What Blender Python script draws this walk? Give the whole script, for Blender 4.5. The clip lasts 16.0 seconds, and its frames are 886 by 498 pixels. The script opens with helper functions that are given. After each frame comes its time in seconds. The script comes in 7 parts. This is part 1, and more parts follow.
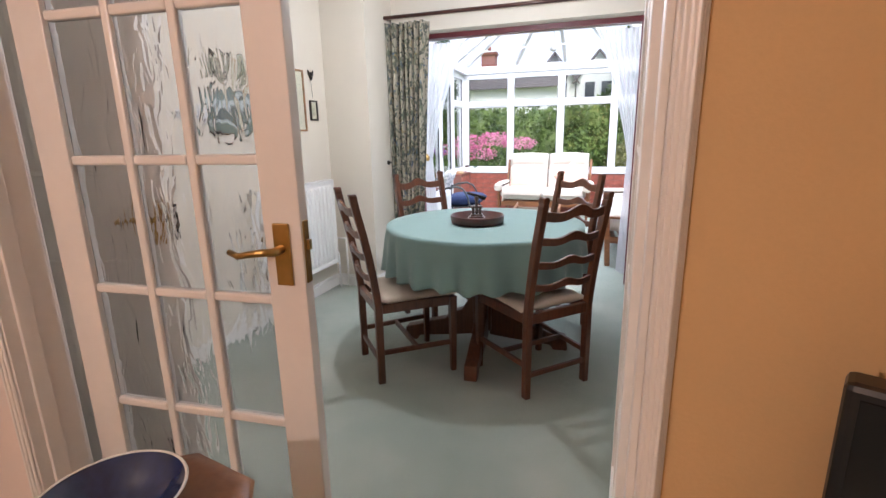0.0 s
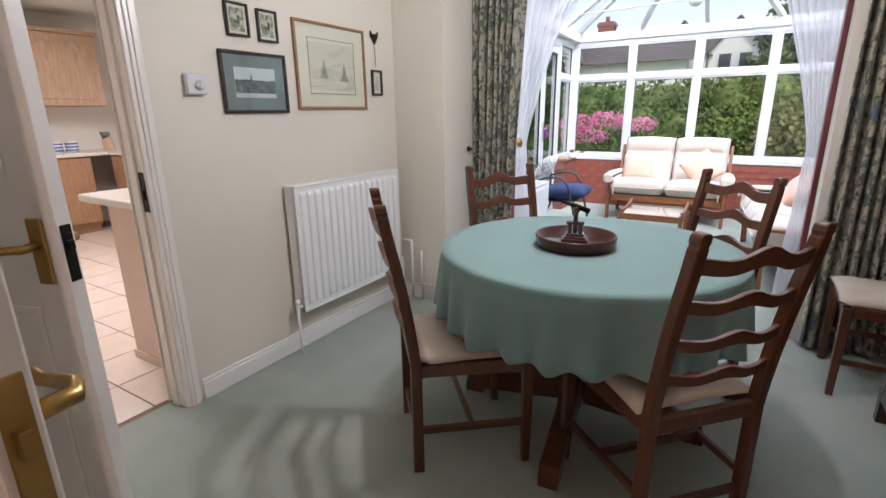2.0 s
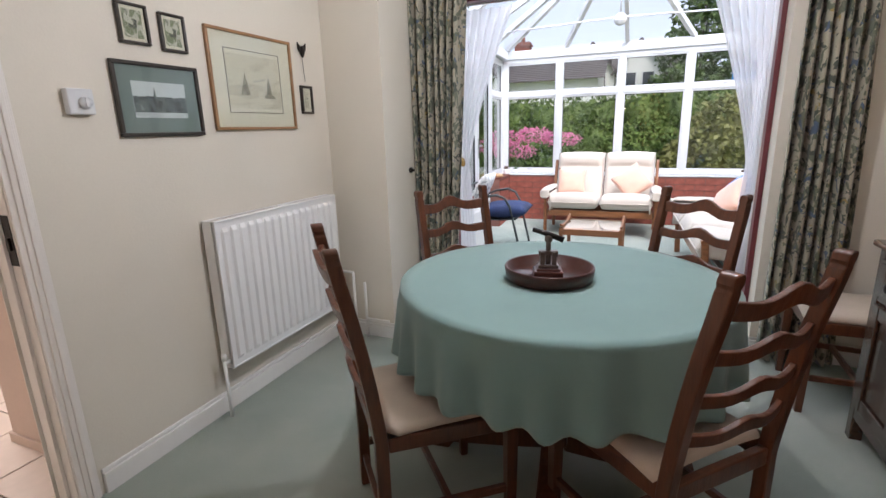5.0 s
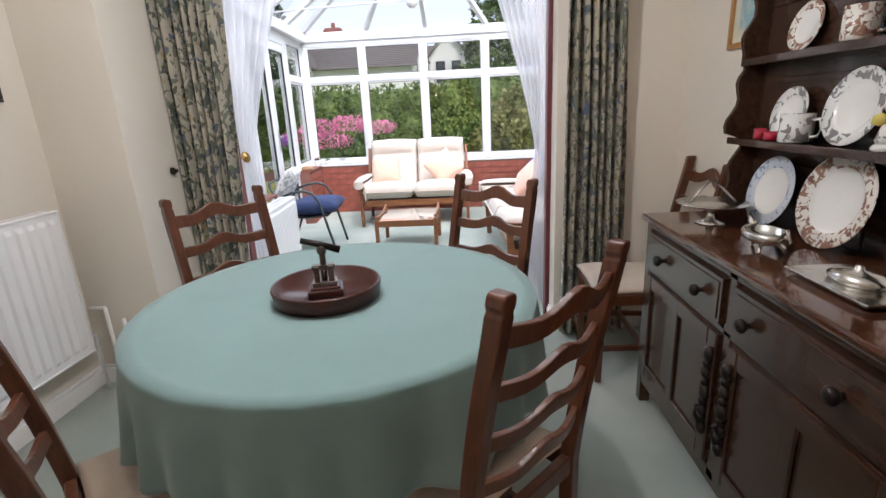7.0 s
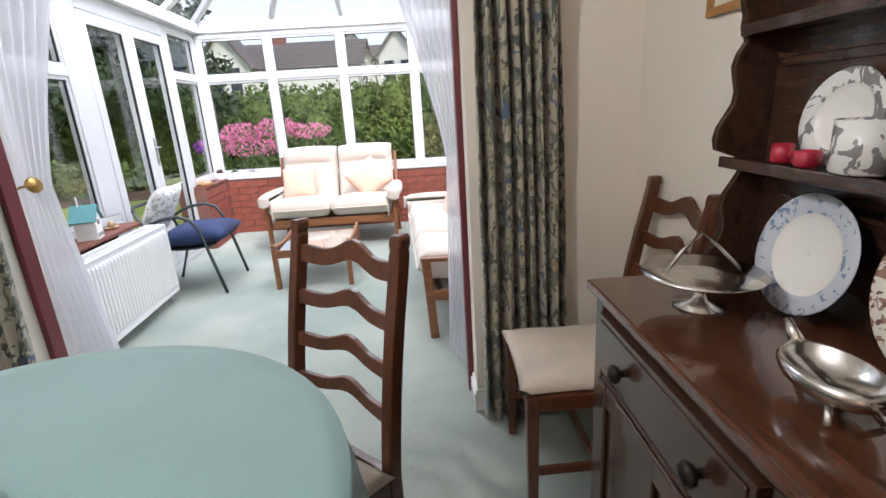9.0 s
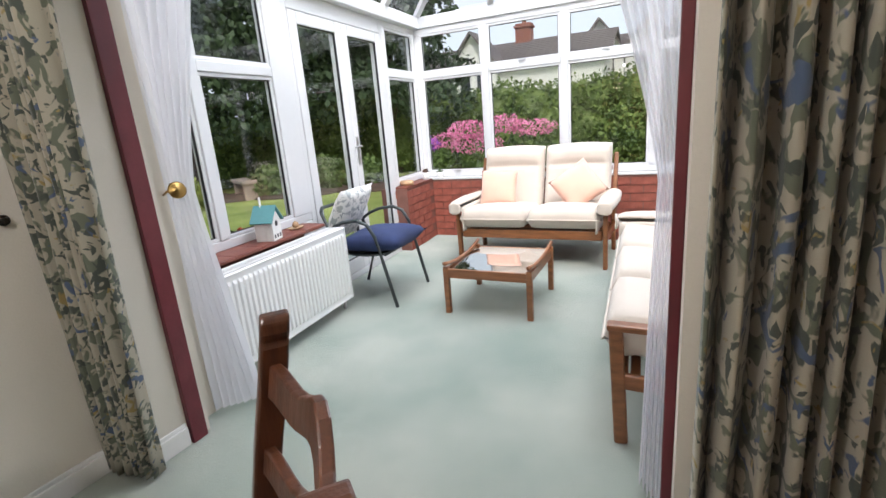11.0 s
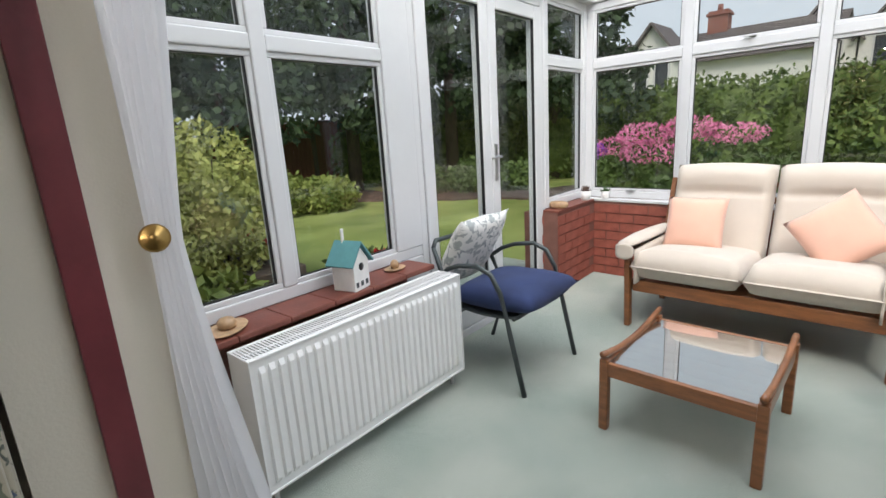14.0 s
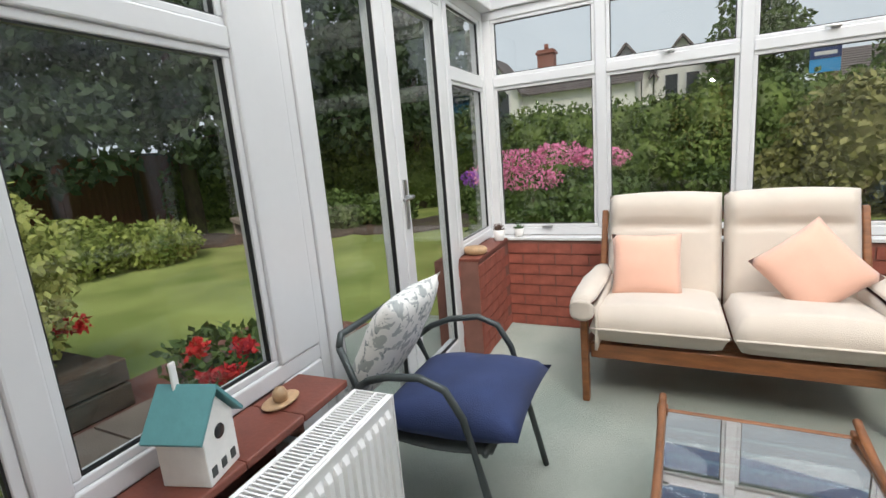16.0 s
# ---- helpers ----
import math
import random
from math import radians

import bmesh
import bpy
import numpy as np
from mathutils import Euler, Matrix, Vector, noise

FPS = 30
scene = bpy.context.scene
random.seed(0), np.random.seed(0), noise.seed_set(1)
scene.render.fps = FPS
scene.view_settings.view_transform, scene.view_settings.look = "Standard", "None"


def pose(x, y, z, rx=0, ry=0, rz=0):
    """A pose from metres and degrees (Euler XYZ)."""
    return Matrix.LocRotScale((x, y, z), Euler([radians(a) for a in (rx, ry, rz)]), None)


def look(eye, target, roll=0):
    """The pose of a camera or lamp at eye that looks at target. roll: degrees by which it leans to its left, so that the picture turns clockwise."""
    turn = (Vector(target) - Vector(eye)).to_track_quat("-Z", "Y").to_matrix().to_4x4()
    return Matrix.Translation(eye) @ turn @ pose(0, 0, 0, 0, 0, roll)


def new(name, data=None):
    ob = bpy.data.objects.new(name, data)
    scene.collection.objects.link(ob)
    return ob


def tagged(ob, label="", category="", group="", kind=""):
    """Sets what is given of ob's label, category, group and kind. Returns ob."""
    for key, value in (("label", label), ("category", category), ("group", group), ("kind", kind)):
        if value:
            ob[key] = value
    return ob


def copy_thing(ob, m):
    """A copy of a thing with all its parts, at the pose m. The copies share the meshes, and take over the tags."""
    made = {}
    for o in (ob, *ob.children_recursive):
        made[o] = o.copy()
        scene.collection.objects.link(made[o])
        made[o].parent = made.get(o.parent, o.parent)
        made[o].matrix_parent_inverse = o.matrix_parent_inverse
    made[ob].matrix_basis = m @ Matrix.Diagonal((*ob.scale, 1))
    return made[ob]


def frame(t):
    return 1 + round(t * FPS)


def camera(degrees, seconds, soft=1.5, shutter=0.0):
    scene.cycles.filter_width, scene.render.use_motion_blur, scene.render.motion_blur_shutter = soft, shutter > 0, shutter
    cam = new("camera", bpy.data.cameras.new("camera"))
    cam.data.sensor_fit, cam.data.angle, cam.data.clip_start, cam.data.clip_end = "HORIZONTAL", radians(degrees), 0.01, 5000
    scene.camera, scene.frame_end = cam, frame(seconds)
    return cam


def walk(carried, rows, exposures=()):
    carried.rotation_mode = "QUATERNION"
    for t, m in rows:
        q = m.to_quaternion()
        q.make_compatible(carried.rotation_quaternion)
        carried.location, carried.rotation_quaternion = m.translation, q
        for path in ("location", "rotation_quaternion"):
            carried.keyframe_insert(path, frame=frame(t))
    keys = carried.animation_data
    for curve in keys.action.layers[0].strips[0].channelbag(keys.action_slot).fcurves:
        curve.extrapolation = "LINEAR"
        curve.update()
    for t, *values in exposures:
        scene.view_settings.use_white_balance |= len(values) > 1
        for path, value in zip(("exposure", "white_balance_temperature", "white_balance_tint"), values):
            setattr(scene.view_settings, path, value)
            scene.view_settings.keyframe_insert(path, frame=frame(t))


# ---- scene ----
cam = camera(85.4, 16.0)
PATH = [
    (0, (0.378, 0.367, 1.272), (-0.263, 2.202, 0.801), -1.1),
    (0.5, (0.258, 0.673, 1.261), (-0.402, 2.498, 0.778), -0.9),
    (1, (0.166, 0.881, 1.261), (-0.569, 2.668, 0.745), -0.9),
    (1.5, (0.159, 1.08, 1.268), (-0.724, 2.791, 0.727), -1.1),
    (2, (0.17, 1.199, 1.27), (-0.834, 2.841, 0.725), -0.8),
    (2.5, (0.13, 1.235, 1.261), (-0.962, 2.825, 0.733), -0.9),
    (3, (0.026, 1.303, 1.278), (-1.085, 2.888, 0.773), -0.9),
    (3.5, (-0.059, 1.337, 1.283), (-1.121, 2.957, 0.785), -1.1),
    (6, (-0.023, 1.439, 1.278), (-0.492, 3.318, 0.778), -2.1),
    (6.5, (0.018, 1.517, 1.263), (-0.285, 3.424, 0.74), -2.6),
    (7, (0.071, 1.74, 1.265), (-0.03, 3.659, 0.711), -2.8),
    (7.5, (0.105, 1.879, 1.261), (0.21, 3.789, 0.679), -2.9),
    (8, (0.158, 2.045, 1.27), (0.407, 3.942, 0.688), -3.1),
    (8.2, (0.172, 2.186, 1.269), (0.449, 4.079, 0.686), -3.0),
    (9.3, (0.468, 2.66, 1.255), (0.385, 4.59, 0.698), -3.7),
    (10.5, (0.542, 3.168, 1.238), (-0.107, 4.987, 0.718), -4.2),
    (11, (0.527, 3.393, 1.228), (-0.317, 5.131, 0.715), -4.7),
    (11.5, (0.456, 3.544, 1.229), (-0.52, 5.207, 0.701), -4.7),
    (12, (0.45, 3.753, 1.205), (-0.678, 5.309, 0.653), -5.3),
    (12.5, (0.427, 3.926, 1.222), (-0.781, 5.415, 0.652), -4.5),
    (13, (0.337, 4.062, 1.214), (-0.936, 5.501, 0.66), -4.2),
    (13.5, (0.198, 4.184, 1.229), (-1.129, 5.591, 0.718), -3.7),
    (14, (0.022, 4.355, 1.25), (-1.33, 5.752, 0.779), -3.6),
    (14.5, (-0.151, 4.528, 1.279), (-1.496, 5.944, 0.849), -3.9),
    (15, (-0.393, 4.641, 1.294), (-1.671, 6.125, 0.888), -4.4),
    (15.5, (-0.597, 4.737, 1.3), (-1.714, 6.346, 0.896), -4.6),
    (16, (-0.715, 4.917, 1.273), (-1.603, 6.665, 0.875), -4.8),
]
walk(cam, [(t, look(eye, target, roll)) for t, eye, target, roll in PATH],
     [(0, 1.0, 5800, 14), (1, 0.75, 5850, 15), (2, 0.55, 5900, 15), (3.5, 0.45, 5900, 15), (7, 0.6, 6050, 15), (8, 0.65, 6050, 15), (10.5, 0.52, 6250, 13), (12, 0.36, 6300, 12), (14, 0.03, 6400, 10), (16, -0.06, 6550, 9)])


# ---- world, sun, exposure ----
world = bpy.data.worlds.new("sky")
scene.world = world
world.use_nodes = True
wn = world.node_tree
sky = wn.nodes.new("ShaderNodeTexSky")
sky.sky_type, sky.sun_disc = "NISHITA", False
sky.sun_elevation, sky.sun_rotation = radians(48), radians(150)
sky.dust_density, sky.air_density, sky.ozone_density = 3.0, 1.0, 0.6
wn.links.new(sky.outputs[0], wn.nodes["Background"].inputs[0])
wn.nodes["Background"].inputs[1].default_value = 0.15


def lamp(name, kind, energy, color, m, **kw):
    data = bpy.data.lights.new(name, kind)
    data.energy, data.color = energy, color
    if kind == "AREA":
        data.shape, data.size, data.size_y = "RECTANGLE", kw["size"], kw["size_y"]
    elif kind == "SUN":
        data.angle = kw["angle"]
    else:
        data.shadow_soft_size = kw["soft"]
    ob = new(name, data)
    ob.matrix_world = m
    return ob


lamp("sun", "SUN", 1.5, (1.0, 0.95, 0.88), look((0, 0, 10), (-1.4, 2.4, 6.9)), angle=radians(14))
lamp("sky_light_roof", "AREA", 200, (0.95, 0.98, 1.0), pose(-0.35, 6.5, 3.6, 0, 0, 0), size=3.2, size_y=3.6)
lamp("lounge_lamp_light", "POINT", 32, (1.0, 0.73, 0.58), pose(-0.75, -0.9, 1.75), soft=0.035)
# added fill that brightens the dining room; the chandelier hanging there is unlit
lamp("dining_fill_light", "POINT", 29, (1.0, 0.97, 0.94), pose(-0.33, 3.0, 1.98), soft=0.025)
lamp("kitchen_ceiling_light", "AREA", 60, (1.0, 0.9, 0.8), pose(-4.0, 2.6, 2.36), size=1.6, size_y=0.8)


# ---- materials ----
def mat(name, color, rough=0.6, metal=0.0, vary=0.12, scale=6.0, bump=0.15, fine=60.0, color2=None, spec=0.5, stretch=(1, 1, 1), sheen=0.0, coat=0.0):
    m = bpy.data.materials.new(name)
    m.use_nodes = True
    nt = m.node_tree
    N, L = nt.nodes, nt.links
    b = N["Principled BSDF"]
    b.inputs["Roughness"].default_value, b.inputs["Metallic"].default_value = rough, metal
    b.inputs["Specular IOR Level"].default_value = spec
    b.inputs["Sheen Weight"].default_value = sheen
    b.inputs["Coat Weight"].default_value = coat
    tc, mp = N.new("ShaderNodeTexCoord"), N.new("ShaderNodeMapping")
    mp.inputs["Scale"].default_value = stretch
    L.new(tc.outputs["Object"], mp.inputs["Vector"])
    n1, n2 = N.new("ShaderNodeTexNoise"), N.new("ShaderNodeTexNoise")
    n1.inputs["Scale"].default_value, n2.inputs["Scale"].default_value = scale, fine
    n1.inputs["Detail"].default_value, n2.inputs["Detail"].default_value = 5, 4
    L.new(mp.outputs[0], n1.inputs["Vector"])
    L.new(mp.outputs[0], n2.inputs["Vector"])
    add = N.new("ShaderNodeMath")
    add.operation = "MULTIPLY_ADD"
    add.inputs[1].default_value = 0.35
    L.new(n2.outputs[0], add.inputs[0])
    L.new(n1.outputs[0], add.inputs[2])
    ramp = N.new("ShaderNodeValToRGB")
    ramp.color_ramp.elements[0].position, ramp.color_ramp.elements[1].position = 0.42, 0.92
    c2 = color2 or tuple(min(1, c * (1 + vary)) for c in color)
    ramp.color_ramp.elements[0].color = (*[c * (1 - vary) for c in color], 1)
    ramp.color_ramp.elements[1].color = (*c2, 1)
    L.new(add.outputs[0], ramp.inputs[0])
    L.new(ramp.outputs[0], b.inputs["Base Color"])
    if bump:
        bp = N.new("ShaderNodeBump")
        bp.inputs["Strength"].default_value, bp.inputs["Distance"].default_value = bump, 0.01
        L.new(n2.outputs[0], bp.inputs["Height"])
        L.new(bp.outputs[0], b.inputs["Normal"])
    return m


def glass_mat(name, gloss=1.0, bump=0.0, tint=(1, 1, 1), rough=0.0):
    m = bpy.data.materials.new(name)
    m.use_nodes = True
    N, L = m.node_tree.nodes, m.node_tree.links
    N.remove(N["Principled BSDF"])
    t, g, mx, fr = N.new("ShaderNodeBsdfTransparent"), N.new("ShaderNodeBsdfGlossy"), N.new("ShaderNodeMixShader"), N.new("ShaderNodeLayerWeight")
    po, ma = N.new("ShaderNodeMath"), N.new("ShaderNodeMath")
    po.operation, ma.operation = "POWER", "MULTIPLY_ADD"
    po.inputs[1].default_value, ma.inputs[1].default_value, ma.inputs[2].default_value = 5.0 if gloss < 2 else 2.0, 0.85, 0.03 * gloss
    t.inputs[0].default_value = (*tint, 1)
    g.inputs["Roughness"].default_value = rough
    fr.inputs[0].default_value = 0.5
    L.new(fr.outputs["Facing"], po.inputs[0])
    L.new(po.outputs[0], ma.inputs[0])
    L.new(ma.outputs[0], mx.inputs[0])
    L.new(t.outputs[0], mx.inputs[1])
    L.new(g.outputs[0], mx.inputs[2])
    L.new(mx.outputs[0], N["Material Output"].inputs[0])
    return m


def wavy_glass(name):
    m = bpy.data.materials.new(name)
    m.use_nodes = True
    N, L = m.node_tree.nodes, m.node_tree.links
    b = N["Principled BSDF"]
    b.inputs["Transmission Weight"].default_value, b.inputs["Roughness"].default_value, b.inputs["IOR"].default_value = 1.0, 0.02, 1.45
    tc, mp, n, bp = N.new("ShaderNodeTexCoord"), N.new("ShaderNodeMapping"), N.new("ShaderNodeTexNoise"), N.new("ShaderNodeBump")
    mp.inputs["Scale"].default_value = (26, 26, 9)
    n.inputs["Scale"].default_value, n.inputs["Detail"].default_value, n.inputs["Distortion"].default_value = 1.0, 1.5, 0.8
    bp.inputs["Strength"].default_value, bp.inputs["Distance"].default_value = 0.55, 0.012
    L.new(tc.outputs["Object"], mp.inputs[0])
    L.new(mp.outputs[0], n.inputs["Vector"])
    L.new(n.outputs[0], bp.inputs["Height"])
    L.new(bp.outputs[0], b.inputs["Normal"])
    return m


def pattern_mat(name, ground, blobs, rough=0.85, scale=14, sheen=0.2):
    """Printed cloth: leaf-like blobs of several colours on a ground."""
    m = bpy.data.materials.new(name)
    m.use_nodes = True
    N, L = m.node_tree.nodes, m.node_tree.links
    b = N["Principled BSDF"]
    b.inputs["Roughness"].default_value, b.inputs["Sheen Weight"].default_value = rough, sheen
    tc = N.new("ShaderNodeTexCoord")
    prev = None
    for i, (col, sc, lo, st) in enumerate(blobs):
        mp, n, r, mx = N.new("ShaderNodeMapping"), N.new("ShaderNodeTexNoise"), N.new("ShaderNodeValToRGB"), N.new("ShaderNodeMixRGB")
        mp.inputs["Location"].default_value, mp.inputs["Scale"].default_value = (3.1 * i, 1.7 * i, 5.3 * i), st
        n.inputs["Scale"].default_value, n.inputs["Detail"].default_value, n.inputs["Distortion"].default_value = sc, 2.0, 0.9
        r.color_ramp.elements[0].position, r.color_ramp.elements[1].position = lo, lo + 0.035
        L.new(tc.outputs["Object"], mp.inputs[0])
        L.new(mp.outputs[0], n.inputs["Vector"])
        L.new(n.outputs[0], r.inputs[0])
        L.new(r.outputs[0], mx.inputs[0])
        if prev:
            L.new(prev.outputs[0], mx.inputs[1])
        else:
            mx.inputs[1].default_value = (*ground, 1)
        mx.inputs[2].default_value = (*col, 1)
        prev = mx
    L.new(prev.outputs[0], b.inputs["Base Color"])
    n, bp = N.new("ShaderNodeTexNoise"), N.new("ShaderNodeBump")
    n.inputs["Scale"].default_value, bp.inputs["Strength"].default_value, bp.inputs["Distance"].default_value = 220, 0.2, 0.004
    L.new(tc.outputs["Object"], n.inputs["Vector"])
    L.new(n.outputs[0], bp.inputs["Height"])
    L.new(bp.outputs[0], b.inputs["Normal"])
    return m


CREAM = mat("cream_wall_paint", (0.70, 0.645, 0.555), 0.75, vary=0.04, scale=1.5, bump=0.08, fine=130)
LOUNGE = mat("apricot_wall_paint", (0.68, 0.445, 0.215), 0.75, vary=0.05, scale=1.5, bump=0.08, fine=130)
PINKWALL = mat("pale_pink_wall_paint", (0.74, 0.62, 0.55), 0.75, vary=0.04, scale=1.5, bump=0.08, fine=130)
CEIL = mat("white_ceiling_paint", (0.80, 0.79, 0.75), 0.8, vary=0.03, bump=0.25, fine=90)
GLOSSWHITE = mat("white_gloss_paint", (0.80, 0.78, 0.75), 0.3, vary=0.03, scale=4, bump=0.04, fine=40)
DOORWHITE = mat("aged_white_gloss_paint", (0.78, 0.73, 0.68), 0.3, vary=0.04, scale=4, bump=0.06, fine=40)
UPVC = mat("white_upvc", (0.64, 0.64, 0.65), 0.28, vary=0.03, scale=3, bump=0.02, fine=30)
RADWHITE = mat("white_radiator_enamel", (0.82, 0.81, 0.80), 0.3, vary=0.02, scale=3, bump=0.02, fine=30)
CARPET = mat("sage_green_carpet", (0.275, 0.36, 0.295), 0.95, vary=0.16, scale=1.5, bump=0.9, fine=420, sheen=0.3, color2=(0.48, 0.51, 0.435))
MAROON = mat("maroon_painted_frame", (0.13, 0.022, 0.03), 0.35, vary=0.15, scale=8, bump=0.05)
OAK = mat("mid_oak_varnish", (0.090, 0.029, 0.012), 0.33, vary=0.4, scale=9, bump=0.12, fine=45, stretch=(6, 6, 0.8), coat=0.2)
DARKOAK = mat("dark_oak_polish", (0.045, 0.022, 0.013), 0.24, vary=0.4, scale=9, bump=0.10, fine=45, stretch=(6, 0.8, 6), coat=0.35)
DARKTOP = mat("polished_dark_oak_top", (0.075, 0.028, 0.014), 0.12, vary=0.4, scale=9, bump=0.03, fine=40, stretch=(7, 0.7, 6), coat=0.6)
TEAK = mat("teak_frame", (0.22, 0.085, 0.032), 0.35, vary=0.35, scale=7, bump=0.08, fine=50, stretch=(1, 1, 6), coat=0.15)
CLOTH = mat("sage_tablecloth", (0.185, 0.29, 0.275), 0.9, vary=0.06, scale=5, bump=0.25, fine=380, sheen=0.25)
SEATPAD = mat("oatmeal_seat_fabric", (0.56, 0.47, 0.38), 0.9, vary=0.08, scale=9, bump=0.4, fine=260, sheen=0.2)
SOFA = mat("cream_sofa_fabric", (0.56, 0.49, 0.42), 0.9, vary=0.05, scale=6, bump=0.35, fine=240, sheen=0.3)
PEACH = mat("peach_cushion_fabric", (0.68, 0.40, 0.30), 0.85, vary=0.06, scale=6, bump=0.3, fine=260, sheen=0.3)
NAVY = mat("navy_cushion_fabric", (0.018, 0.032, 0.10), 0.85, vary=0.25, scale=9, bump=0.3, fine=240, sheen=0.04)
SKYBLUE = mat("blue_cushion_fabric", (0.12, 0.26, 0.62), 0.85, vary=0.1, scale=8, bump=0.3, fine=240, sheen=0.3)
BRASS = mat("polished_brass", (0.42, 0.265, 0.09), 0.3, 1.0, vary=0.15, scale=20, bump=0.03)
STEEL = mat("steel", (0.5, 0.5, 0.5), 0.3, 1.0, vary=0.1, scale=20, bump=0.02)
PEWTER = mat("silver_plate", (0.62, 0.60, 0.56), 0.2, 1.0, vary=0.15, scale=30, bump=0.05)
GUNMETAL = mat("dark_green_grey_metal", (0.055, 0.065, 0.065), 0.4, 0.3, vary=0.15, scale=20, bump=0.05)
IRON = mat("dark_bronze_iron", (0.02, 0.015, 0.012), 0.4, 0.6, vary=0.2, scale=30, bump=0.2)
BLACK = mat("black_plastic", (0.012, 0.012, 0.013), 0.3, vary=0.1, scale=10, bump=0.02)
BRONZE = mat("dark_polished_bronze", (0.16, 0.13, 0.11), 0.28, 1.0, vary=0.3, scale=30, bump=0.05)
TRAYWOOD = mat("dark_red_mahogany", (0.05, 0.012, 0.008), 0.3, vary=0.3, scale=12, bump=0.08, fine=50)
BRICK = mat("red_brick", (0.27, 0.075, 0.05), 0.75, vary=0.3, scale=12, bump=0.4, fine=120)
MORTAR = mat("red_mortar", (0.19, 0.085, 0.065), 0.9, vary=0.15, scale=12, bump=0.4, fine=140)
QUARRY = mat("quarry_tile", (0.17, 0.05, 0.033), 0.45, vary=0.2, scale=10, bump=0.1, fine=80)
CURTAIN = pattern_mat("leaf_print_curtain", (0.36, 0.325, 0.25), [((0.12, 0.13, 0.09), 18, 0.53, (1, 1, 0.8)), ((0.06, 0.07, 0.055), 24, 0.56, (1, 1, 0.9)), ((0.07, 0.10, 0.16), 16, 0.63, (1, 1, 1)), ((0.30, 0.22, 0.08), 20, 0.67, (1, 1, 1))])
FLORAL = pattern_mat("grey_floral_cloth", (0.72, 0.71, 0.68), [((0.36, 0.38, 0.37), 26, 0.55, (1, 1, 1)), ((0.22, 0.25, 0.25), 34, 0.63, (1, 1, 1))])
VOILE = bpy.data.materials.new("white_voile")
VOILE.use_nodes = True
_n, _l = VOILE.node_tree.nodes, VOILE.node_tree.links
_d, _t, _tr, _a, _m = _n.new("ShaderNodeBsdfDiffuse"), _n.new("ShaderNodeBsdfTranslucent"), _n.new("ShaderNodeBsdfTransparent"), _n.new("ShaderNodeMixShader"), _n.new("ShaderNodeMixShader")
_d.inputs[0].default_value = _t.inputs[0].default_value = (0.86, 0.86, 0.89, 1)
_a.inputs[0].default_value, _m.inputs[0].default_value = 0.45, 0.22
_l.new(_d.outputs[0], _a.inputs[1]), _l.new(_t.outputs[0], _a.inputs[2])
_l.new(_a.outputs[0], _m.inputs[1]), _l.new(_tr.outputs[0], _m.inputs[2])
_l.new(_m.outputs[0], _n["Material Output"].inputs[0])
GLASS = glass_mat("window_glass", tint=(0.96, 0.98, 0.97))
ROOFGLASS = glass_mat("roof_glass", tint=(0.93, 0.95, 0.96))
WAVY = wavy_glass("rippled_glass")
CHINA = mat("white_china", (0.74, 0.72, 0.67), 0.2, vary=0.03, scale=8, bump=0.0, coat=0.4)
PRINT = pattern_mat("brown_transfer_print_china", (0.70, 0.66, 0.58), [((0.30, 0.17, 0.12), 38, 0.52, (1, 1, 1)), ((0.18, 0.09, 0.07), 60, 0.6, (1, 1, 1))], rough=0.2, sheen=0)
PRINTGREY = pattern_mat("grey_transfer_print_china", (0.68, 0.67, 0.63), [((0.22, 0.21, 0.20), 40, 0.53, (1, 1, 1))], rough=0.2, sheen=0)
BLUEPLATE = pattern_mat("blue_grey_china", (0.50, 0.53, 0.57), [((0.20, 0.25, 0.36), 44, 0.58, (1, 1, 1))], rough=0.2, sheen=0)


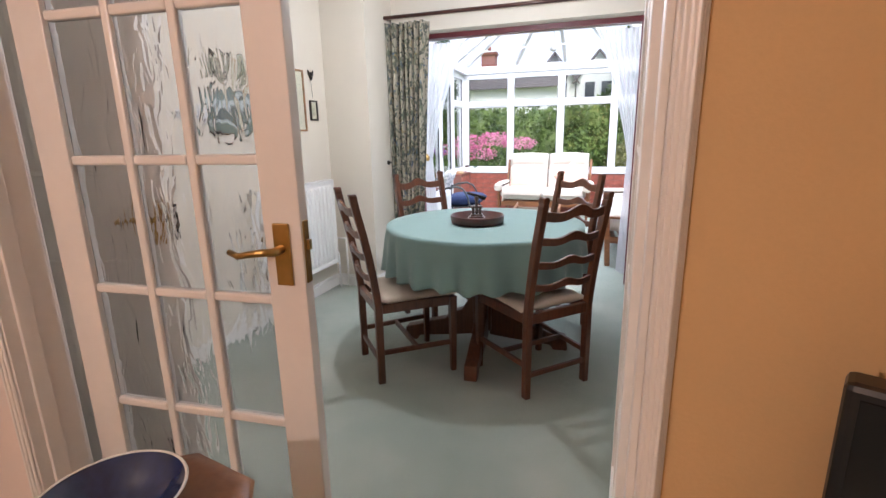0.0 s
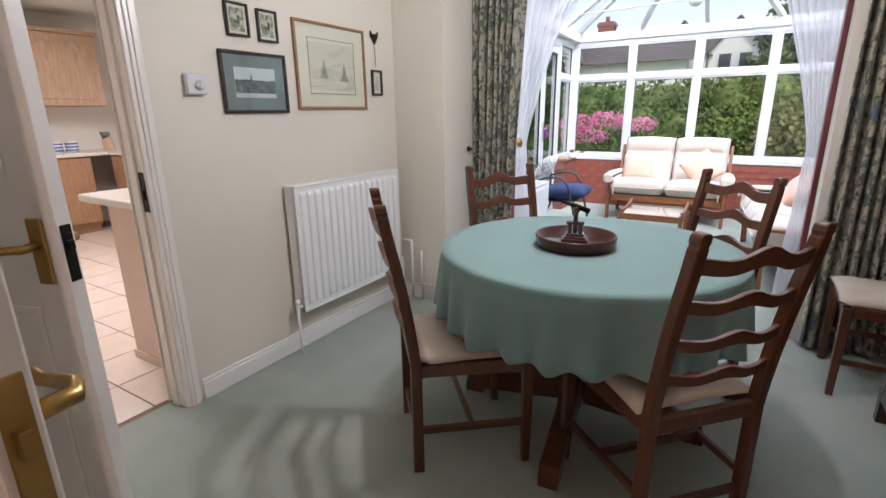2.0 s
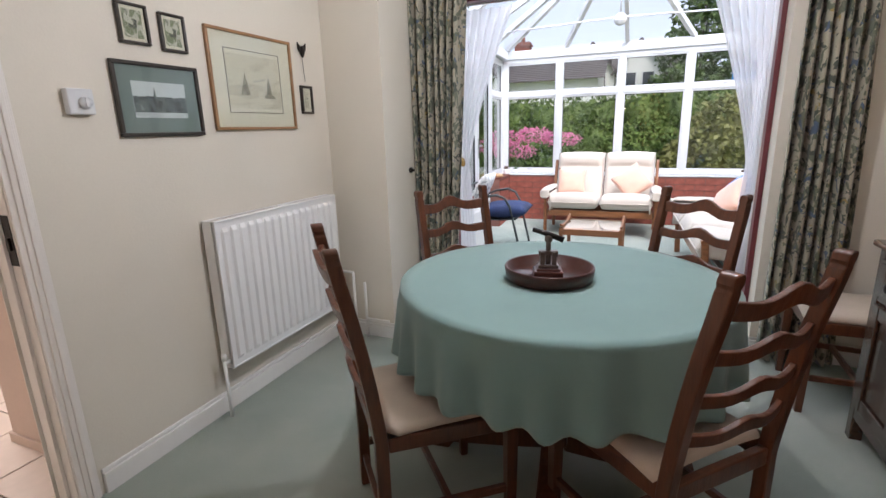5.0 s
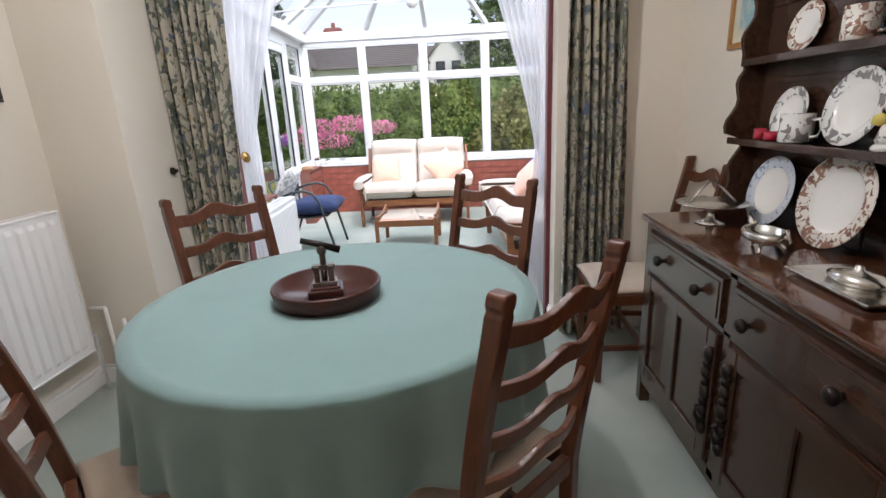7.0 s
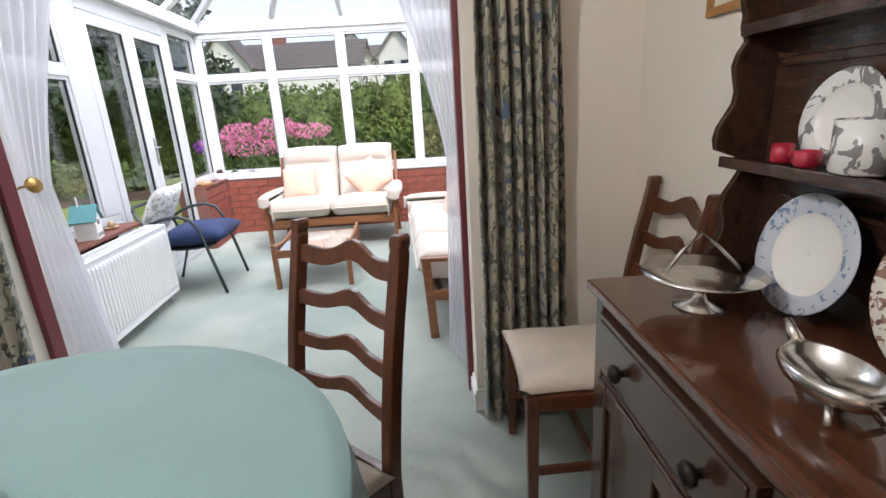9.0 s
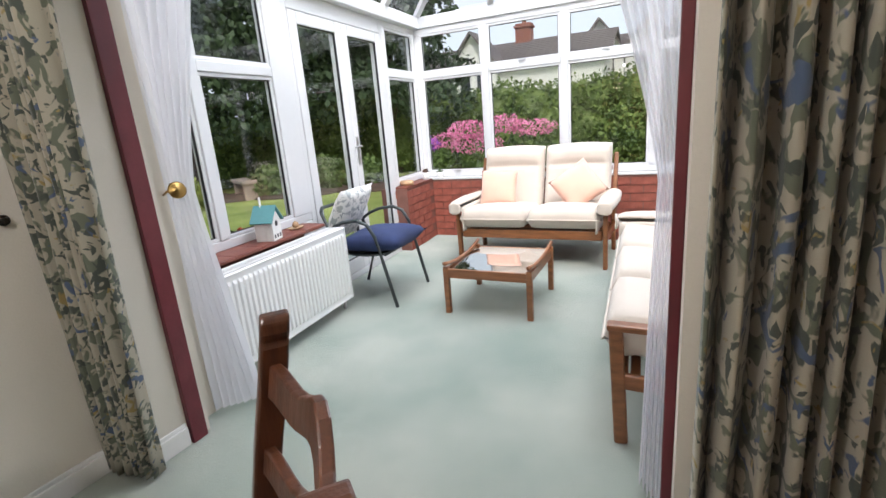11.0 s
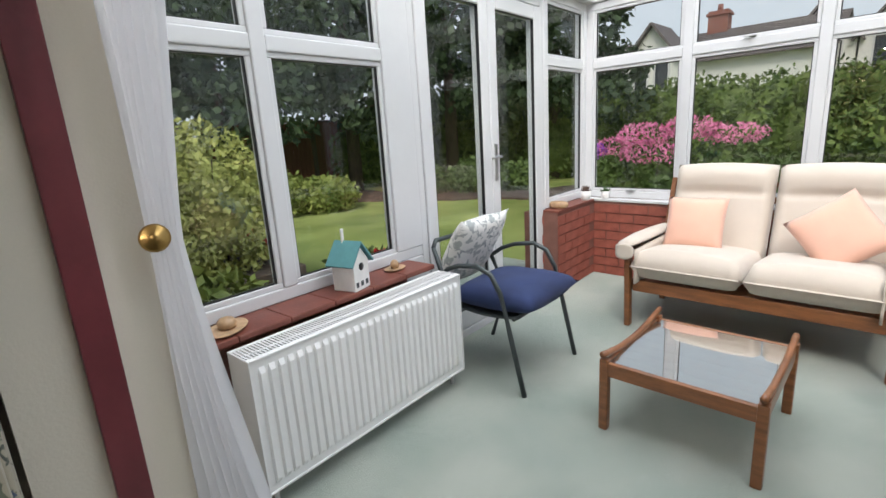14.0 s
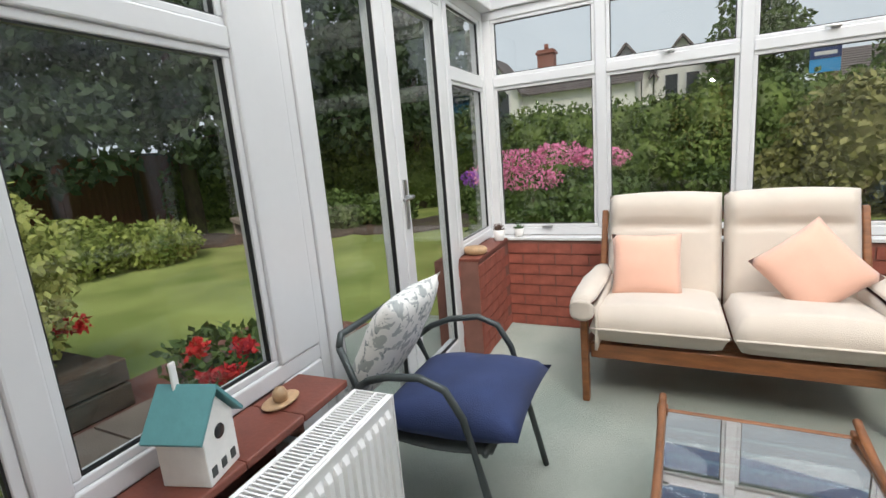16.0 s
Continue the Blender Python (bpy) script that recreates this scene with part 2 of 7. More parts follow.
# ---- mesh tools ----
class Build:
    """Collects simple solids into one mesh."""

    def __init__(self):
        self.v, self.f, self.s = [], [], []

    def add(self, verts, faces, smooth=False, m=None):
        k = len(self.v)
        self.v += [tuple(m @ Vector(p)) if m else tuple(p) for p in verts]
        self.f += [tuple(i + k for i in f) for f in faces]
        self.s += [smooth] * len(faces)
        return self

    def box(self, x0, x1, y0, y1, z0, z1, m=None):
        v = [(x, y, z) for x in (x0, x1) for y in (y0, y1) for z in (z0, z1)]
        return self.add(v, [(0, 1, 3, 2), (4, 6, 7, 5), (0, 4, 5, 1), (2, 3, 7, 6), (0, 2, 6, 4), (1, 5, 7, 3)], False, m)

    def beam(self, a, b, w, h, up=(0, 0, 1)):
        a, b = Vector(a), Vector(b)
        d = (b - a).normalized()
        s = d.cross(Vector(up)).normalized()
        u = s.cross(d)
        v = [p + s * i * w / 2 + u * j * h / 2 for p in (a, b) for i, j in ((-1, -1), (1, -1), (1, 1), (-1, 1))]
        return self.add(v, [(0, 1, 2, 3), (7, 6, 5, 4), (0, 4, 5, 1), (1, 5, 6, 2), (2, 6, 7, 3), (3, 7, 4, 0)])

    def lathe(self, prof, n=24, m=None, sx=1.0, caps=True):
        v = [(r * math.cos(2 * math.pi * i / n) * sx, r * math.sin(2 * math.pi * i / n), z) for r, z in prof for i in range(n)]
        f = [(j * n + i, j * n + (i + 1) % n, (j + 1) * n + (i + 1) % n, (j + 1) * n + i) for j in range(len(prof) - 1) for i in range(n)]
        self.add(v, f, True, m)
        if caps:
            self.f += [tuple(i + len(self.v) - len(v) for i in range(n))[::-1], tuple(i + len(self.v) - n for i in range(n))]
            self.s += [False, False]
        return self

    def tube(self, pts, r, n=8, taper=None):
        pts = [Vector(p) for p in pts]
        v, last = [], Vector((0, 0, 1))
        for k, p in enumerate(pts):
            d = (pts[min(k + 1, len(pts) - 1)] - pts[max(k - 1, 0)]).normalized()
            s = d.cross(last if abs(d.dot(last)) < 0.95 else Vector((1, 0, 0))).normalized()
            u = s.cross(d).normalized()
            rr = r if taper is None else r + (taper - r) * k / (len(pts) - 1)
            v += [p + (s * math.cos(2 * math.pi * i / n) + u * math.sin(2 * math.pi * i / n)) * rr for i in range(n)]
        f = [(k * n + i, k * n + (i + 1) % n, (k + 1) * n + (i + 1) % n, (k + 1) * n + i) for k in range(len(pts) - 1) for i in range(n)]
        f += [tuple(range(n))[::-1], tuple(range((len(pts) - 1) * n, len(pts) * n))]
        return self.add(v, f, True)

    def grid(self, fn, nu, nv, smooth=True, close=False):
        v = [fn(i / nu, j / nv) for j in range(nv + 1) for i in range(nu + (0 if close else 1))]
        w = nu if close else nu + 1
        f = [(j * w + i, j * w + (i + 1) % w, (j + 1) * w + (i + 1) % w, (j + 1) * w + i) for j in range(nv) for i in range(nu)]
        return self.add(v, f, smooth)

    def prism(self, outline, depth, m):
        """An outline in local x, y, pushed along local z by depth."""
        n = len(outline)
        v = [(x, y, 0) for x, y in outline] + [(x, y, depth) for x, y in outline]
        f = [tuple(range(n))[::-1], tuple(range(n, 2 * n))] + [(i, (i + 1) % n, n + (i + 1) % n, n + i) for i in range(n)]
        return self.add(v, f, False, m)

    def ob(self, name, material, parent=None, bevel=0.0, solid=0.0, seg=2, sub=0):
        me = bpy.data.meshes.new(name)
        me.from_pydata(self.v, [], self.f)
        me.polygons.foreach_set("use_smooth", self.s)
        bm = bmesh.new()
        bm.from_mesh(me)
        bmesh.ops.recalc_face_normals(bm, faces=bm.faces)
        bm.to_mesh(me)
        bm.free()
        me.materials.append(material)
        o = new(name, me)
        if parent:
            o.parent = parent
        if solid:
            k = o.modifiers.new("solid", "SOLIDIFY")
            k.thickness = solid
        if bevel:
            k = o.modifiers.new("bevel", "BEVEL")
            k.width, k.segments, k.limit_method = bevel, seg, "ANGLE"
        if sub:
            k = o.modifiers.new("sub", "SUBSURF")
            k.levels = k.render_levels = sub
        return o


def box(name, material, x0, x1, y0, y1, z0, z1, parent=None, bevel=0.0):
    return Build().box(x0, x1, y0, y1, z0, z1).ob(name, material, parent, bevel)


def empty(name, m, label="", category="", group=""):
    e = new(name)
    e.empty_display_size = 0.1
    e.matrix_world = m
    return tagged(e, label, category, group)


def setting(o, label, category):
    return tagged(o, label, category, kind="structure")


def puff(name, material, w, d, h, parent, m=None, pinch=0.35, n=14, top=1.0, bottom=1.0):
    """A stuffed cushion, w by d, h thick in the middle, thin at its edges and with drawn-out corners."""
    def side(sign, amount):
        def fn(u, v):
            x, y = 2 * u - 1, 2 * v - 1
            e = (1 - abs(x) ** 2.6) * (1 - abs(y) ** 2.6)
            pull = 1 - 0.06 * (1 - abs(x) ** 2) * abs(y) ** 3 - 0.06 * (1 - abs(y) ** 2) * abs(x) ** 3
            z = sign * amount * h / 2 * (e ** pinch if e > 0 else 0)
            z += 0.006 * noise.noise((x * 2.3 + w * 9, y * 2.1 + d * 5, sign)) * min(1, e * 3)
            p = Vector((x * w / 2 * pull, y * d / 2 * pull, z))
            return m @ p if m else p
        return fn
    b = Build().grid(side(1, top), n, n).grid(side(-1, bottom), n, n)
    o = b.ob(name, material, parent)
    bm = bmesh.new()
    bm.from_mesh(o.data)
    bmesh.ops.remove_doubles(bm, verts=bm.verts, dist=0.0005)
    bmesh.ops.recalc_face_normals(bm, faces=bm.faces)
    bm.to_mesh(o.data)
    bm.free()
    return o


# ---- the dining room, lounge end and kitchen: walls, floors, ceilings ----
WX, EX, BY0, BY1 = -1.82, 1.20, 4.36, 4.74
setting(box("floor", CARPET, -2.9, 2.6, -2.2, 8.12, -0.12, 0.0), "sage green wool carpet, faded in places", "floor")
setting(Build().box(WX - 0.12, WX, 2.232, BY1, 0, 2.4).box(WX - 0.12, WX, 1.36, 2.232, 2.02, 2.4).box(WX - 0.12, WX, 1.20, 1.36, 0, 2.4).ob("wall_west", CREAM), "cream painted plaster wall with a doorway", "wall")
setting(box("wall_pier", CREAM, WX, -1.44, 3.87, BY0, 0, 2.4), "cream painted boxed-in pier beside the curtains", "wall")
setting(Build().box(-1.82, -1.27, BY0, 4.60, 0, 2.4).box(-1.82, -1.36, 4.60, BY1, 0, 2.4).box(0.56, EX + 0.12, BY0, BY1, 0, 2.4).box(-1.27, 0.56, BY0, 4.60, 2.09, 2.4).box(-1.36, 0.56, 4.60, BY1, 2.09, 2.4).ob("wall_north", CREAM), "cream painted wall with a wide opening to the conservatory", "wall")
setting(box("wall_east", CREAM, EX, EX + 0.12, 1.2, BY0, 0, 2.4), "cream painted plaster wall behind the dresser", "wall")
setting(Build().box(-2.9, -1.07, 1.135, 1.2, 0, 2.4).box(0.47, 2.6, 1.135, 1.2, 0, 2.4).box(-1.07, 0.47, 1.135, 1.2, 2.04, 2.4).ob("wall_south", CREAM), "cream painted wall with a double doorway", "wall")
setting(Build().box(0.47, 2.6, 1.07, 1.135, 0, 2.4).box(-1.07, 0.47, 1.07, 1.135, 2.04, 2.4).box(2.5, 2.6, -2.2, 1.07, 0, 2.4).box(-2.9, 2.6, -2.3, -2.2, 0, 2.4).ob("wall_lounge", LOUNGE), "apricot painted lounge wall", "wall")
setting(Build().box(-2.9, -1.07, 1.07, 1.135, 0, 2.4).box(-3.0, -2.9, -2.2, 1.2, 0, 2.4).ob("wall_lounge_west", PINKWALL), "pale pink painted lounge wall", "wall")
setting(Build().box(-3.0, 2.6, -2.3, 1.2, 2.4, 2.5).box(WX - 0.12, EX + 0.12, 1.2, BY1, 2.4, 2.5).ob("ceiling", CEIL), "white stippled ceiling", "ceiling")

sk = Build()
def skirt(b, a, c, nx, ny, h=0.10, t=0.016):
    (x0, y0), (x1, y1) = a, c
    b.box(min(x0, x1, x0 + nx * t, x1 + nx * t), max(x0, x1, x0 + nx * t, x1 + nx * t), min(y0, y1, y0 + ny * t, y1 + ny * t), max(y0, y1, y0 + ny * t, y1 + ny * t), 0, h - 0.018)
    t2 = t * 0.55
    b.box(min(x0, x1, x0 + nx * t2, x1 + nx * t2), max(x0, x1, x0 + nx * t2, x1 + nx * t2), min(y0, y1, y0 + ny * t2, y1 + ny * t2), max(y0, y1, y0 + ny * t2, y1 + ny * t2), h - 0.018, h)
skirt(sk, (WX, 2.297), (WX, 3.854), 1, 0)
skirt(sk, (WX, 3.87), (-1.424, 3.87), 0, -1)
skirt(sk, (-1.44, 3.87), (-1.44, 4.344), 1, 0)
skirt(sk, (-1.44, BY0), (-1.27, BY0), 0, -1)
skirt(sk, (0.56, BY0), (1.184, BY0), 0, -1)
skirt(sk, (EX, 1.2), (EX, BY0), -1, 0)
skirt(sk, (-1.27, BY0 - 0.016), (-1.27, 4.495), 1, 0)
skirt(sk, (0.56, BY0 - 0.016), (0.56, 4.495), -1, 0)
skirt(sk, (-2.9, 1.07), (-1.14, 1.07), 0, -1)
skirt(sk, (0.51, 1.07), (2.5, 1.07), 0, -1)
setting(sk.ob("baseboard", GLOSSWHITE, bevel=0.003), "white gloss moulded skirting board", "skirting")

# frame of the patio opening
fr = Build()
for x0, x1 in ((-1.27, -1.245), (0.535, 0.56)):
    fr.box(x0, x1, 4.50, 4.57, 0, 2.09)
fr.box(-1.245, 0.535, 4.50, 4.57, 2.05, 2.09)
setting(fr.ob("trim_maroon", MAROON, bevel=0.003), "maroon painted frame round the conservatory opening", "door frame")


def architrave(name, x0, x1, y, top, face, depth=0.018, w=0.068, axis="x"):
    """Moulded casing round an opening that runs along the given axis."""
    b = Build()
    for k, (wi, de) in enumerate(((w, depth * 0.6), (w * 0.6, depth), (w * 0.25, depth * 1.35))):
        o = (w - wi) * 0.35
        parts = [(x0 - w + o, x0 - w + o + wi, 0, top + o), (x1 + w - o - wi, x1 + w - o, 0, top + o), (x0 - w + o, x1 + w - o, top + w - o - wi, top + w - o)]
        for p0, p1, z0, z1 in parts:
            ya, yb = sorted((y, y + face * de))
            if axis == "x":
                b.box(p0, p1, ya, yb, z0, z1)
            else:
                b.box(ya, yb, p0, p1, z0, z1)
    return setting(b.ob(name, DOORWHITE, bevel=0.004), "white gloss moulded door casing", "door frame")


architrave("trim_lounge", -1.05, 0.45, 1.07, 2.02, -1, depth=0.012, w=0.03)
architrave("trim_dining", -1.05, 0.45, 1.20, 2.02, 1)
architrave("trim_kitchen", 1.38, 2.212, WX, 2.0, 1, axis="y")
ln = Build().box(-1.07, -1.045, 1.07, 1.20, 0, 2.04).box(0.445, 0.47, 1.07, 1.20, 0, 2.04).box(-1.045, 0.445, 1.07, 1.20, 2.015, 2.04)
ln.box(-1.045, -1.033, 1.10, 1.14, 0, 2.015).box(0.433, 0.445, 1.10, 1.14, 0, 2.015)
setting(ln.ob("trim_lounge_lining", DOORWHITE, bevel=0.002), "white gloss door lining", "door frame")
ln = Build().box(WX - 0.12, WX, 1.36, 1.382, 0, 2.02).box(WX - 0.12, WX, 2.21, 2.232, 0, 2.02).box(WX - 0.12, WX, 1.382, 2.21, 1.998, 2.02)
ln.box(WX - 0.085, WX - 0.045, 2.198, 2.21, 0, 1.998).box(WX - 0.085, WX - 0.045, 1.382, 1.394, 0, 1.998)
setting(ln.ob("trim_kitchen_lining", DOORWHITE, bevel=0.002), "white gloss door lining with a worn edge", "door frame")
sp = Build().box(WX - 0.044, WX - 0.004, 2.2075, 2.2098, 0.90, 1.06).box(WX - 0.03, WX - 0.016, 2.200, 2.208, 0.95, 0.99)
setting(sp.ob("strike_plate", IRON, bevel=0.001), "dark worn strike plate on the door lining", "strike plate")

# ---- the conservatory ----
LEFT = pose(-1.748, 4.75, 0, 0, 0, 90 + 3.3)   # local x runs along the garden-side wall, local y outwards
CXL, CXR, FY = -1.955, 1.19, 8.20
TR, EV, CILL = 1.70, 2.16, 0.64


def window(name, m, length, posts, z0, z1, transoms, label, glassed=True, frame_w=0.055, depth=0.07, skip=()):
    """A run of white glazing: local x along, y outwards. posts: (x, width). transoms: z. One pane an opening."""
    root = empty(name, m)
    setting(root, label, "window")
    b = Build()
    b.box(0, length, 0, depth, z0, z0 + frame_w).box(0, length, 0, depth, z1 - frame_w, z1)
    xs = sorted(posts)
    for x, w in xs:
        b.box(x - w / 2, x + w / 2, -0.004, depth + 0.004, z0 + frame_w, z1 - frame_w)
    for i in range(len(xs) - 1):
        xa, xb = xs[i][0] + xs[i][1] / 2, xs[i + 1][0] - xs[i + 1][1] / 2
        zs = [z0 + frame_w] + [z for z in transoms for z in (z - 0.03, z + 0.03)] + [z1 - frame_w]
        for z in transoms:
            b.box(xa, xb, -0.002, depth + 0.002, z - 0.03, z + 0.03)
        for k in range(0, len(zs), 2):
            za, zb = zs[k], zs[k + 1]
            t = 0.022
            bead = Build()
            bead.box(xa, xb, 0.008, 0.05, za, za + t).box(xa, xb, 0.008, 0.05, zb - t, zb).box(xa, xa + t, 0.008, 0.05, za + t, zb - t).box(xb - t, xb, 0.008, 0.05, za + t, zb - t)
            bead.ob("sash", UPVC, root, bevel=0.004)
            seal = Build()
            s = 0.005
            xa2, xb2, za2, zb2 = xa + t, xb - t, za + t, zb - t
            seal.box(xa2, xb2, 0.016, 0.03, za2, za2 + s).box(xa2, xb2, 0.016, 0.03, zb2 - s, zb2).box(xa2, xa2 + s, 0.016, 0.03, za2 + s, zb2 - s).box(xb2 - s, xb2, 0.016, 0.03, za2 + s, zb2 - s)
            seal.ob("seal", BLACK, root)
            if glassed:
                p = box("pane", GLASS, xa2, xb2, 0.022, 0.026, za2, zb2, root)
                p.visible_shadow = False
    b.ob("frame", UPVC, root, bevel=0.006)
    return root


def handle_bar(root, x, y, z, parent_mat=UPVC):
    b = Build().box(x - 0.014, x + 0.014, y - 0.012, y, z - 0.03, z + 0.03).tube([(x, y - 0.012, z), (x, y - 0.03, z), (x + 0.03, y - 0.034, z), (x + 0.1, y - 0.034, z)], 0.008)
    return b.ob("handle", parent_mat, root, bevel=0.002)


w1 = window("window_1", LEFT, 1.36, [(0.03, 0.06), (0.545, 0.065), (1.265, 0.19)], 0.61, EV, [1.62], "white plastic framed window onto the garden")
w2 = window("window_2", LEFT @ pose(2.74, 0, 0), 0.72, [(0.03, 0.06), (0.69, 0.06)], CILL, EV, [TR], "narrow white plastic framed side window")
wf = window("window_3", pose(CXL, FY, 0), CXR - CXL, [(0.03, 0.07), (0.775, 0.065), (1.552, 0.065), (2.33, 0.065), (3.08, 0.07)], CILL, EV, [TR], "long white plastic framed window towards the hedge")
wr = window("window_4", pose(CXR, FY, 0, 0, 0, -90), FY - BY1, [(0.04, 0.08), (0.88, 0.065), (1.73, 0.065), (2.58, 0.065), (3.42, 0.08)], CILL, EV, [TR], "white plastic framed side window behind the settee")
for x in (1.17, 1.94, 2.72):
    Build().box(x - 0.02, x + 0.02, -0.012, 0.006, TR + 0.032, TR + 0.046).box(x - 0.05, x + 0.012, -0.022, -0.010, TR + 0.034, TR + 0.044).ob("latch", STEEL, wf, bevel=0.002)
for x in (0.42,):
    Build().box(x - 0.02, x + 0.02, -0.012, 0.006, CILL + 0.058, CILL + 0.07).box(x - 0.05, x + 0.012, -0.022, -0.010, CILL + 0.056, CILL + 0.068).ob("latch", STEEL, wf, bevel=0.002)

setting(Build().box(1.172, 1.358, -0.004, 0.074, -0.2, 0.608, LEFT).ob("trim_post", UPVC, bevel=0.006), "white plastic corner post beside the doors", "post")
# french doors
fd = empty("door_1", LEFT @ pose(1.36, 0, 0))
setting(fd, "closed white plastic glazed french doors to the garden", "door")
b = Build().box(0, 0.05, 0, 0.07, 0.0, EV).box(1.33, 1.38, 0, 0.07, 0.0, EV).box(0.05, 1.33, 0, 0.07, 2.04, EV).box(0.05, 1.33, -0.01, 0.07, 0, 0.05)
b.ob("frame", UPVC, fd, bevel=0.006)
for x0, x1 in ((0.055, 0.688), (0.692, 1.325)):
    Build().box(x0, x0 + 0.085, -0.006, 0.06, 0.055, 2.035).box(x1 - 0.085, x1, -0.006, 0.06, 0.055, 2.035).box(x0 + 0.085, x1 - 0.085, -0.006, 0.06, 0.055, 0.17).box(x0 + 0.085, x1 - 0.085, -0.006, 0.06, 1.95, 2.035).ob("leaf", UPVC, fd, bevel=0.008)
    xa, xb = x0 + 0.085, x1 - 0.085
    Build().box(xa, xa + 0.005, 0.0, 0.02, 0.17, 1.95).box(xb - 0.005, xb, 0.0, 0.02, 0.17, 1.95).box(xa + 0.005, xb - 0.005, 0.0, 0.02, 0.17, 0.175).box(xa + 0.005, xb - 0.005, 0.0, 0.02, 1.945, 1.95).ob("seal", BLACK, fd)
    p = box("pane", GLASS, x0 + 0.09, x1 - 0.09, 0.02, 0.024, 0.176, 1.944, fd)
    p.visible_shadow = False
Build().box(0.715, 0.745, -0.014, -0.004, 0.93, 1.16).tube([(0.73, -0.01, 1.08), (0.73, -0.05, 1.08), (0.70, -0.056, 1.08), (0.62, -0.056, 1.075)], 0.009).ob("handle", STEEL, fd, bevel=0.003)

# dwarf walls, sills
def bricks(parent, m, length, z0, z1, depth=0.008):
    """Courses of facing bricks, sharing two meshes."""
    def unit(w):
        me = bpy.data.meshes.new("brick")
        bb = Build().box(0.0045, w - 0.0045, -depth, 0.004, 0.0045, 0.0705)
        me.from_pydata(bb.v, [], bb.f)
        me.materials.append(BRICK)
        return me
    full, half = unit(0.225), unit(0.1125)
    z, row = z0, 0
    while z + 0.07 < z1 + 0.001:
        x = 0.0
        if row % 2:
            pieces = [half] + [full] * int((length - 0.1125) / 0.225)
        else:
            pieces = [full] * int(length / 0.225)
        for me in pieces:
            o = new("brick", me)
            o.parent = parent
            o.matrix_local = m @ pose(x, random.uniform(-0.001, 0.0012), z)
            x += 0.225 if me is full else 0.1125
        z += 0.075
        row += 1


dw_far = setting(box("wall_dwarf_north", MORTAR, CXL - 0.06, CXR + 0.2, FY - 0.085, FY + 0.16, -0.3, CILL - 0.022), "low red brick conservatory wall", "brick wall")
dw_right = setting(box("wall_dwarf_east", MORTAR, CXR - 0.085, CXR + 0.16, BY1, FY - 0.085, -0.3, CILL - 0.022), "low red brick conservatory wall", "brick wall")
dw_left = setting(Build().box(0.0, 1.172, -0.05, 0.16, -0.3, 0.586, LEFT).box(2.70, 3.40, -0.12, 0.16, -0.3, CILL - 0.022, LEFT).box(1.36, 2.70, 0.0, 0.16, -0.3, -0.002, LEFT).ob("wall_dwarf_west", MORTAR), "low red brick wall under the garden windows", "brick wall")
sl = Build()
for i in range(6):
    sl.box(-0.002 + i * 0.206, i * 0.206 + 0.203, -0.192, -0.006 if i == 5 else 0.0, 0.588, 0.612, LEFT)
setting(sl.ob("sill_radiator", QUARRY, bevel=0.005), "red-brown quarry tile window sill", "window sill")
setting(Build().box(CXL - 0.02, CXR, FY - 0.095, FY - 0.002, CILL - 0.021, CILL - 0.001).ob("sill_north", UPVC, bevel=0.003), "white plastic window board", "window sill")
setting(Build().box(2.70, 3.34, -0.13, -0.002, CILL - 0.021, CILL - 0.001, LEFT).ob("sill_west", QUARRY, bevel=0.003), "red-brown tile sill on the brick pier", "window sill")
cw = Build().box(-1.80, -1.36, BY1, BY1 + 0.012, -0.3, 2.7).box(0.56, 1.35, BY1, BY1 + 0.012, -0.3, 2.7).box(-1.36, 0.56, BY1, BY1 + 0.012, 2.09, 3.3)
setting(cw.ob("wall_house_outside", CREAM), "cream rendered house wall inside the conservatory", "wall")
cl = Build().box(CXR - 0.095, CXR - 0.002, BY1 + 0.02, FY - 0.1, CILL - 0.021, CILL - 0.001)
setting(cl.ob("sill_east", UPVC, bevel=0.003), "white plastic window board", "window sill")

# eaves beam and glazed roof: ridge towards the garden, hipped at the far end
RX, RZ, RY = -0.37, 3.05, 6.75
eb = Build()
C = {"nw": (CXL + 0.03, FY + 0.03), "ne": (CXR + 0.02, FY + 0.03), "sw": (-1.75, BY1 + 0.012), "se": (CXR + 0.02, BY1 + 0.012)}
for a, c in (("sw", "nw"), ("nw", "ne"), ("ne", "se")):
    eb.beam((*C[a], EV + 0.055), (*C[c], EV + 0.055), 0.10, 0.11)
setting(eb.ob("trim_eaves", UPVC, bevel=0.008), "white plastic eaves beam", "eaves beam")
rf = empty("conservatory_roof", pose(0, 0, 0))
setting(rf, "glazed conservatory roof with white glazing bars", "roof")
bars = Build()
ridge_s, ridge_n = (RX, BY1 + 0.012, RZ), (RX, RY, RZ)
bars.beam(ridge_s, ridge_n, 0.09, 0.12)
E0 = EV + 0.11
def on(a, c, t):
    return (C[a][0] + (C[c][0] - C[a][0]) * t, C[a][1] + (C[c][1] - C[a][1]) * t, E0)
ends = []
for t, y in ((0.0, BY1 + 0.03), (0.2, 5.25), (0.40, 5.85), (0.59, RY - 0.06)):
    for a, c in (("sw", "nw"), ("se", "ne")):
        bars.beam(on(a, c, t), (RX, y, RZ), 0.05, 0.06)
for a, c, t in (("nw", "ne", 0), ("nw", "ne", 0.26), ("nw", "ne", 0.5), ("nw", "ne", 0.74), ("nw", "ne", 1), ("nw", "sw", 0.2), ("ne", "se", 0.2)):
    bars.beam(on(a, c, t), ridge_n, 0.05, 0.06)
bars.ob("glazing_bar", UPVC, rf, bevel=0.005)
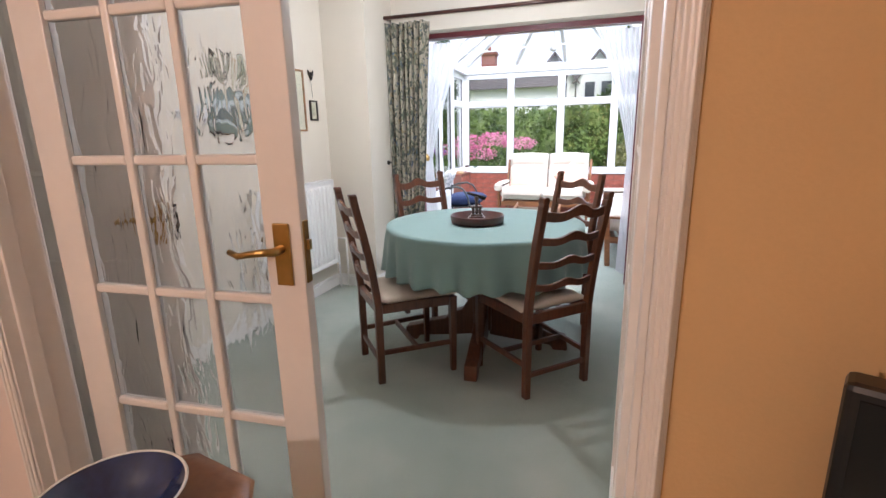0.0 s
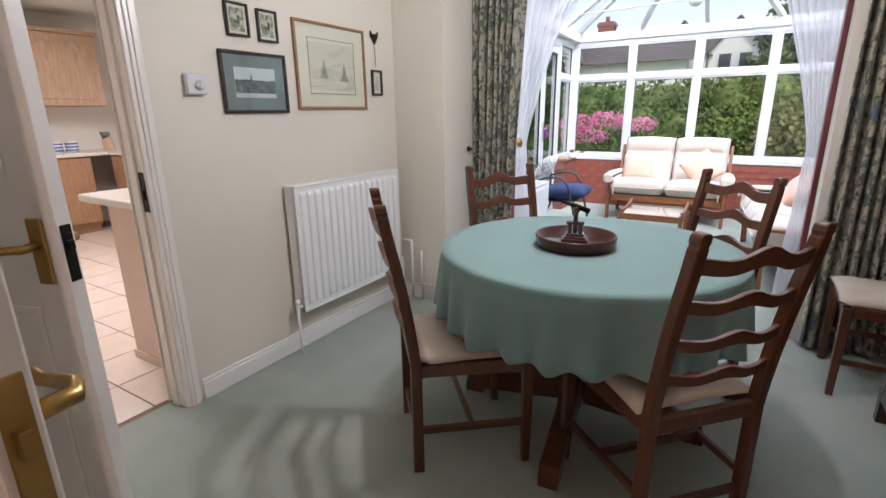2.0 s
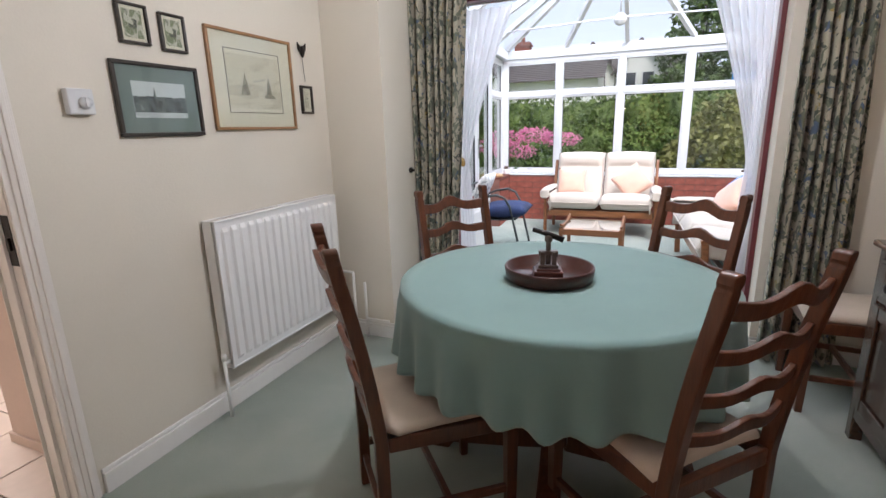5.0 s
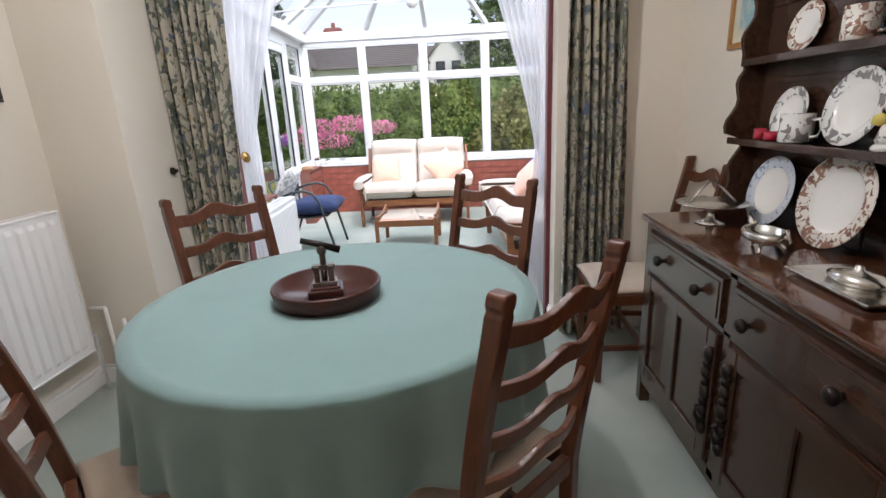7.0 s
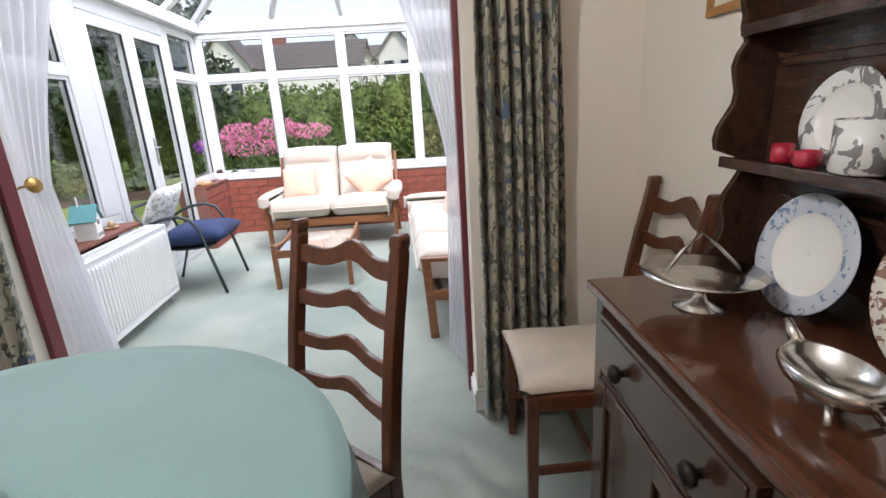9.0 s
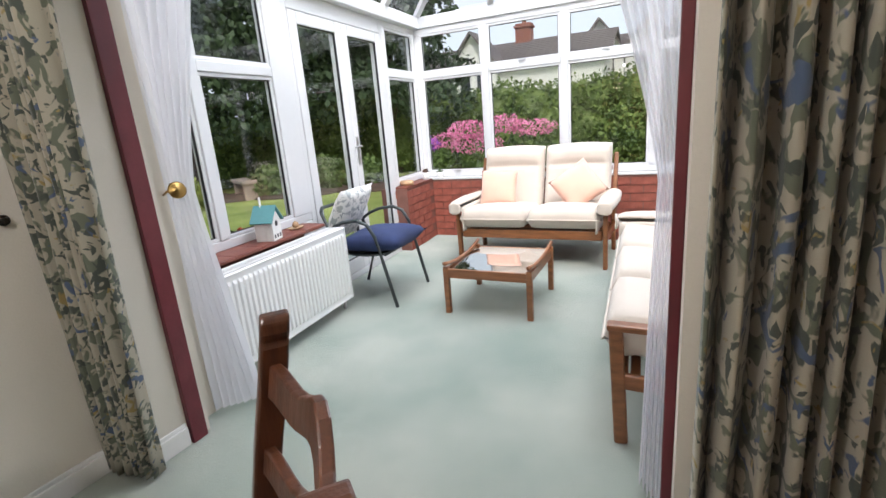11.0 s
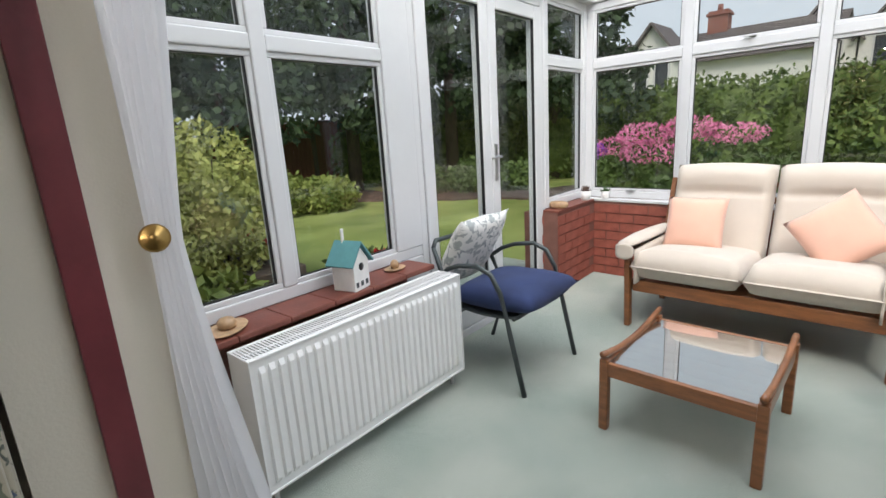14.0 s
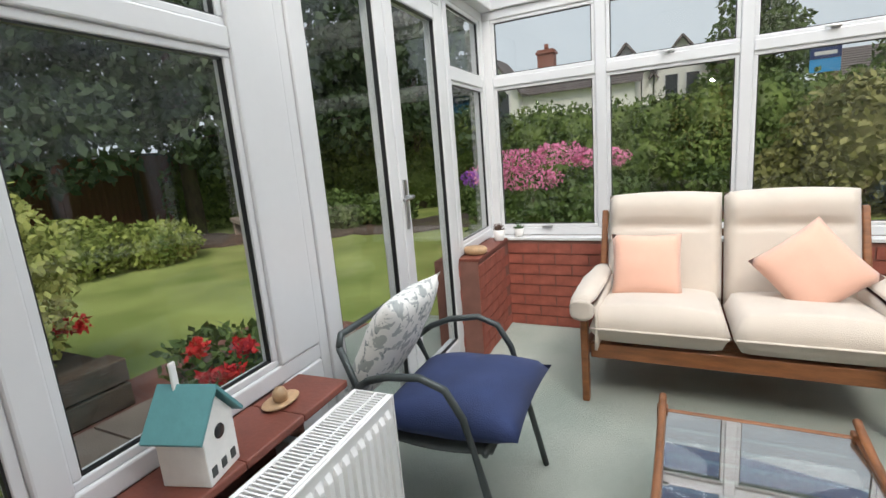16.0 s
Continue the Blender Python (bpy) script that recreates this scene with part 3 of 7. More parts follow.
Build().lathe([(0.001, -0.06), (0.07, -0.05), (0.085, -0.01), (0.085, 0.01)], 20, pose(RX, RY, RZ - 0.04)).ob("boss", UPVC, rf)
tie = Build()
tie.tube([(-1.72, 6.75, E0 - 0.02), (RX, 6.75, E0 + 0.02), (1.15, 6.75, E0 - 0.02)], 0.008)
tie.tube([(RX, 6.75, E0), (RX, 6.75, RZ - 0.05)], 0.008)
tie.ob("tie_rod", UPVC, rf)
Build().lathe([(0.001, -0.045), (0.05, -0.03), (0.06, 0), (0.05, 0.03), (0.001, 0.045)], 16, pose(RX, 6.75, E0, 90)).ob("boss", UPVC, rf)
g = Build()
for quad in ([on("sw", "nw", 0), on("sw", "nw", 0.59), ridge_n, ridge_s], [on("se", "ne", 0), on("se", "ne", 0.59), ridge_n, ridge_s], [on("nw", "ne", 0), on("nw", "ne", 1), ridge_n], [on("nw", "sw", 0), on("nw", "sw", 0.41), ridge_n], [on("ne", "se", 0), on("ne", "se", 0.41), ridge_n]):
    g.add([(p[0], p[1], p[2] + 0.035) for p in quad], [tuple(range(len(quad)))])
o = g.ob("roof_pane", ROOFGLASS, rf)
o.visible_shadow = False

# ---- doors ----
def lever(parent, m, side=1, mat_=None):
    """A brass lever on a back plate; local x towards the latch edge, y out of the door's face."""
    s = side
    b = Build().box(-0.021, 0.021, min(0, 0.008 * s), max(0, 0.008 * s), -0.075, 0.075, m)
    b.ob("back_plate", mat_ or BRASS, parent, bevel=0.003)
    pts = [(0, 0.006 * s, 0.015), (0, 0.045 * s, 0.015), (-0.02, 0.055 * s, 0.016), (-0.06, 0.055 * s, 0.010), (-0.085, 0.054 * s, 0.005), (-0.11, 0.052 * s, 0.014)]
    Build().tube([m @ Vector(p) for p in pts], 0.0105, 10, 0.007).ob("lever", mat_ or BRASS, parent)


def glazed_door(name, m, w, label):
    """A fifteen-pane door; local x from hinge to latch, y is its thickness."""
    root = empty(name, m)
    setting(root, label, "door")
    t, st, top, bot, H = 0.036, 0.098, 0.10, 0.20, 2.0
    cols, rows, bar = 3, 5, 0.024
    b = Build().box(0, st, 0, t, 0.008, H).box(w - st, w, 0, t, 0.008, H).box(st, w - st, 0, t, 0.008, bot).box(st, w - st, 0, t, H - top, H)
    b.ob("frame", DOORWHITE, root, bevel=0.003)
    gw, gh = w - 2 * st, H - top - bot
    g = Build()
    for i in range(1, cols):
        x = st + gw * i / cols
        g.box(x - bar / 2, x + bar / 2, 0.004, t - 0.004, bot, H - top)
    for j in range(1, rows):
        z = bot + gh * j / rows
        for i in range(cols):
            g.box(st + gw * i / cols + (bar / 2 if i else 0), st + gw * (i + 1) / cols - (bar / 2 if i < cols - 1 else 0), 0.004, t - 0.004, z - bar / 2, z + bar / 2)
    g.ob("glazing_bars", DOORWHITE, root, bevel=0.006)
    for i in range(cols):
        for j in range(rows):
            x0, x1 = st + gw * i / cols + (bar / 2 if i else 0), st + gw * (i + 1) / cols - (bar / 2 if i < cols - 1 else 0)
            z0, z1 = bot + gh * j / rows + (bar / 2 if j else 0), bot + gh * (j + 1) / rows - (bar / 2 if j < rows - 1 else 0)
            box("pane", WAVY, x0, x1, t / 2 - 0.002, t / 2 + 0.002, z0, z1, root)
    return root


hinge, latch = Vector((-1.02, 1.218)), Vector((-0.288, 1.285))
dv = latch - hinge
gd = glazed_door("door_2", pose(hinge.x, hinge.y, 0, 0, 0, math.degrees(math.atan2(dv.y, dv.x))), dv.length, "white glazed door with rippled panes and brass lever, ajar")
for s, y in ((-1, 0.0), (1, 0.036)):
    lever(gd, pose(dv.length - 0.05, y, 1.0), s)
Build().box(dv.length - 0.001, dv.length + 0.003, 0.007, 0.029, 0.93, 1.08).box(dv.length, dv.length + 0.012, 0.012, 0.024, 1.01, 1.035).ob("latch_plate", BRASS, gd, bevel=0.001)
gd2 = glazed_door("door_3", pose(0.458, 1.206, 0, 0, 0, 88.5), 0.72, "white glazed door with rippled panes, standing open")

hinge, latch = Vector((-1.79, 1.395)), Vector((-1.075, 1.63))
dv = latch - hinge
kd = empty("door_4", pose(hinge.x, hinge.y, 0, 0, 0, math.degrees(math.atan2(dv.y, dv.x))))
setting(kd, "white painted panelled kitchen door with brass lever, open", "door")
W = dv.length
Build().box(0, W, 0, 0.036, 0.008, 1.985).ob("leaf", DOORWHITE, kd, bevel=0.002)
pn = Build()
for x0, x1 in ((0.10, W / 2 - 0.04), (W / 2 + 0.04, W - 0.10)):
    for z0, z1 in ((0.2, 0.85), (1.15, 1.86)):
        for y0, y1 in ((-0.006, 0.0), (0.036, 0.042)):
            pn.box(x0, x1, y0, y1, z0, z0 + 0.02).box(x0, x1, y0, y1, z1 - 0.02, z1).box(x0, x0 + 0.02, y0, y1, z0 + 0.02, z1 - 0.02).box(x1 - 0.02, x1, y0, y1, z0 + 0.02, z1 - 0.02)
pn.ob("moulding", DOORWHITE, kd, bevel=0.003)
for s, y in ((-1, 0.0), (1, 0.036)):
    lever(kd, pose(W - 0.055, y, 0.985), s)
Build().box(W - 0.001, W + 0.0025, 0.006, 0.030, 0.915, 1.045).box(W, W + 0.011, 0.011, 0.025, 0.99, 1.01).ob("latch_plate", IRON, kd, bevel=0.001)


# ---- dining furniture ----
def rail_shape(w, h, curl, z, lean, m_post):
    """A wavy ladder rail between two posts: local x across, arched along its top and bottom, bowed back."""
    n = 14
    def top(u):
        return h * 0.5 + curl * math.exp(-((u - 0.5) / 0.17) ** 2) + 0.35 * curl * math.cos(u * 2 * math.pi * 2) * 0.5
    def bot(u):
        return -h * 0.5 + 0.75 * curl * math.exp(-((u - 0.5) / 0.2) ** 2) + 0.3 * curl * math.cos(u * 2 * math.pi * 2) * 0.5
    v, f = [], []
    for i in range(n + 1):
        u = i / n
        bow = -0.03 * (1 - (2 * u - 1) ** 2)
        x = (u - 0.5) * w
        for zz, yy in ((bot(u), -0.008), (top(u), -0.008), (top(u), 0.008), (bot(u), 0.008)):
            v.append((x, yy + bow + lean(z + zz), z + zz))
    for i in range(n):
        for k in range(4):
            f.append((i * 4 + k, i * 4 + (k + 1) % 4, i * 4 + 4 + (k + 1) % 4, i * 4 + 4 + k))
    f += [(0, 1, 2, 3), (n * 4 + 3, n * 4 + 2, n * 4 + 1, n * 4)]
    return v, f


def ladder_chair(label):
    """Local y points from the back to the front edge; the origin is between the back posts' feet."""
    c = empty("dining_chair", pose(0, 0, 0), label, "chair", "ladder-back dining chairs")
    lean = lambda z: 0.0 if z < 0.42 else -0.17 * (z - 0.42) ** 1.0 * (0.55 + 0.45 * min(1, (z - 0.42) / 0.5))
    for s in (-1, 1):
        b = Build()
        prof = [0.0, 0.2, 0.42, 0.5, 0.6, 0.7, 0.8, 0.9, 0.955, 0.963, 0.975, 0.990, 0.998]
        v, f = [], []
        for z in prof:
            hw = 0.015 if z < 0.03 else {0.963: 0.013, 0.975: 0.0175, 0.990: 0.0165, 0.998: 0.010}.get(z, 0.0165)
            for dx, dy in ((-1, -1), (1, -1), (1, 1), (-1, 1)):
                v.append((s * 0.185 + dx * hw, lean(z) + dy * 0.019, z))
        for k in range(len(prof) - 1):
            for i in range(4):
                f.append((k * 4 + i, k * 4 + (i + 1) % 4, k * 4 + 4 + (i + 1) % 4, k * 4 + 4 + i))
        f += [(3, 2, 1, 0), tuple(range(len(v) - 4, len(v)))]
        b.add(v, f)
        b.ob("back_post", OAK, c, bevel=0.004)
        b = Build()
        v, f = [], []
        for z, hw in ((0, 0.014), (0.2, 0.017), (0.43, 0.019)):
            for dx, dy in ((-1, -1), (1, -1), (1, 1), (-1, 1)):
                v.append((s * 0.205 + dx * hw, 0.40 + dy * hw, z))
        for k in range(2):
            for i in range(4):
                f.append((k * 4 + i, k * 4 + (i + 1) % 4, k * 4 + 4 + (i + 1) % 4, k * 4 + 4 + i))
        f += [(3, 2, 1, 0), (8, 9, 10, 11)]
        b.add(v, f)
        b.ob("front_leg", OAK, c, bevel=0.003)
        Build().beam((s * 0.185, 0.0, 0.17), (s * 0.205, 0.40, 0.17), 0.018, 0.026).ob("stretcher", OAK, c, bevel=0.003)
    for z, h, curl in ((0.905, 0.045, 0.026), (0.79, 0.038, 0.022), (0.675, 0.036, 0.02), (0.565, 0.034, 0.018)):
        b = Build()
        v, f = rail_shape(0.345, h, curl, z, lean, None)
        b.add(v, f)
        b.ob("rail", OAK, c, bevel=0.003)
    Build().beam((-0.195, 0.2, 0.17), (0.195, 0.2, 0.17), 0.018, 0.026).beam((-0.185, 0, 0.12), (0.185, 0, 0.12), 0.018, 0.026).ob("stretcher", OAK, c, bevel=0.003)
    Build().beam((-0.17, 0.0, 0.41), (0.17, 0.0, 0.41), 0.026, 0.05).beam((-0.19, 0.40, 0.41), (0.19, 0.40, 0.41), 0.026, 0.05).beam((-0.185, 0.02, 0.41), (-0.205, 0.38, 0.41), 0.026, 0.05).beam((0.185, 0.02, 0.41), (0.205, 0.38, 0.41), 0.026, 0.05).ob("seat_frame", OAK, c, bevel=0.004)
    puff("seat", SEATPAD, 0.43, 0.42, 0.05, c, pose(0, 0.225, 0.445), pinch=0.18)
    return c


def facing(x, y, dx, dy):
    return pose(x, y, 0, 0, 0, math.degrees(math.atan2(-dx, dy)))


ch = ladder_chair("oak ladder-back dining chair with oatmeal seat beside the table")
ch.matrix_world = facing(-0.813, 2.554, 0.748, 0.666)
copy_thing(ch, facing(0.179, 2.624, -0.72, 0.693))
copy_thing(ch, facing(-0.848, 3.536, 0.797, -0.603))
copy_thing(ch, facing(0.127, 3.640, -0.66, -0.75))
c5 = copy_thing(ch, facing(1.07, 3.97, -1.0, 0.03))
c5["label"] = "oak ladder-back dining chair standing in the corner by the dresser"

TX, TY = -0.305, 3.06
tb = empty("dining_table", pose(TX, TY, 0), "round oak pedestal dining table under a green cloth", "table")
Build().lathe([(0.50, 0.715), (0.545, 0.72), (0.552, 0.735), (0.545, 0.748), (0.50, 0.75)], 64).ob("top", OAK, tb)
Build().box(-0.055, 0.055, -0.055, 0.055, 0.10, 0.72).box(-0.09, 0.09, -0.09, 0.09, 0.30, 0.36).box(-0.28, 0.28, -0.04, 0.04, 0.67, 0.715).box(-0.04, 0.04, -0.28, 0.28, 0.67, 0.715).ob("column", OAK, tb, bevel=0.008)
for k, a in enumerate((-90, 0, 90, 180)):
    out = [(0.04, 0.07), (0.04, 0.30), (0.09, 0.29), (0.13, 0.22), (0.19, 0.20), (0.24, 0.155), (0.34, 0.13), (0.42, 0.10), (0.49, 0.085), (0.50, 0.03), (0.50, 0.0), (0.42, 0.0), (0.40, 0.03), (0.20, 0.05)]
    Build().prism(out, 0.07, pose(0, 0, 0, 0, 0, a + 6) @ pose(0, 0.035, 0, 90, 0, 0)).ob("foot", OAK, tb, bevel=0.006)


def cloth_fn(u, v):
    a = 2 * math.pi * u
    R = 0.562
    if v < 0.5:
        r = R * (v / 0.5)
        return Vector((r * math.cos(a), r * math.sin(a), 0.7565 + 0.0008 * noise.noise((r * 9, a * 2, 0))))
    k = (v - 0.5) / 0.5
    fold = math.sin(a * 24 + 1.4 * math.sin(a * 3) + 0.8 * math.sin(a * 7)) * 0.018 + 0.008 * math.sin(a * 11 + 2)
    r = R + 0.006 + 0.008 * min(1, k * 5) + k ** 1.2 * (0.018 + fold)
    z = 0.7565 - 0.012 * min(1, k * 8) - k * (0.235 + 0.006 * math.sin(a * 24 + 1.4 * math.sin(a * 3)))
    return Vector((r * math.cos(a), r * math.sin(a), z))


tc = Build().grid(cloth_fn, 240, 34, close=True).ob("tablecloth", CLOTH, None, solid=0.002)
tc.matrix_world = pose(TX, TY, 0, 0, 0, 20)
tagged(tc, "plain sage green round tablecloth hanging in folds", "tablecloth")

tr = empty("tray", pose(-0.338, 3.03, 0.7585), "round dark mahogany tray on the tablecloth", "tray")
Build().lathe([(0.001, 0.0), (0.142, 0.0), (0.150, 0.006), (0.156, 0.046), (0.153, 0.050), (0.147, 0.047), (0.141, 0.011), (0.001, 0.009)], 48).ob("dish", TRAYWOOD, tr)
gm = empty("coffee_grinder", pose(-0.343, 3.035, 0.7685, 0, 0, 15), "small antique metal press on a dark wooden base", "ornament")
Build().box(-0.05, 0.05, -0.042, 0.042, 0, 0.022).box(-0.042, 0.042, -0.035, 0.035, 0.022, 0.03).ob("base", TRAYWOOD, gm, bevel=0.004)
Build().box(-0.028, -0.012, -0.02, 0.02, 0.03, 0.088).box(0.012, 0.028, -0.02, 0.02, 0.03, 0.088).box(-0.034, 0.034, -0.024, 0.024, 0.03, 0.042).lathe([(0.009, 0.03), (0.009, 0.12), (0.014, 0.125), (0.014, 0.14), (0.006, 0.15)], 12).box(-0.033, 0.033, -0.012, 0.012, 0.075, 0.09).ob("frame", BRONZE, gm, bevel=0.002)
Build().tube([(-0.055, 0.0, 0.165), (0.0, 0, 0.148), (0.05, 0.0, 0.128)], 0.008, 10, 0.011).ob("crank", IRON, gm)


def radiator(name, m, length, z0, z1, label, pitch=0.036, depth=0.09, double=True):
    """A panel radiator; local x along, y towards the wall (face at 0)."""
    r = empty(name, m, label, "radiator")
    n = int(round((length - 0.05) / pitch))
    p = (length - 0.05) / n
    out = [(0.0, 0.004), (0.025, 0.004)]
    for i in range(n):
        x = 0.025 + i * p
        out += [(x + p * 0.14, 0.004), (x + p * 0.28, -0.008), (x + p * 0.72, -0.008), (x + p * 0.86, 0.004)]
    out += [(length - 0.025, 0.004), (length, 0.004)]
    v, f = [], []
    zs = [(z0 + 0.010, 0.0), (z0 + 0.035, 0.0), (z0 + 0.055, 1.0), (z1 - 0.055, 1.0), (z1 - 0.035, 0.0), (z1 - 0.010, 0.0)]
    for z, k in zs:
        v += [(x, 0.004 + (y - 0.004) * k, z) for x, y in out]
    w = len(out)
    for j in range(len(zs) - 1):
        f += [(j * w + i, j * w + i + 1, (j + 1) * w + i + 1, (j + 1) * w + i) for i in range(w - 1)]
    Build().add(v, f).ob("panel", RADWHITE, r, solid=0.002)
    Build().box(0, length, 0.006, 0.018, z0, z1).box(0.0, 0.006, -0.004, depth, z0, z1).box(length - 0.006, length, -0.004, depth, z0, z1).box(0.006, length - 0.006, -0.004, 0.004, z0, z0 + 0.01).box(0.006, length - 0.006, -0.004, 0.004, z1 - 0.01, z1).box(0.006, length - 0.006, depth - 0.014, depth, z0, z1).ob("casing", RADWHITE, r, bevel=0.003)
    gr = Build()
    k = 0.012
    while k < length - 0.02:
        gr.box(k, k + 0.005, 0.020, depth - 0.016, z1 - 0.006, z1 - 0.001)
        k += 0.013
    gr.box(0.006, length - 0.006, 0.05, 0.054, z1 - 0.006, z1 + 0.001)
    gr.ob("grille", RADWHITE, r)
    return r


rd = radiator("radiator", pose(WX + 0.085, 2.872, 0, 0, 0, 90), 0.888, 0.232, 0.922, "white ribbed panel radiator under the pictures", 0.052, 0.07)
Build().tube([(-0.03, 0.02, 0.27), (0.0, 0.02, 0.27)], 0.010).tube([(-0.03, 0.02, 0.30), (-0.03, 0.02, 0.14), (-0.03, 0.02, 0.0)], 0.008).lathe([(0.011, 0), (0.013, 0.02), (0.011, 0.03), (0.004, 0.034)], 12, pose(-0.03, 0.02, 0.285)).ob("valve", RADWHITE, rd)
Build().tube([(0.9, 0.02, 0.30), (0.925, 0.02, 0.30), (0.93, 0.02, 0.3), (0.93, 0.02, 0.0)], 0.008).ob("pipe", RADWHITE, rd)
rc = radiator("radiator", LEFT @ pose(0.145, -0.345, 0), 1.09, 0.08, 0.583, "white double panel radiator below the tiled sill", 0.036, 0.135)
for x in (0.05, 1.05):
    Build().tube([(x, 0.05, 0.0), (x, 0.05, 0.12)], 0.01).ob("pipe", RADWHITE, rc)
for x in (0.1, 0.9):
    box("bracket", RADWHITE, x, x + 0.03, 0.125, 0.295, 0.2, 0.5, rc)
pp = Build()
for x in (-1.70, -1.62):
    pp.tube([(x, 3.84, 0.0), (x, 3.84, 0.42 if x < -1.65 else 0.36)], 0.009)
pp.tube([(-1.70, 3.84, 0.42), (-1.78, 3.84, 0.42)], 0.009).tube([(-1.62, 3.84, 0.12), (-1.46, 3.84, 0.12)], 0.009)
tagged(pp.ob("heating_pipes", GLOSSWHITE), "white painted heating pipes at the pier", "pipe")


# ---- dresser ----
def dresser():
    X0, X1, Y0, Y1, H = 0.800, 1.185, 2.37, 3.655, 0.83
    d = empty("welsh_dresser", pose(X1, (Y0 + Y1) / 2, 0), "dark polished oak dresser with plate rack against the wall", "dresser")
    o = Vector((X1, (Y0 + Y1) / 2, 0))
    def B():
        return Build()
    def put(b, name, material, bevel=0.003, parent=d):
        b.v = [tuple(Vector(p) - o) for p in b.v]
        return b.ob(name, material, parent, bevel)
    put(B().box(X0 - 0.022, X1, Y0 - 0.02, Y1 + 0.02, H - 0.024, H), "top", DARKTOP, 0.007)
    b = B().box(X0 + 0.012, X1, Y0 + 0.006, Y1 - 0.006, 0.12, H - 0.026)
    for y in (Y0, Y1 - 0.045):
        b.box(X0, X0 + 0.045, y, y + 0.045, 0, H - 0.026).box(X1 - 0.045, X1, y, y + 0.045, 0, 0.12)
    for y in (3.015,):
        b.box(X0, X0 + 0.02, y - 0.022, y + 0.022, 0.12, H - 0.026)
    b.box(X0, X0 + 0.02, Y0 + 0.045, Y1 - 0.045, 0.10, 0.155).box(X0, X0 + 0.018, Y0 + 0.045, Y1 - 0.045, H - 0.05, H - 0.026).box(X0, X0 + 0.018, Y0 + 0.045, Y1 - 0.045, 0.605, 0.625)
    put(b, "carcass", DARKOAK, 0.004)
    for ya, yb, kn in ((3.040, 3.605, (3.441, 3.152)), (2.42, 2.990, (2.893, 2.58))):
        dr = B().box(X0 - 0.012, X0 + 0.012, ya + 0.004, yb - 0.004, 0.632, 0.772)
        dr.box(X0 - 0.015, X0 - 0.012, ya + 0.018, yb - 0.018, 0.646, 0.758)
        put(dr, "drawer", DARKOAK, 0.006)
        for y in kn:
            put(B().lathe([(0.010, 0), (0.008, 0.008), (0.010, 0.014), (0.019, 0.020), (0.021, 0.028), (0.015, 0.036), (0.003, 0.039)], 14, pose(X0 - 0.012, y, 0.70, 0, -90, 0)), "knob", IRON, 0)
        do = B().box(X0 - 0.002, X0 + 0.012, ya + 0.004, yb - 0.004, 0.16, 0.60)
        for p0, p1 in ((ya + 0.004, ya + 0.055), ((ya + yb) / 2 - 0.022, (ya + yb) / 2 + 0.022), (yb - 0.055, yb - 0.004)):
            do.box(X0 - 0.012, X0 - 0.002, p0, p1, 0.16, 0.60)
        for z0, z1 in ((0.16, 0.215), (0.545, 0.60)):
            do.box(X0 - 0.0115, X0 - 0.002, ya + 0.055, yb - 0.055, z0, z1)
        put(do, "door", DARKOAK, 0.005)
    for y in (3.068, 2.962):
        hd = B()
        for k in range(9):
            z = 0.27 + 0.032 * k
            r = (0.020, 0.012, 0.016, 0.011, 0.022, 0.011, 0.016, 0.012, 0.020)[k]
            hd.lathe([(0.002, -0.012), (r, -0.007), (r * 1.15, 0), (r, 0.007), (0.002, 0.012)], 10, pose(X0 - 0.018, y, z, 0, -90, 0))
        hd.box(X0 - 0.018, X0 - 0.010, y - 0.008, y + 0.008, 0.26, 0.54)
        hd.tube([(X0 - 0.02, y, 0.36), (X0 - 0.036, y, 0.35), (X0 - 0.038, y, 0.32), (X0 - 0.026, y, 0.29)], 0.006)
        put(hd, "hinge_plate", IRON, 0)
    # plate rack
    HB, HT = H, 1.66
    put(B().box(X1 - 0.02, X1 - 0.002, Y0 + 0.03, Y1 - 0.03, HB, HT), "rack_back", DARKOAK, 0.002)
    tg = B()
    for y in (3.10, 2.60):
        tg.box(X1 - 0.026, X1 - 0.02, y - 0.03, y + 0.03, HB, HT)
    for z in (1.02, 1.30, 1.55):
        tg.box(X1 - 0.028, X1 - 0.02, Y0 + 0.05, Y1 - 0.05, z, z + 0.02)
    put(tg, "rack_panel_moulding", DARKOAK, 0.003)
    side = [(0, 0)]
    zz = 0.0
    for k in range(34):
        z = k / 33 * (HT - HB)
        depth = 0.165 - 0.06 * min(1, z / 0.28) if z < 0.28 else (0.165 - 0.05 * (z - 0.28) / 0.27 if z < 0.55 else 0.14 - 0.05 * (z - 0.55) / 0.3)
        side.append((depth - 0.028 + 0.012 * math.sin(z * 42), z))
    side.append((0, HT - HB))
    for y in (Y0 + 0.012, Y1 - 0.03):
        put(B().prism(side, 0.018, Matrix(((-1, 0, 0, X1), (0, 0, 1, y), (0, 1, 0, HB), (0, 0, 0, 1)))), "rack_side", DARKOAK, 0.003)
        put(B().lathe([(0.012, 0), (0.02, 0.01), (0.03, 0.03), (0.026, 0.055), (0.005, 0.065)], 14, pose(X1 - 0.07, y + 0.009, HT - 0.01)), "finial", DARKOAK, 0)
    for z, dp in ((1.115, 0.125), (1.385, 0.105)):
        put(B().box(X1 - dp, X1 - 0.02, Y0 + 0.03, Y1 - 0.03, z - 0.016, z).box(X1 - dp - 0.004, X1 - dp + 0.008, Y0 + 0.03, Y1 - 0.03, z - 0.02, z + 0.004), "shelf", DARKOAK, 0.003)
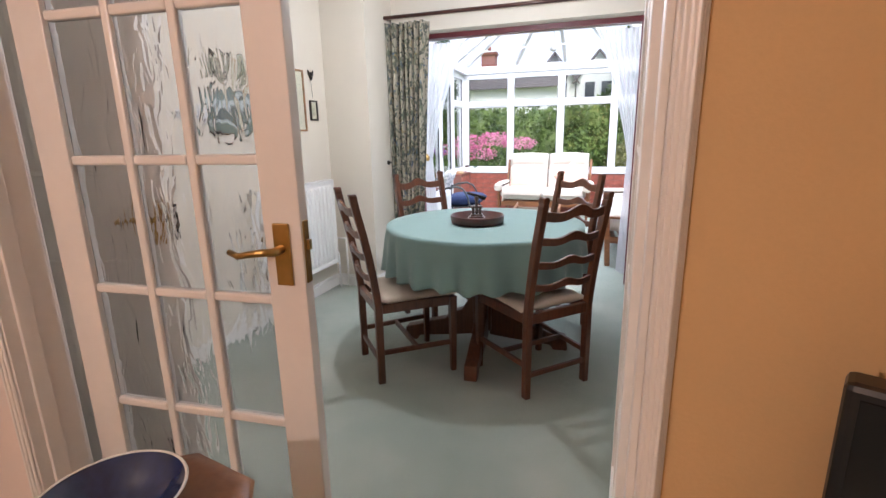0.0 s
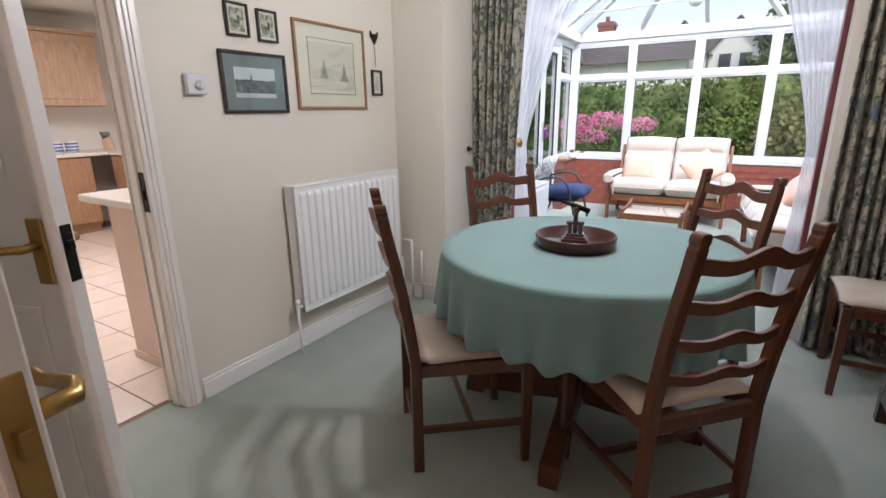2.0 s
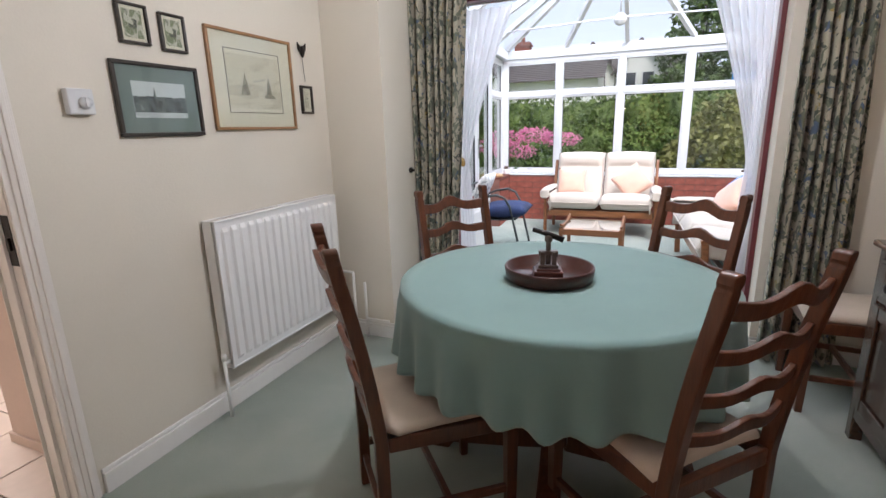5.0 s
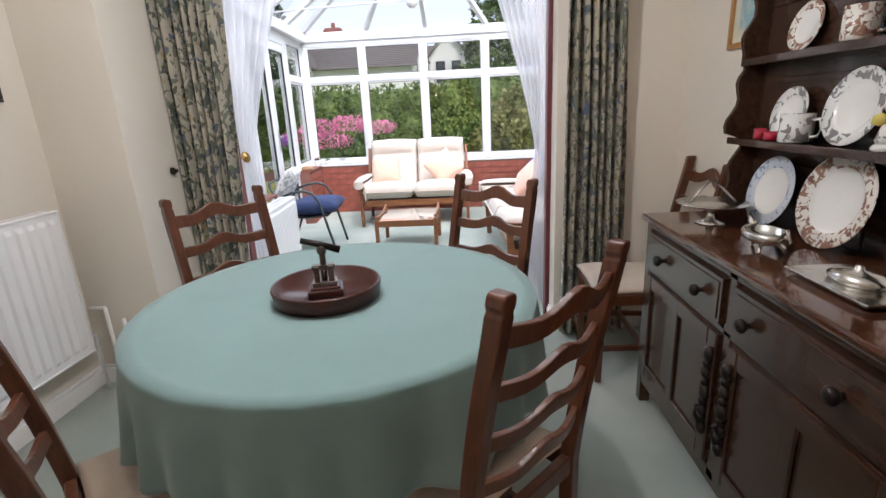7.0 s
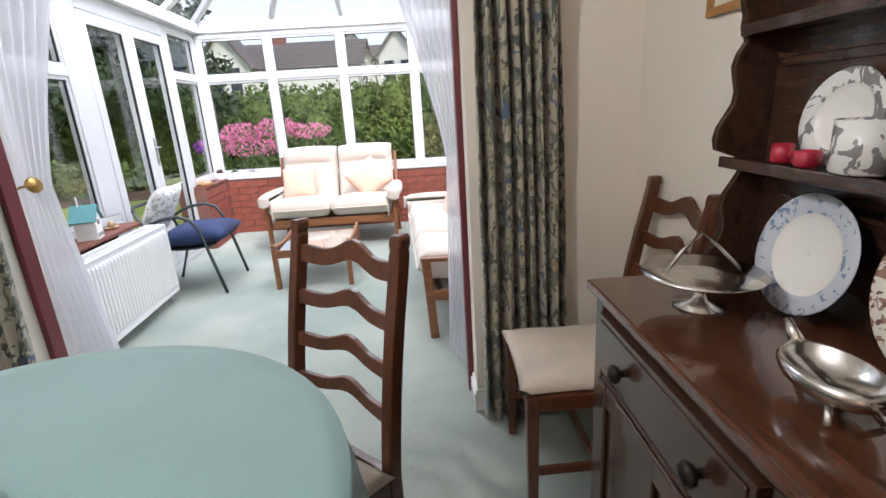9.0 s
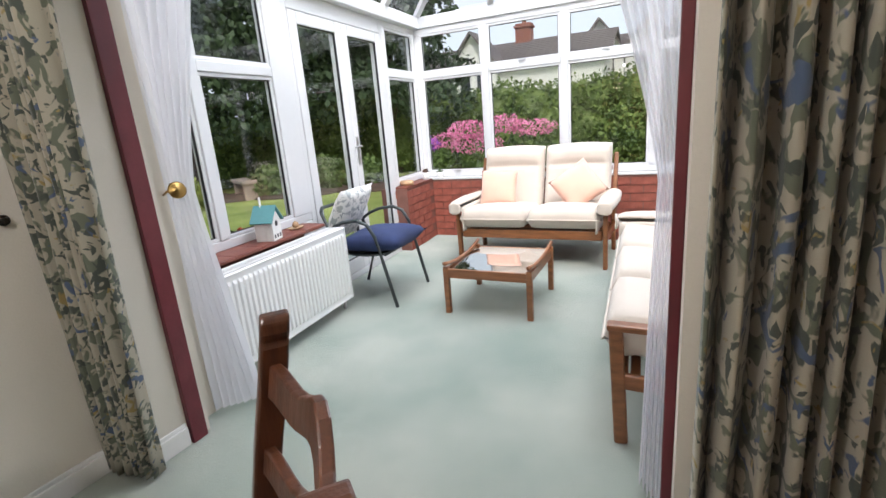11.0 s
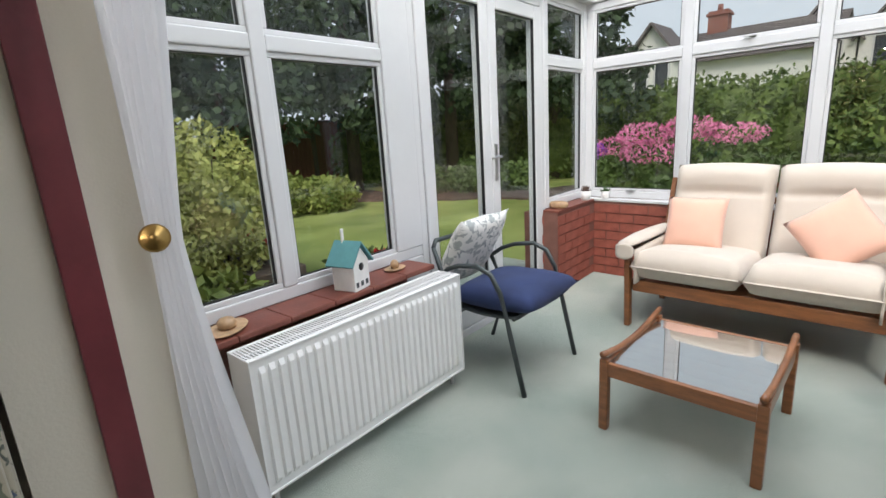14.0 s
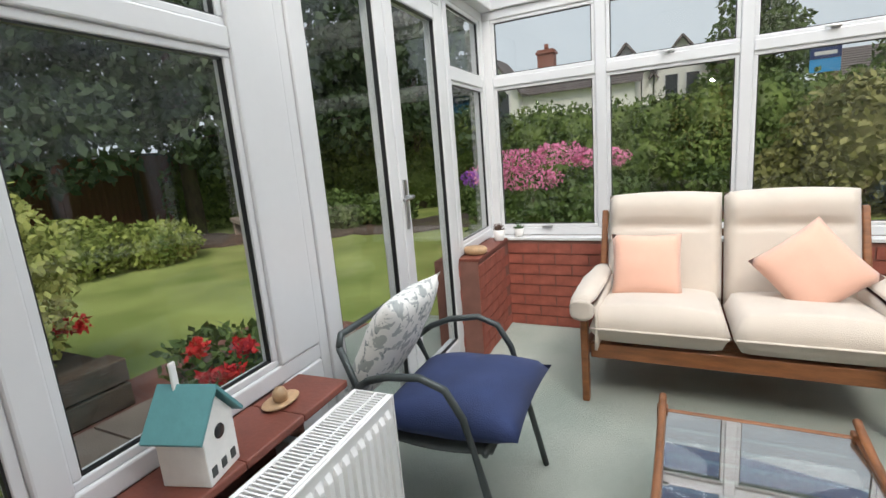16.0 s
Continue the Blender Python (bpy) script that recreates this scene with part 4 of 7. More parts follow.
    put(B().box(X1 - 0.11, X1 - 0.02, Y0 + 0.03, Y1 - 0.03, HT - 0.03, HT), "cornice", DARKOAK, 0.004)
    return d


dresser()


def plate(name, label, r, x, y, z, tilt, rim, well, oval=1.0, turn=0.0):
    """A plate leaning back against the rack."""
    p = empty(name, pose(x, y, z + r * math.cos(radians(tilt)) * 1.0, 0, -90 + tilt, 0) @ pose(0, 0, 0, 0, 0, turn), label, "plate", "display plates")
    Build().lathe([(r * 0.52, -0.004), (r * 0.60, 0.0), (r * 0.68, 0.008), (r * 0.97, 0.016), (r, 0.019), (r * 0.985, 0.021), (r * 0.68, 0.013)], 40, None, oval, False).ob("rim", rim, p)
    Build().lathe([(r * 0.70, 0.0135), (r * 0.64, 0.010), (r * 0.58, 0.006), (0.001, 0.005)], 40, None, oval, False).ob("well", well, p)
    return p


XB = 1.13
plate("plate", "blue and grey china plate standing on the dresser", 0.118, XB - 0.01, 3.405, 0.832, 13, BLUEPLATE, CHINA)
plate("plate", "large brown transfer-printed plate standing on the dresser", 0.138, XB - 0.01, 3.115, 0.832, 13, PRINT, CHINA)
plate("plate", "large brown transfer-printed meat plate on the dresser", 0.145, XB - 0.015, 2.755, 0.832, 13, PRINT, CHINA)
plate("plate", "flower-rimmed china plate on the dresser shelf", 0.085, XB + 0.01, 3.395, 1.117, 12, PRINTGREY, CHINA)
plate("plate", "flower-rimmed china plate on the dresser shelf", 0.105, XB + 0.005, 3.125, 1.117, 12, PRINTGREY, CHINA)
plate("plate", "flower-rimmed china plate on the dresser shelf", 0.105, XB + 0.005, 2.745, 1.117, 12, PRINTGREY, CHINA)
plate("plate", "small flower-painted plate on the top shelf", 0.075, XB + 0.03, 3.405, 1.387, 12, PRINT, CHINA)


def mug(label, material, x, y, z, r, h, turn):
    m = empty("mug", pose(x, y, z, 0, 0, turn), label, "mug")
    Build().lathe([(r * 0.9, 0), (r, 0.004), (r, h), (r * 0.92, h), (r * 0.9, 0.008), (0.001, 0.006)], 24).ob("body", material, m)
    Build().tube([(r * 0.95, 0, h * 0.8), (r * 1.5, 0, h * 0.82), (r * 1.65, 0, h * 0.5), (r * 1.4, 0, h * 0.22), (r * 0.95, 0, h * 0.2)], 0.005).ob("handle", material, m)


mug("grey printed china tankard on the dresser shelf", PRINTGREY, 1.092, 3.30, 1.120, 0.046, 0.085, -70)
mug("white painted china jug on the top shelf", PRINT, 1.11, 3.14, 1.390, 0.04, 0.085, -60)
mug("dark pewter mug on the top shelf", PEWTER, 1.115, 2.95, 1.390, 0.05, 0.09, -60)
RED = mat("ruby_red_glass", (0.35, 0.01, 0.03), 0.12, vary=0.2, scale=20, bump=0.0, coat=0.5)
mug("small red glass cup on the dresser shelf", RED, 1.085, 3.47, 1.120, 0.02, 0.035, 20)
mug("small red glass cup on the dresser shelf", RED, 1.08, 3.40, 1.120, 0.022, 0.028, 100)
fg = empty("figurine", pose(1.095, 2.965, 1.120) @ Matrix.Diagonal((0.8, 0.8, 0.86, 1)), "painted china figurine on the dresser shelf", "figurine")
Build().lathe([(0.034, 0), (0.038, 0.006), (0.034, 0.016), (0.028, 0.02), (0.001, 0.022)], 16, None, 1.2).ob("base", CHINA, fg)
Build().lathe([(0.030, 0.02), (0.034, 0.03), (0.026, 0.06), (0.017, 0.092), (0.015, 0.10), (0.001, 0.102)], 16, None, 1.1).ob("skirt", PRINTGREY, fg)
Build().lathe([(0.014, 0.098), (0.022, 0.118), (0.020, 0.136), (0.008, 0.146), (0.007, 0.152), (0.001, 0.153)], 14, None, 1.25).ob("bodice", mat("pale_pink_glaze", (0.62, 0.40, 0.38), 0.25, vary=0.1), fg)
Build().lathe([(0.001, 0.150), (0.010, 0.154), (0.0135, 0.166), (0.010, 0.178), (0.001, 0.182)], 12).ob("head", CHINA, fg)
Build().lathe([(0.015, 0.170), (0.015, 0.178), (0.009, 0.188), (0.001, 0.190)], 12).ob("hat", IRON, fg)
for q in (-1, 1):
    Build().tube([(0, q * 0.022, 0.134), (-0.016, q * 0.034, 0.112), (-0.026, q * 0.014, 0.092)], 0.0065, 7, 0.004).ob("arm", CHINA, fg)
Build().lathe([(0.002, 0), (0.022, 0.008), (0.019, 0.028), (0.004, 0.036)], 10, pose(-0.024, 0.016, 0.068)).ob("basket", mat("yellow_glaze", (0.6, 0.5, 0.12), 0.25, vary=0.1), fg)
tz = empty("cake_stand", pose(0.95, 3.47, 0.83), "low silver and glass tazza on the dresser", "dish")
Build().lathe([(0.05, 0), (0.052, 0.004), (0.015, 0.014), (0.010, 0.04), (0.014, 0.05), (0.06, 0.058), (0.115, 0.072), (0.118, 0.076), (0.06, 0.064), (0.001, 0.06)], 32).ob("dish", PEWTER, tz)
Build().tube([(-0.08, 0, 0.075), (-0.04, 0.01, 0.12), (0.0, 0.015, 0.155), (0.04, 0.01, 0.12), (0.08, 0, 0.075)], 0.004).ob("handle", PEWTER, tz)
gb = empty("gravy_boat", pose(0.93, 3.12, 0.83, 0, 0, -95), "silver gravy boat with scrolled handle on the dresser", "sauce boat")
Build().lathe([(0.02, 0.02), (0.05, 0.035), (0.055, 0.05), (0.05, 0.062), (0.047, 0.06), (0.045, 0.045), (0.001, 0.03)], 20, None, 1.5).tube([(0.075, 0, 0.055), (0.11, 0, 0.085), (0.13, 0, 0.06), (0.115, 0, 0.035), (0.08, 0, 0.045)], 0.005).tube([(-0.07, 0, 0.058), (-0.10, 0, 0.085)], 0.012, 8, 0.006).ob("bowl", PEWTER, gb)
for x, y in ((0.045, 0.03), (0.045, -0.03), (-0.05, 0)):
    Build().tube([(x * 0.7, y * 0.7, 0.03), (x, y, 0.015), (x * 1.2, y * 1.2, 0.004)], 0.005).ob("foot", PEWTER, gb)
bt = empty("butter_dish", pose(0.95, 2.80, 0.83, 0, 0, 90), "silver tray with a glass butter dish on the dresser", "dish")
Build().box(-0.12, 0.12, -0.07, 0.07, 0.004, 0.012).box(-0.13, 0.13, -0.08, 0.08, 0.012, 0.018).ob("tray", PEWTER, bt, bevel=0.004)
Build().lathe([(0.045, 0.018), (0.05, 0.03), (0.035, 0.042), (0.008, 0.048), (0.008, 0.055), (0.001, 0.058)], 20, None, 1.4).ob("cover", PEWTER, bt)

# ---- curtains ----
def drape(name, material, x0, x1, y, z0, z1, folds, depth, label, gather=None, flare=None, solid=0.003, nz=26):
    """A hanging curtain between x0 and x1; gather(v) and flare(v) bend its sides with the height v."""
    n = folds * 10
    def fn(u, v):
        a, c = x0, x1
        if gather:
            a, c = gather(v)
        ph = u * folds * 2 * math.pi
        w = 0.5 + 0.5 * math.sin(ph + 1.1 * math.sin(u * 9 + v * 1.5))
        d = depth * (0.7 + 0.3 * math.sin(u * 17 + 1)) * (c - a) / (x1 - x0) ** 1.0
        x = a + (c - a) * (u + 0.010 * math.sin(ph * 2 + v * 3))
        return Vector((x + 0.006 * noise.noise((u * 5, v * 3, 1)), y - depth * w * (0.75 + 0.25 * v) - (0.012 * math.sin(v * 2.5 + u * 6)), z0 + (z1 - z0) * v))
    o = Build().grid(fn, n, nz).ob(name, material, None, solid=solid)
    return tagged(o, label, "curtain")


drape("curtain", CURTAIN, -1.43, -1.10, 4.335, 0.012, 2.15, 7, 0.10, "leaf-patterned lined curtain drawn open, hanging from the pole", gather=lambda v: (-1.44 + 0.015 * (1 - v), -1.08 - 0.11 * (1 - v)))
drape("curtain", CURTAIN, 0.57, 0.88, 4.335, 0.012, 2.15, 7, 0.10, "leaf-patterned lined curtain drawn open, hanging from the pole", gather=lambda v: (0.585, 0.87 + 0.06 * (1 - v)))
cp = empty("curtain_pole", pose(-0.33, 4.22, 2.185), "dark wooden curtain pole with ball ends", "curtain pole")
Build().tube([(-1.22, 0, 0), (1.35, 0, 0)], 0.014, 12).ob("pole", TRAYWOOD, cp)
Build().lathe([(0.014, 0), (0.028, 0.012), (0.03, 0.03), (0.02, 0.05), (0.003, 0.058)], 14, pose(-1.22, 0, 0, 0, -90, 0)).ob("finial", TRAYWOOD, cp)
Build().lathe([(0.014, 0), (0.028, 0.012), (0.03, 0.03), (0.02, 0.05), (0.003, 0.058)], 14, pose(1.35, 0, 0, 0, 90, 0)).ob("finial", TRAYWOOD, cp)
for x in (-1.12, 1.26):
    Build().beam((x, 0, 0), (x, 0.14, 0), 0.02, 0.02).ob("bracket", TRAYWOOD, cp)


def voile(x_in, x_out, tie_x, flare, label):
    """A sheer curtain that falls from the opening's head and is held back at one side."""
    def fn(u, v):
        h = 0.02 + 2.03 * v
        if h > 1.03:
            k = (h - 1.03) / 1.02
            inner = tie_x + (x_in - tie_x) * k ** 1.25
        else:
            k = (1.03 - h) / 1.03
            inner = tie_x + flare * k ** 0.8
        x = x_out + (inner - x_out) * u
        amp = 0.026 * (0.35 + 0.65 * abs(h - 1.03))
        y = 4.70 + 0.045 * u + (0.12 * ((1.03 - h) / 1.03) ** 1.2 * u if h < 1.03 else 0.0)
        return Vector((x, y + amp * math.sin(u * 2 * math.pi * 7 + 0.5 * math.sin(v * 6)) + 0.01 * noise.noise((u * 4, v * 4, 2)), h))
    o = Build().grid(fn, 84, 40).ob("voile_curtain", VOILE, None)
    return tagged(o, label, "curtain")


voile(-0.92, -1.352, -1.235, 0.03, "sheer white voile curtain tied back at the opening")
voile(0.22, 0.558, 0.50, -0.03, "sheer white voile curtain tied back at the opening")
for x, s in ((-1.358, 1),):
    hb = empty("curtain_holdback", pose(x, 4.69, 1.045), "round brass curtain holdback on the reveal", "holdback")
    Build().tube([(0, 0, -0.02), (s * 0.03, 0, -0.005), (s * 0.085, 0.005, 0.0)], 0.005).ob("stem", BRASS, hb)
    Build().lathe([(0.001, 0.010), (0.010, 0.010), (0.015, 0.003), (0.029, 0.005), (0.035, 0.0), (0.033, -0.004), (0.001, -0.006)], 24, pose(s * 0.085, 0.005, 0, 0, s * 75, s * -20)).ob("disc", BRASS, hb)
vr = Build().tube([(-1.26, 4.65, 2.065), (0.55, 4.65, 2.065)], 0.008)
tagged(vr.ob("voile_rail", GLOSSWHITE), "thin white rail for the voile curtains", "curtain rail")


# ---- pictures and fittings on the walls ----
def picture(label, y0, y1, z0, z1, frame_m, mount_m, art, x=WX, face=1, w=0.014, mount=0.05, depth=0.018):
    cy, cz = (y0 + y1) / 2, (z0 + z1) / 2
    p = empty("picture", pose(x, cy, cz), label, "picture")
    a, c = (y1 - y0) / 2, (z1 - z0) / 2
    s = face
    def bx(b, xa, xb, *r):
        xa, xb = sorted((xa * s, xb * s))
        return b.box(xa, xb, *r)
    f = Build()
    bx(f, 0.001, depth, -a, a, c - w, c); bx(f, 0.001, depth, -a, a, -c, -c + w); bx(f, 0.001, depth, -a, -a + w, -c + w, c - w); bx(f, 0.001, depth, a - w, a, -c + w, c - w)
    f.ob("frame", frame_m, p, bevel=0.003)
    bx(Build(), 0.001, depth * 0.4, -a + w, a - w, -c + w, c - w).ob("mount", mount_m, p)
    k = mount
    bx(Build(), depth * 0.4, depth * 0.46, -a + w + k, a - w - k, -c + w + k, c - w - k).ob("print", art, p)
    g = bx(Build(), depth * 0.6, depth * 0.66, -a + w, a - w, -c + w, c - w).ob("glass", GLASS, p)
    g.visible_shadow = False
    return p


GILT = mat("light_wood_frame", (0.30, 0.16, 0.07), 0.4, vary=0.25, scale=20)
BLACKF = mat("black_frame", (0.03, 0.022, 0.016), 0.35, vary=0.3, scale=20)
MOUNT = mat("cream_mount", (0.70, 0.64, 0.52), 0.8, vary=0.03)
TEALM = mat("grey_green_mount", (0.19, 0.23, 0.22), 0.8, vary=0.04)
PHOTO = pattern_mat("grey_landscape_print", (0.56, 0.59, 0.60), [((0.48, 0.51, 0.52), 9, 0.55, (0.2, 0.7, 1.6))], rough=0.6, sheen=0)
SEPIA = pattern_mat("sepia_seascape_print", (0.62, 0.56, 0.44), [((0.54, 0.48, 0.37), 7, 0.52, (0.3, 0.6, 2)), ((0.47, 0.43, 0.35), 12, 0.66, (0.3, 0.7, 2))], rough=0.6, sheen=0)
GREENP = pattern_mat("small_country_print", (0.50, 0.47, 0.38), [((0.20, 0.22, 0.13), 26, 0.5, (0.3, 1, 1)), ((0.08, 0.08, 0.06), 34, 0.6, (0.3, 1, 1))], rough=0.6, sheen=0)
BLUEP = pattern_mat("blue_print", (0.30, 0.45, 0.52), [((0.5, 0.55, 0.55), 20, 0.55, (0.3, 1, 1))], rough=0.6, sheen=0)
ship = picture("large sepia ship print in a light wooden frame", 3.03, 3.57, 1.30, 1.738, GILT, MOUNT, SEPIA, mount=0.085)
land = picture("grey landscape print in a dark frame", 2.598, 2.962, 1.282, 1.552, BLACKF, TEALM, PHOTO, mount=0.055)
picture("small country print in a dark frame", 2.656, 2.774, 1.612, 1.752, BLACKF, MOUNT, GREENP, w=0.010, mount=0.012)
picture("small country print in a dark frame", 2.822, 2.935, 1.604, 1.745, BLACKF, MOUNT, GREENP, w=0.010, mount=0.012)
picture("tiny print in a black frame", 3.632, 3.728, 1.381, 1.53, BLACKF, MOUNT, SEPIA, w=0.012, mount=0.02)
picture("small blue print in an oak frame above the dresser chair", 3.72, 3.95, 1.45, 1.80, mat("golden_oak_frame", (0.36, 0.17, 0.05), 0.4, vary=0.25, scale=20), MOUNT, BLUEP, x=EX, face=-1, w=0.022, mount=0.045)
HILLS = pattern_mat("dark_wooded_print", (0.13, 0.15, 0.15), [((0.07, 0.08, 0.08), 30, 0.52, (0.2, 1, 1)), ((0.26, 0.28, 0.28), 22, 0.66, (0.2, 1, 1))], rough=0.6, sheen=0)
UPRIGHT = Matrix(((0, 0, 1, 0.0085), (1, 0, 0, 0), (0, 1, 0, 0), (0, 0, 0, 1)))
ridge = [(-0.112 + 0.0112 * k, 0.012 + 0.010 * noise.noise((k * 0.7, 3, 0))) for k in range(21)]
ridge[8:10] = [(-0.030, 0.012), (-0.024, 0.046), (-0.017, 0.012)]
Build().prism([(-0.112, -0.046), (0.112, -0.046)] + ridge[::-1], 0.0006, UPRIGHT).ob("printed_hills", HILLS, land)
for k, (y0, y1, z0, z1) in enumerate(((-0.175, 0.175, 0.138, 0.1405), (-0.175, 0.175, -0.1405, -0.138), (-0.177, -0.175, -0.1405, 0.1405), (0.175, 0.177, -0.1405, 0.1405))):
    Build().box(0.0076, 0.0090, y0, y1, z0, z1).ob("mount_line", BLACKF, ship)
SKETCH = mat("pencil_grey", (0.30, 0.27, 0.21), 0.8, vary=0.3, scale=60)
Build().prism([(0.05, -0.07), (0.13, -0.07), (0.12, -0.055), (0.055, -0.055)], 0.0006, UPRIGHT).prism([(0.068, -0.054), (0.108, -0.054), (0.098, 0.0), (0.088, 0.03), (0.080, 0.0)], 0.0006, UPRIGHT).prism([(-0.10, -0.06), (-0.04, -0.06), (-0.05, -0.02), (-0.066, 0.04), (-0.082, -0.01)], 0.0006, UPRIGHT).ob("printed_ships", SKETCH, ship)
eg = Build().lathe([(0.004, -0.03), (0.012, -0.012), (0.015, 0.005), (0.01, 0.02), (0.003, 0.03)], 10, pose(WX + 0.012, 3.672, 1.705))
for s in (-1, 1):
    eg.prism([(0, -0.02), (s * 0.03, 0.01), (s * 0.034, 0.045), (s * 0.018, 0.03), (s * 0.004, 0.02)], 0.008, pose(WX + 0.006, 3.672, 1.705, 90, 0, 90))
eg.tube([(WX + 0.008, 3.672, 1.68), (WX + 0.008, 3.68, 1.55)], 0.0015, 5)
tagged(eg.ob("wall_hook", IRON, bevel=0.001), "dark bird-shaped wall hook with a cord", "wall hook")
th = empty("thermostat", pose(WX, 2.47, 1.40), "white plastic room thermostat on the wall", "thermostat")
Build().box(0.001, 0.03, -0.042, 0.042, -0.042, 0.042).ob("body", UPVC, th, bevel=0.005)
Build().lathe([(0.02, 0), (0.019, 0.012), (0.003, 0.014)], 20, pose(0.03, 0.008, -0.004, 0, 90, 0)).box(0.038, 0.046, 0.004, 0.012, -0.018, 0.012).ob("dial", UPVC, th)
ck = Build().lathe([(0.018, 0), (0.018, 0.012), (0.006, 0.016)], 14, pose(-1.44, 4.18, 1.03, 0, 90, 0)).box(-1.43, -1.41, 4.172, 4.188, 1.022, 1.038)
tagged(ck.ob("curtain_hook", IRON), "small dark metal tie-back hook", "hook")

cd = empty("chandelier", pose(-0.33, 3.0, 2.4), "brass and glass chandelier hanging over the table", "chandelier")
Build().tube([(0, 0, 0), (0, 0, -0.16)], 0.006).lathe([(0.05, 0), (0.045, -0.02), (0.01, -0.03)], 20).lathe([(0.006, -0.15), (0.03, -0.18), (0.035, -0.21), (0.015, -0.25), (0.022, -0.28), (0.004, -0.31)], 16).ob("stem", BRASS, cd)
for k in range(5):
    a = 2 * math.pi * k / 5
    c, s = math.cos(a), math.sin(a)
    Build().tube([(0.02 * c, 0.02 * s, -0.22), (0.09 * c, 0.09 * s, -0.27), (0.17 * c, 0.17 * s, -0.25), (0.20 * c, 0.20 * s, -0.20)], 0.006).lathe([(0.008, -0.205), (0.028, -0.195), (0.03, -0.188), (0.01, -0.186), (0.01, -0.13), (0.001, -0.13)], 12, pose(0.2 * c, 0.2 * s, 0)).ob("arm", BRASS, cd)


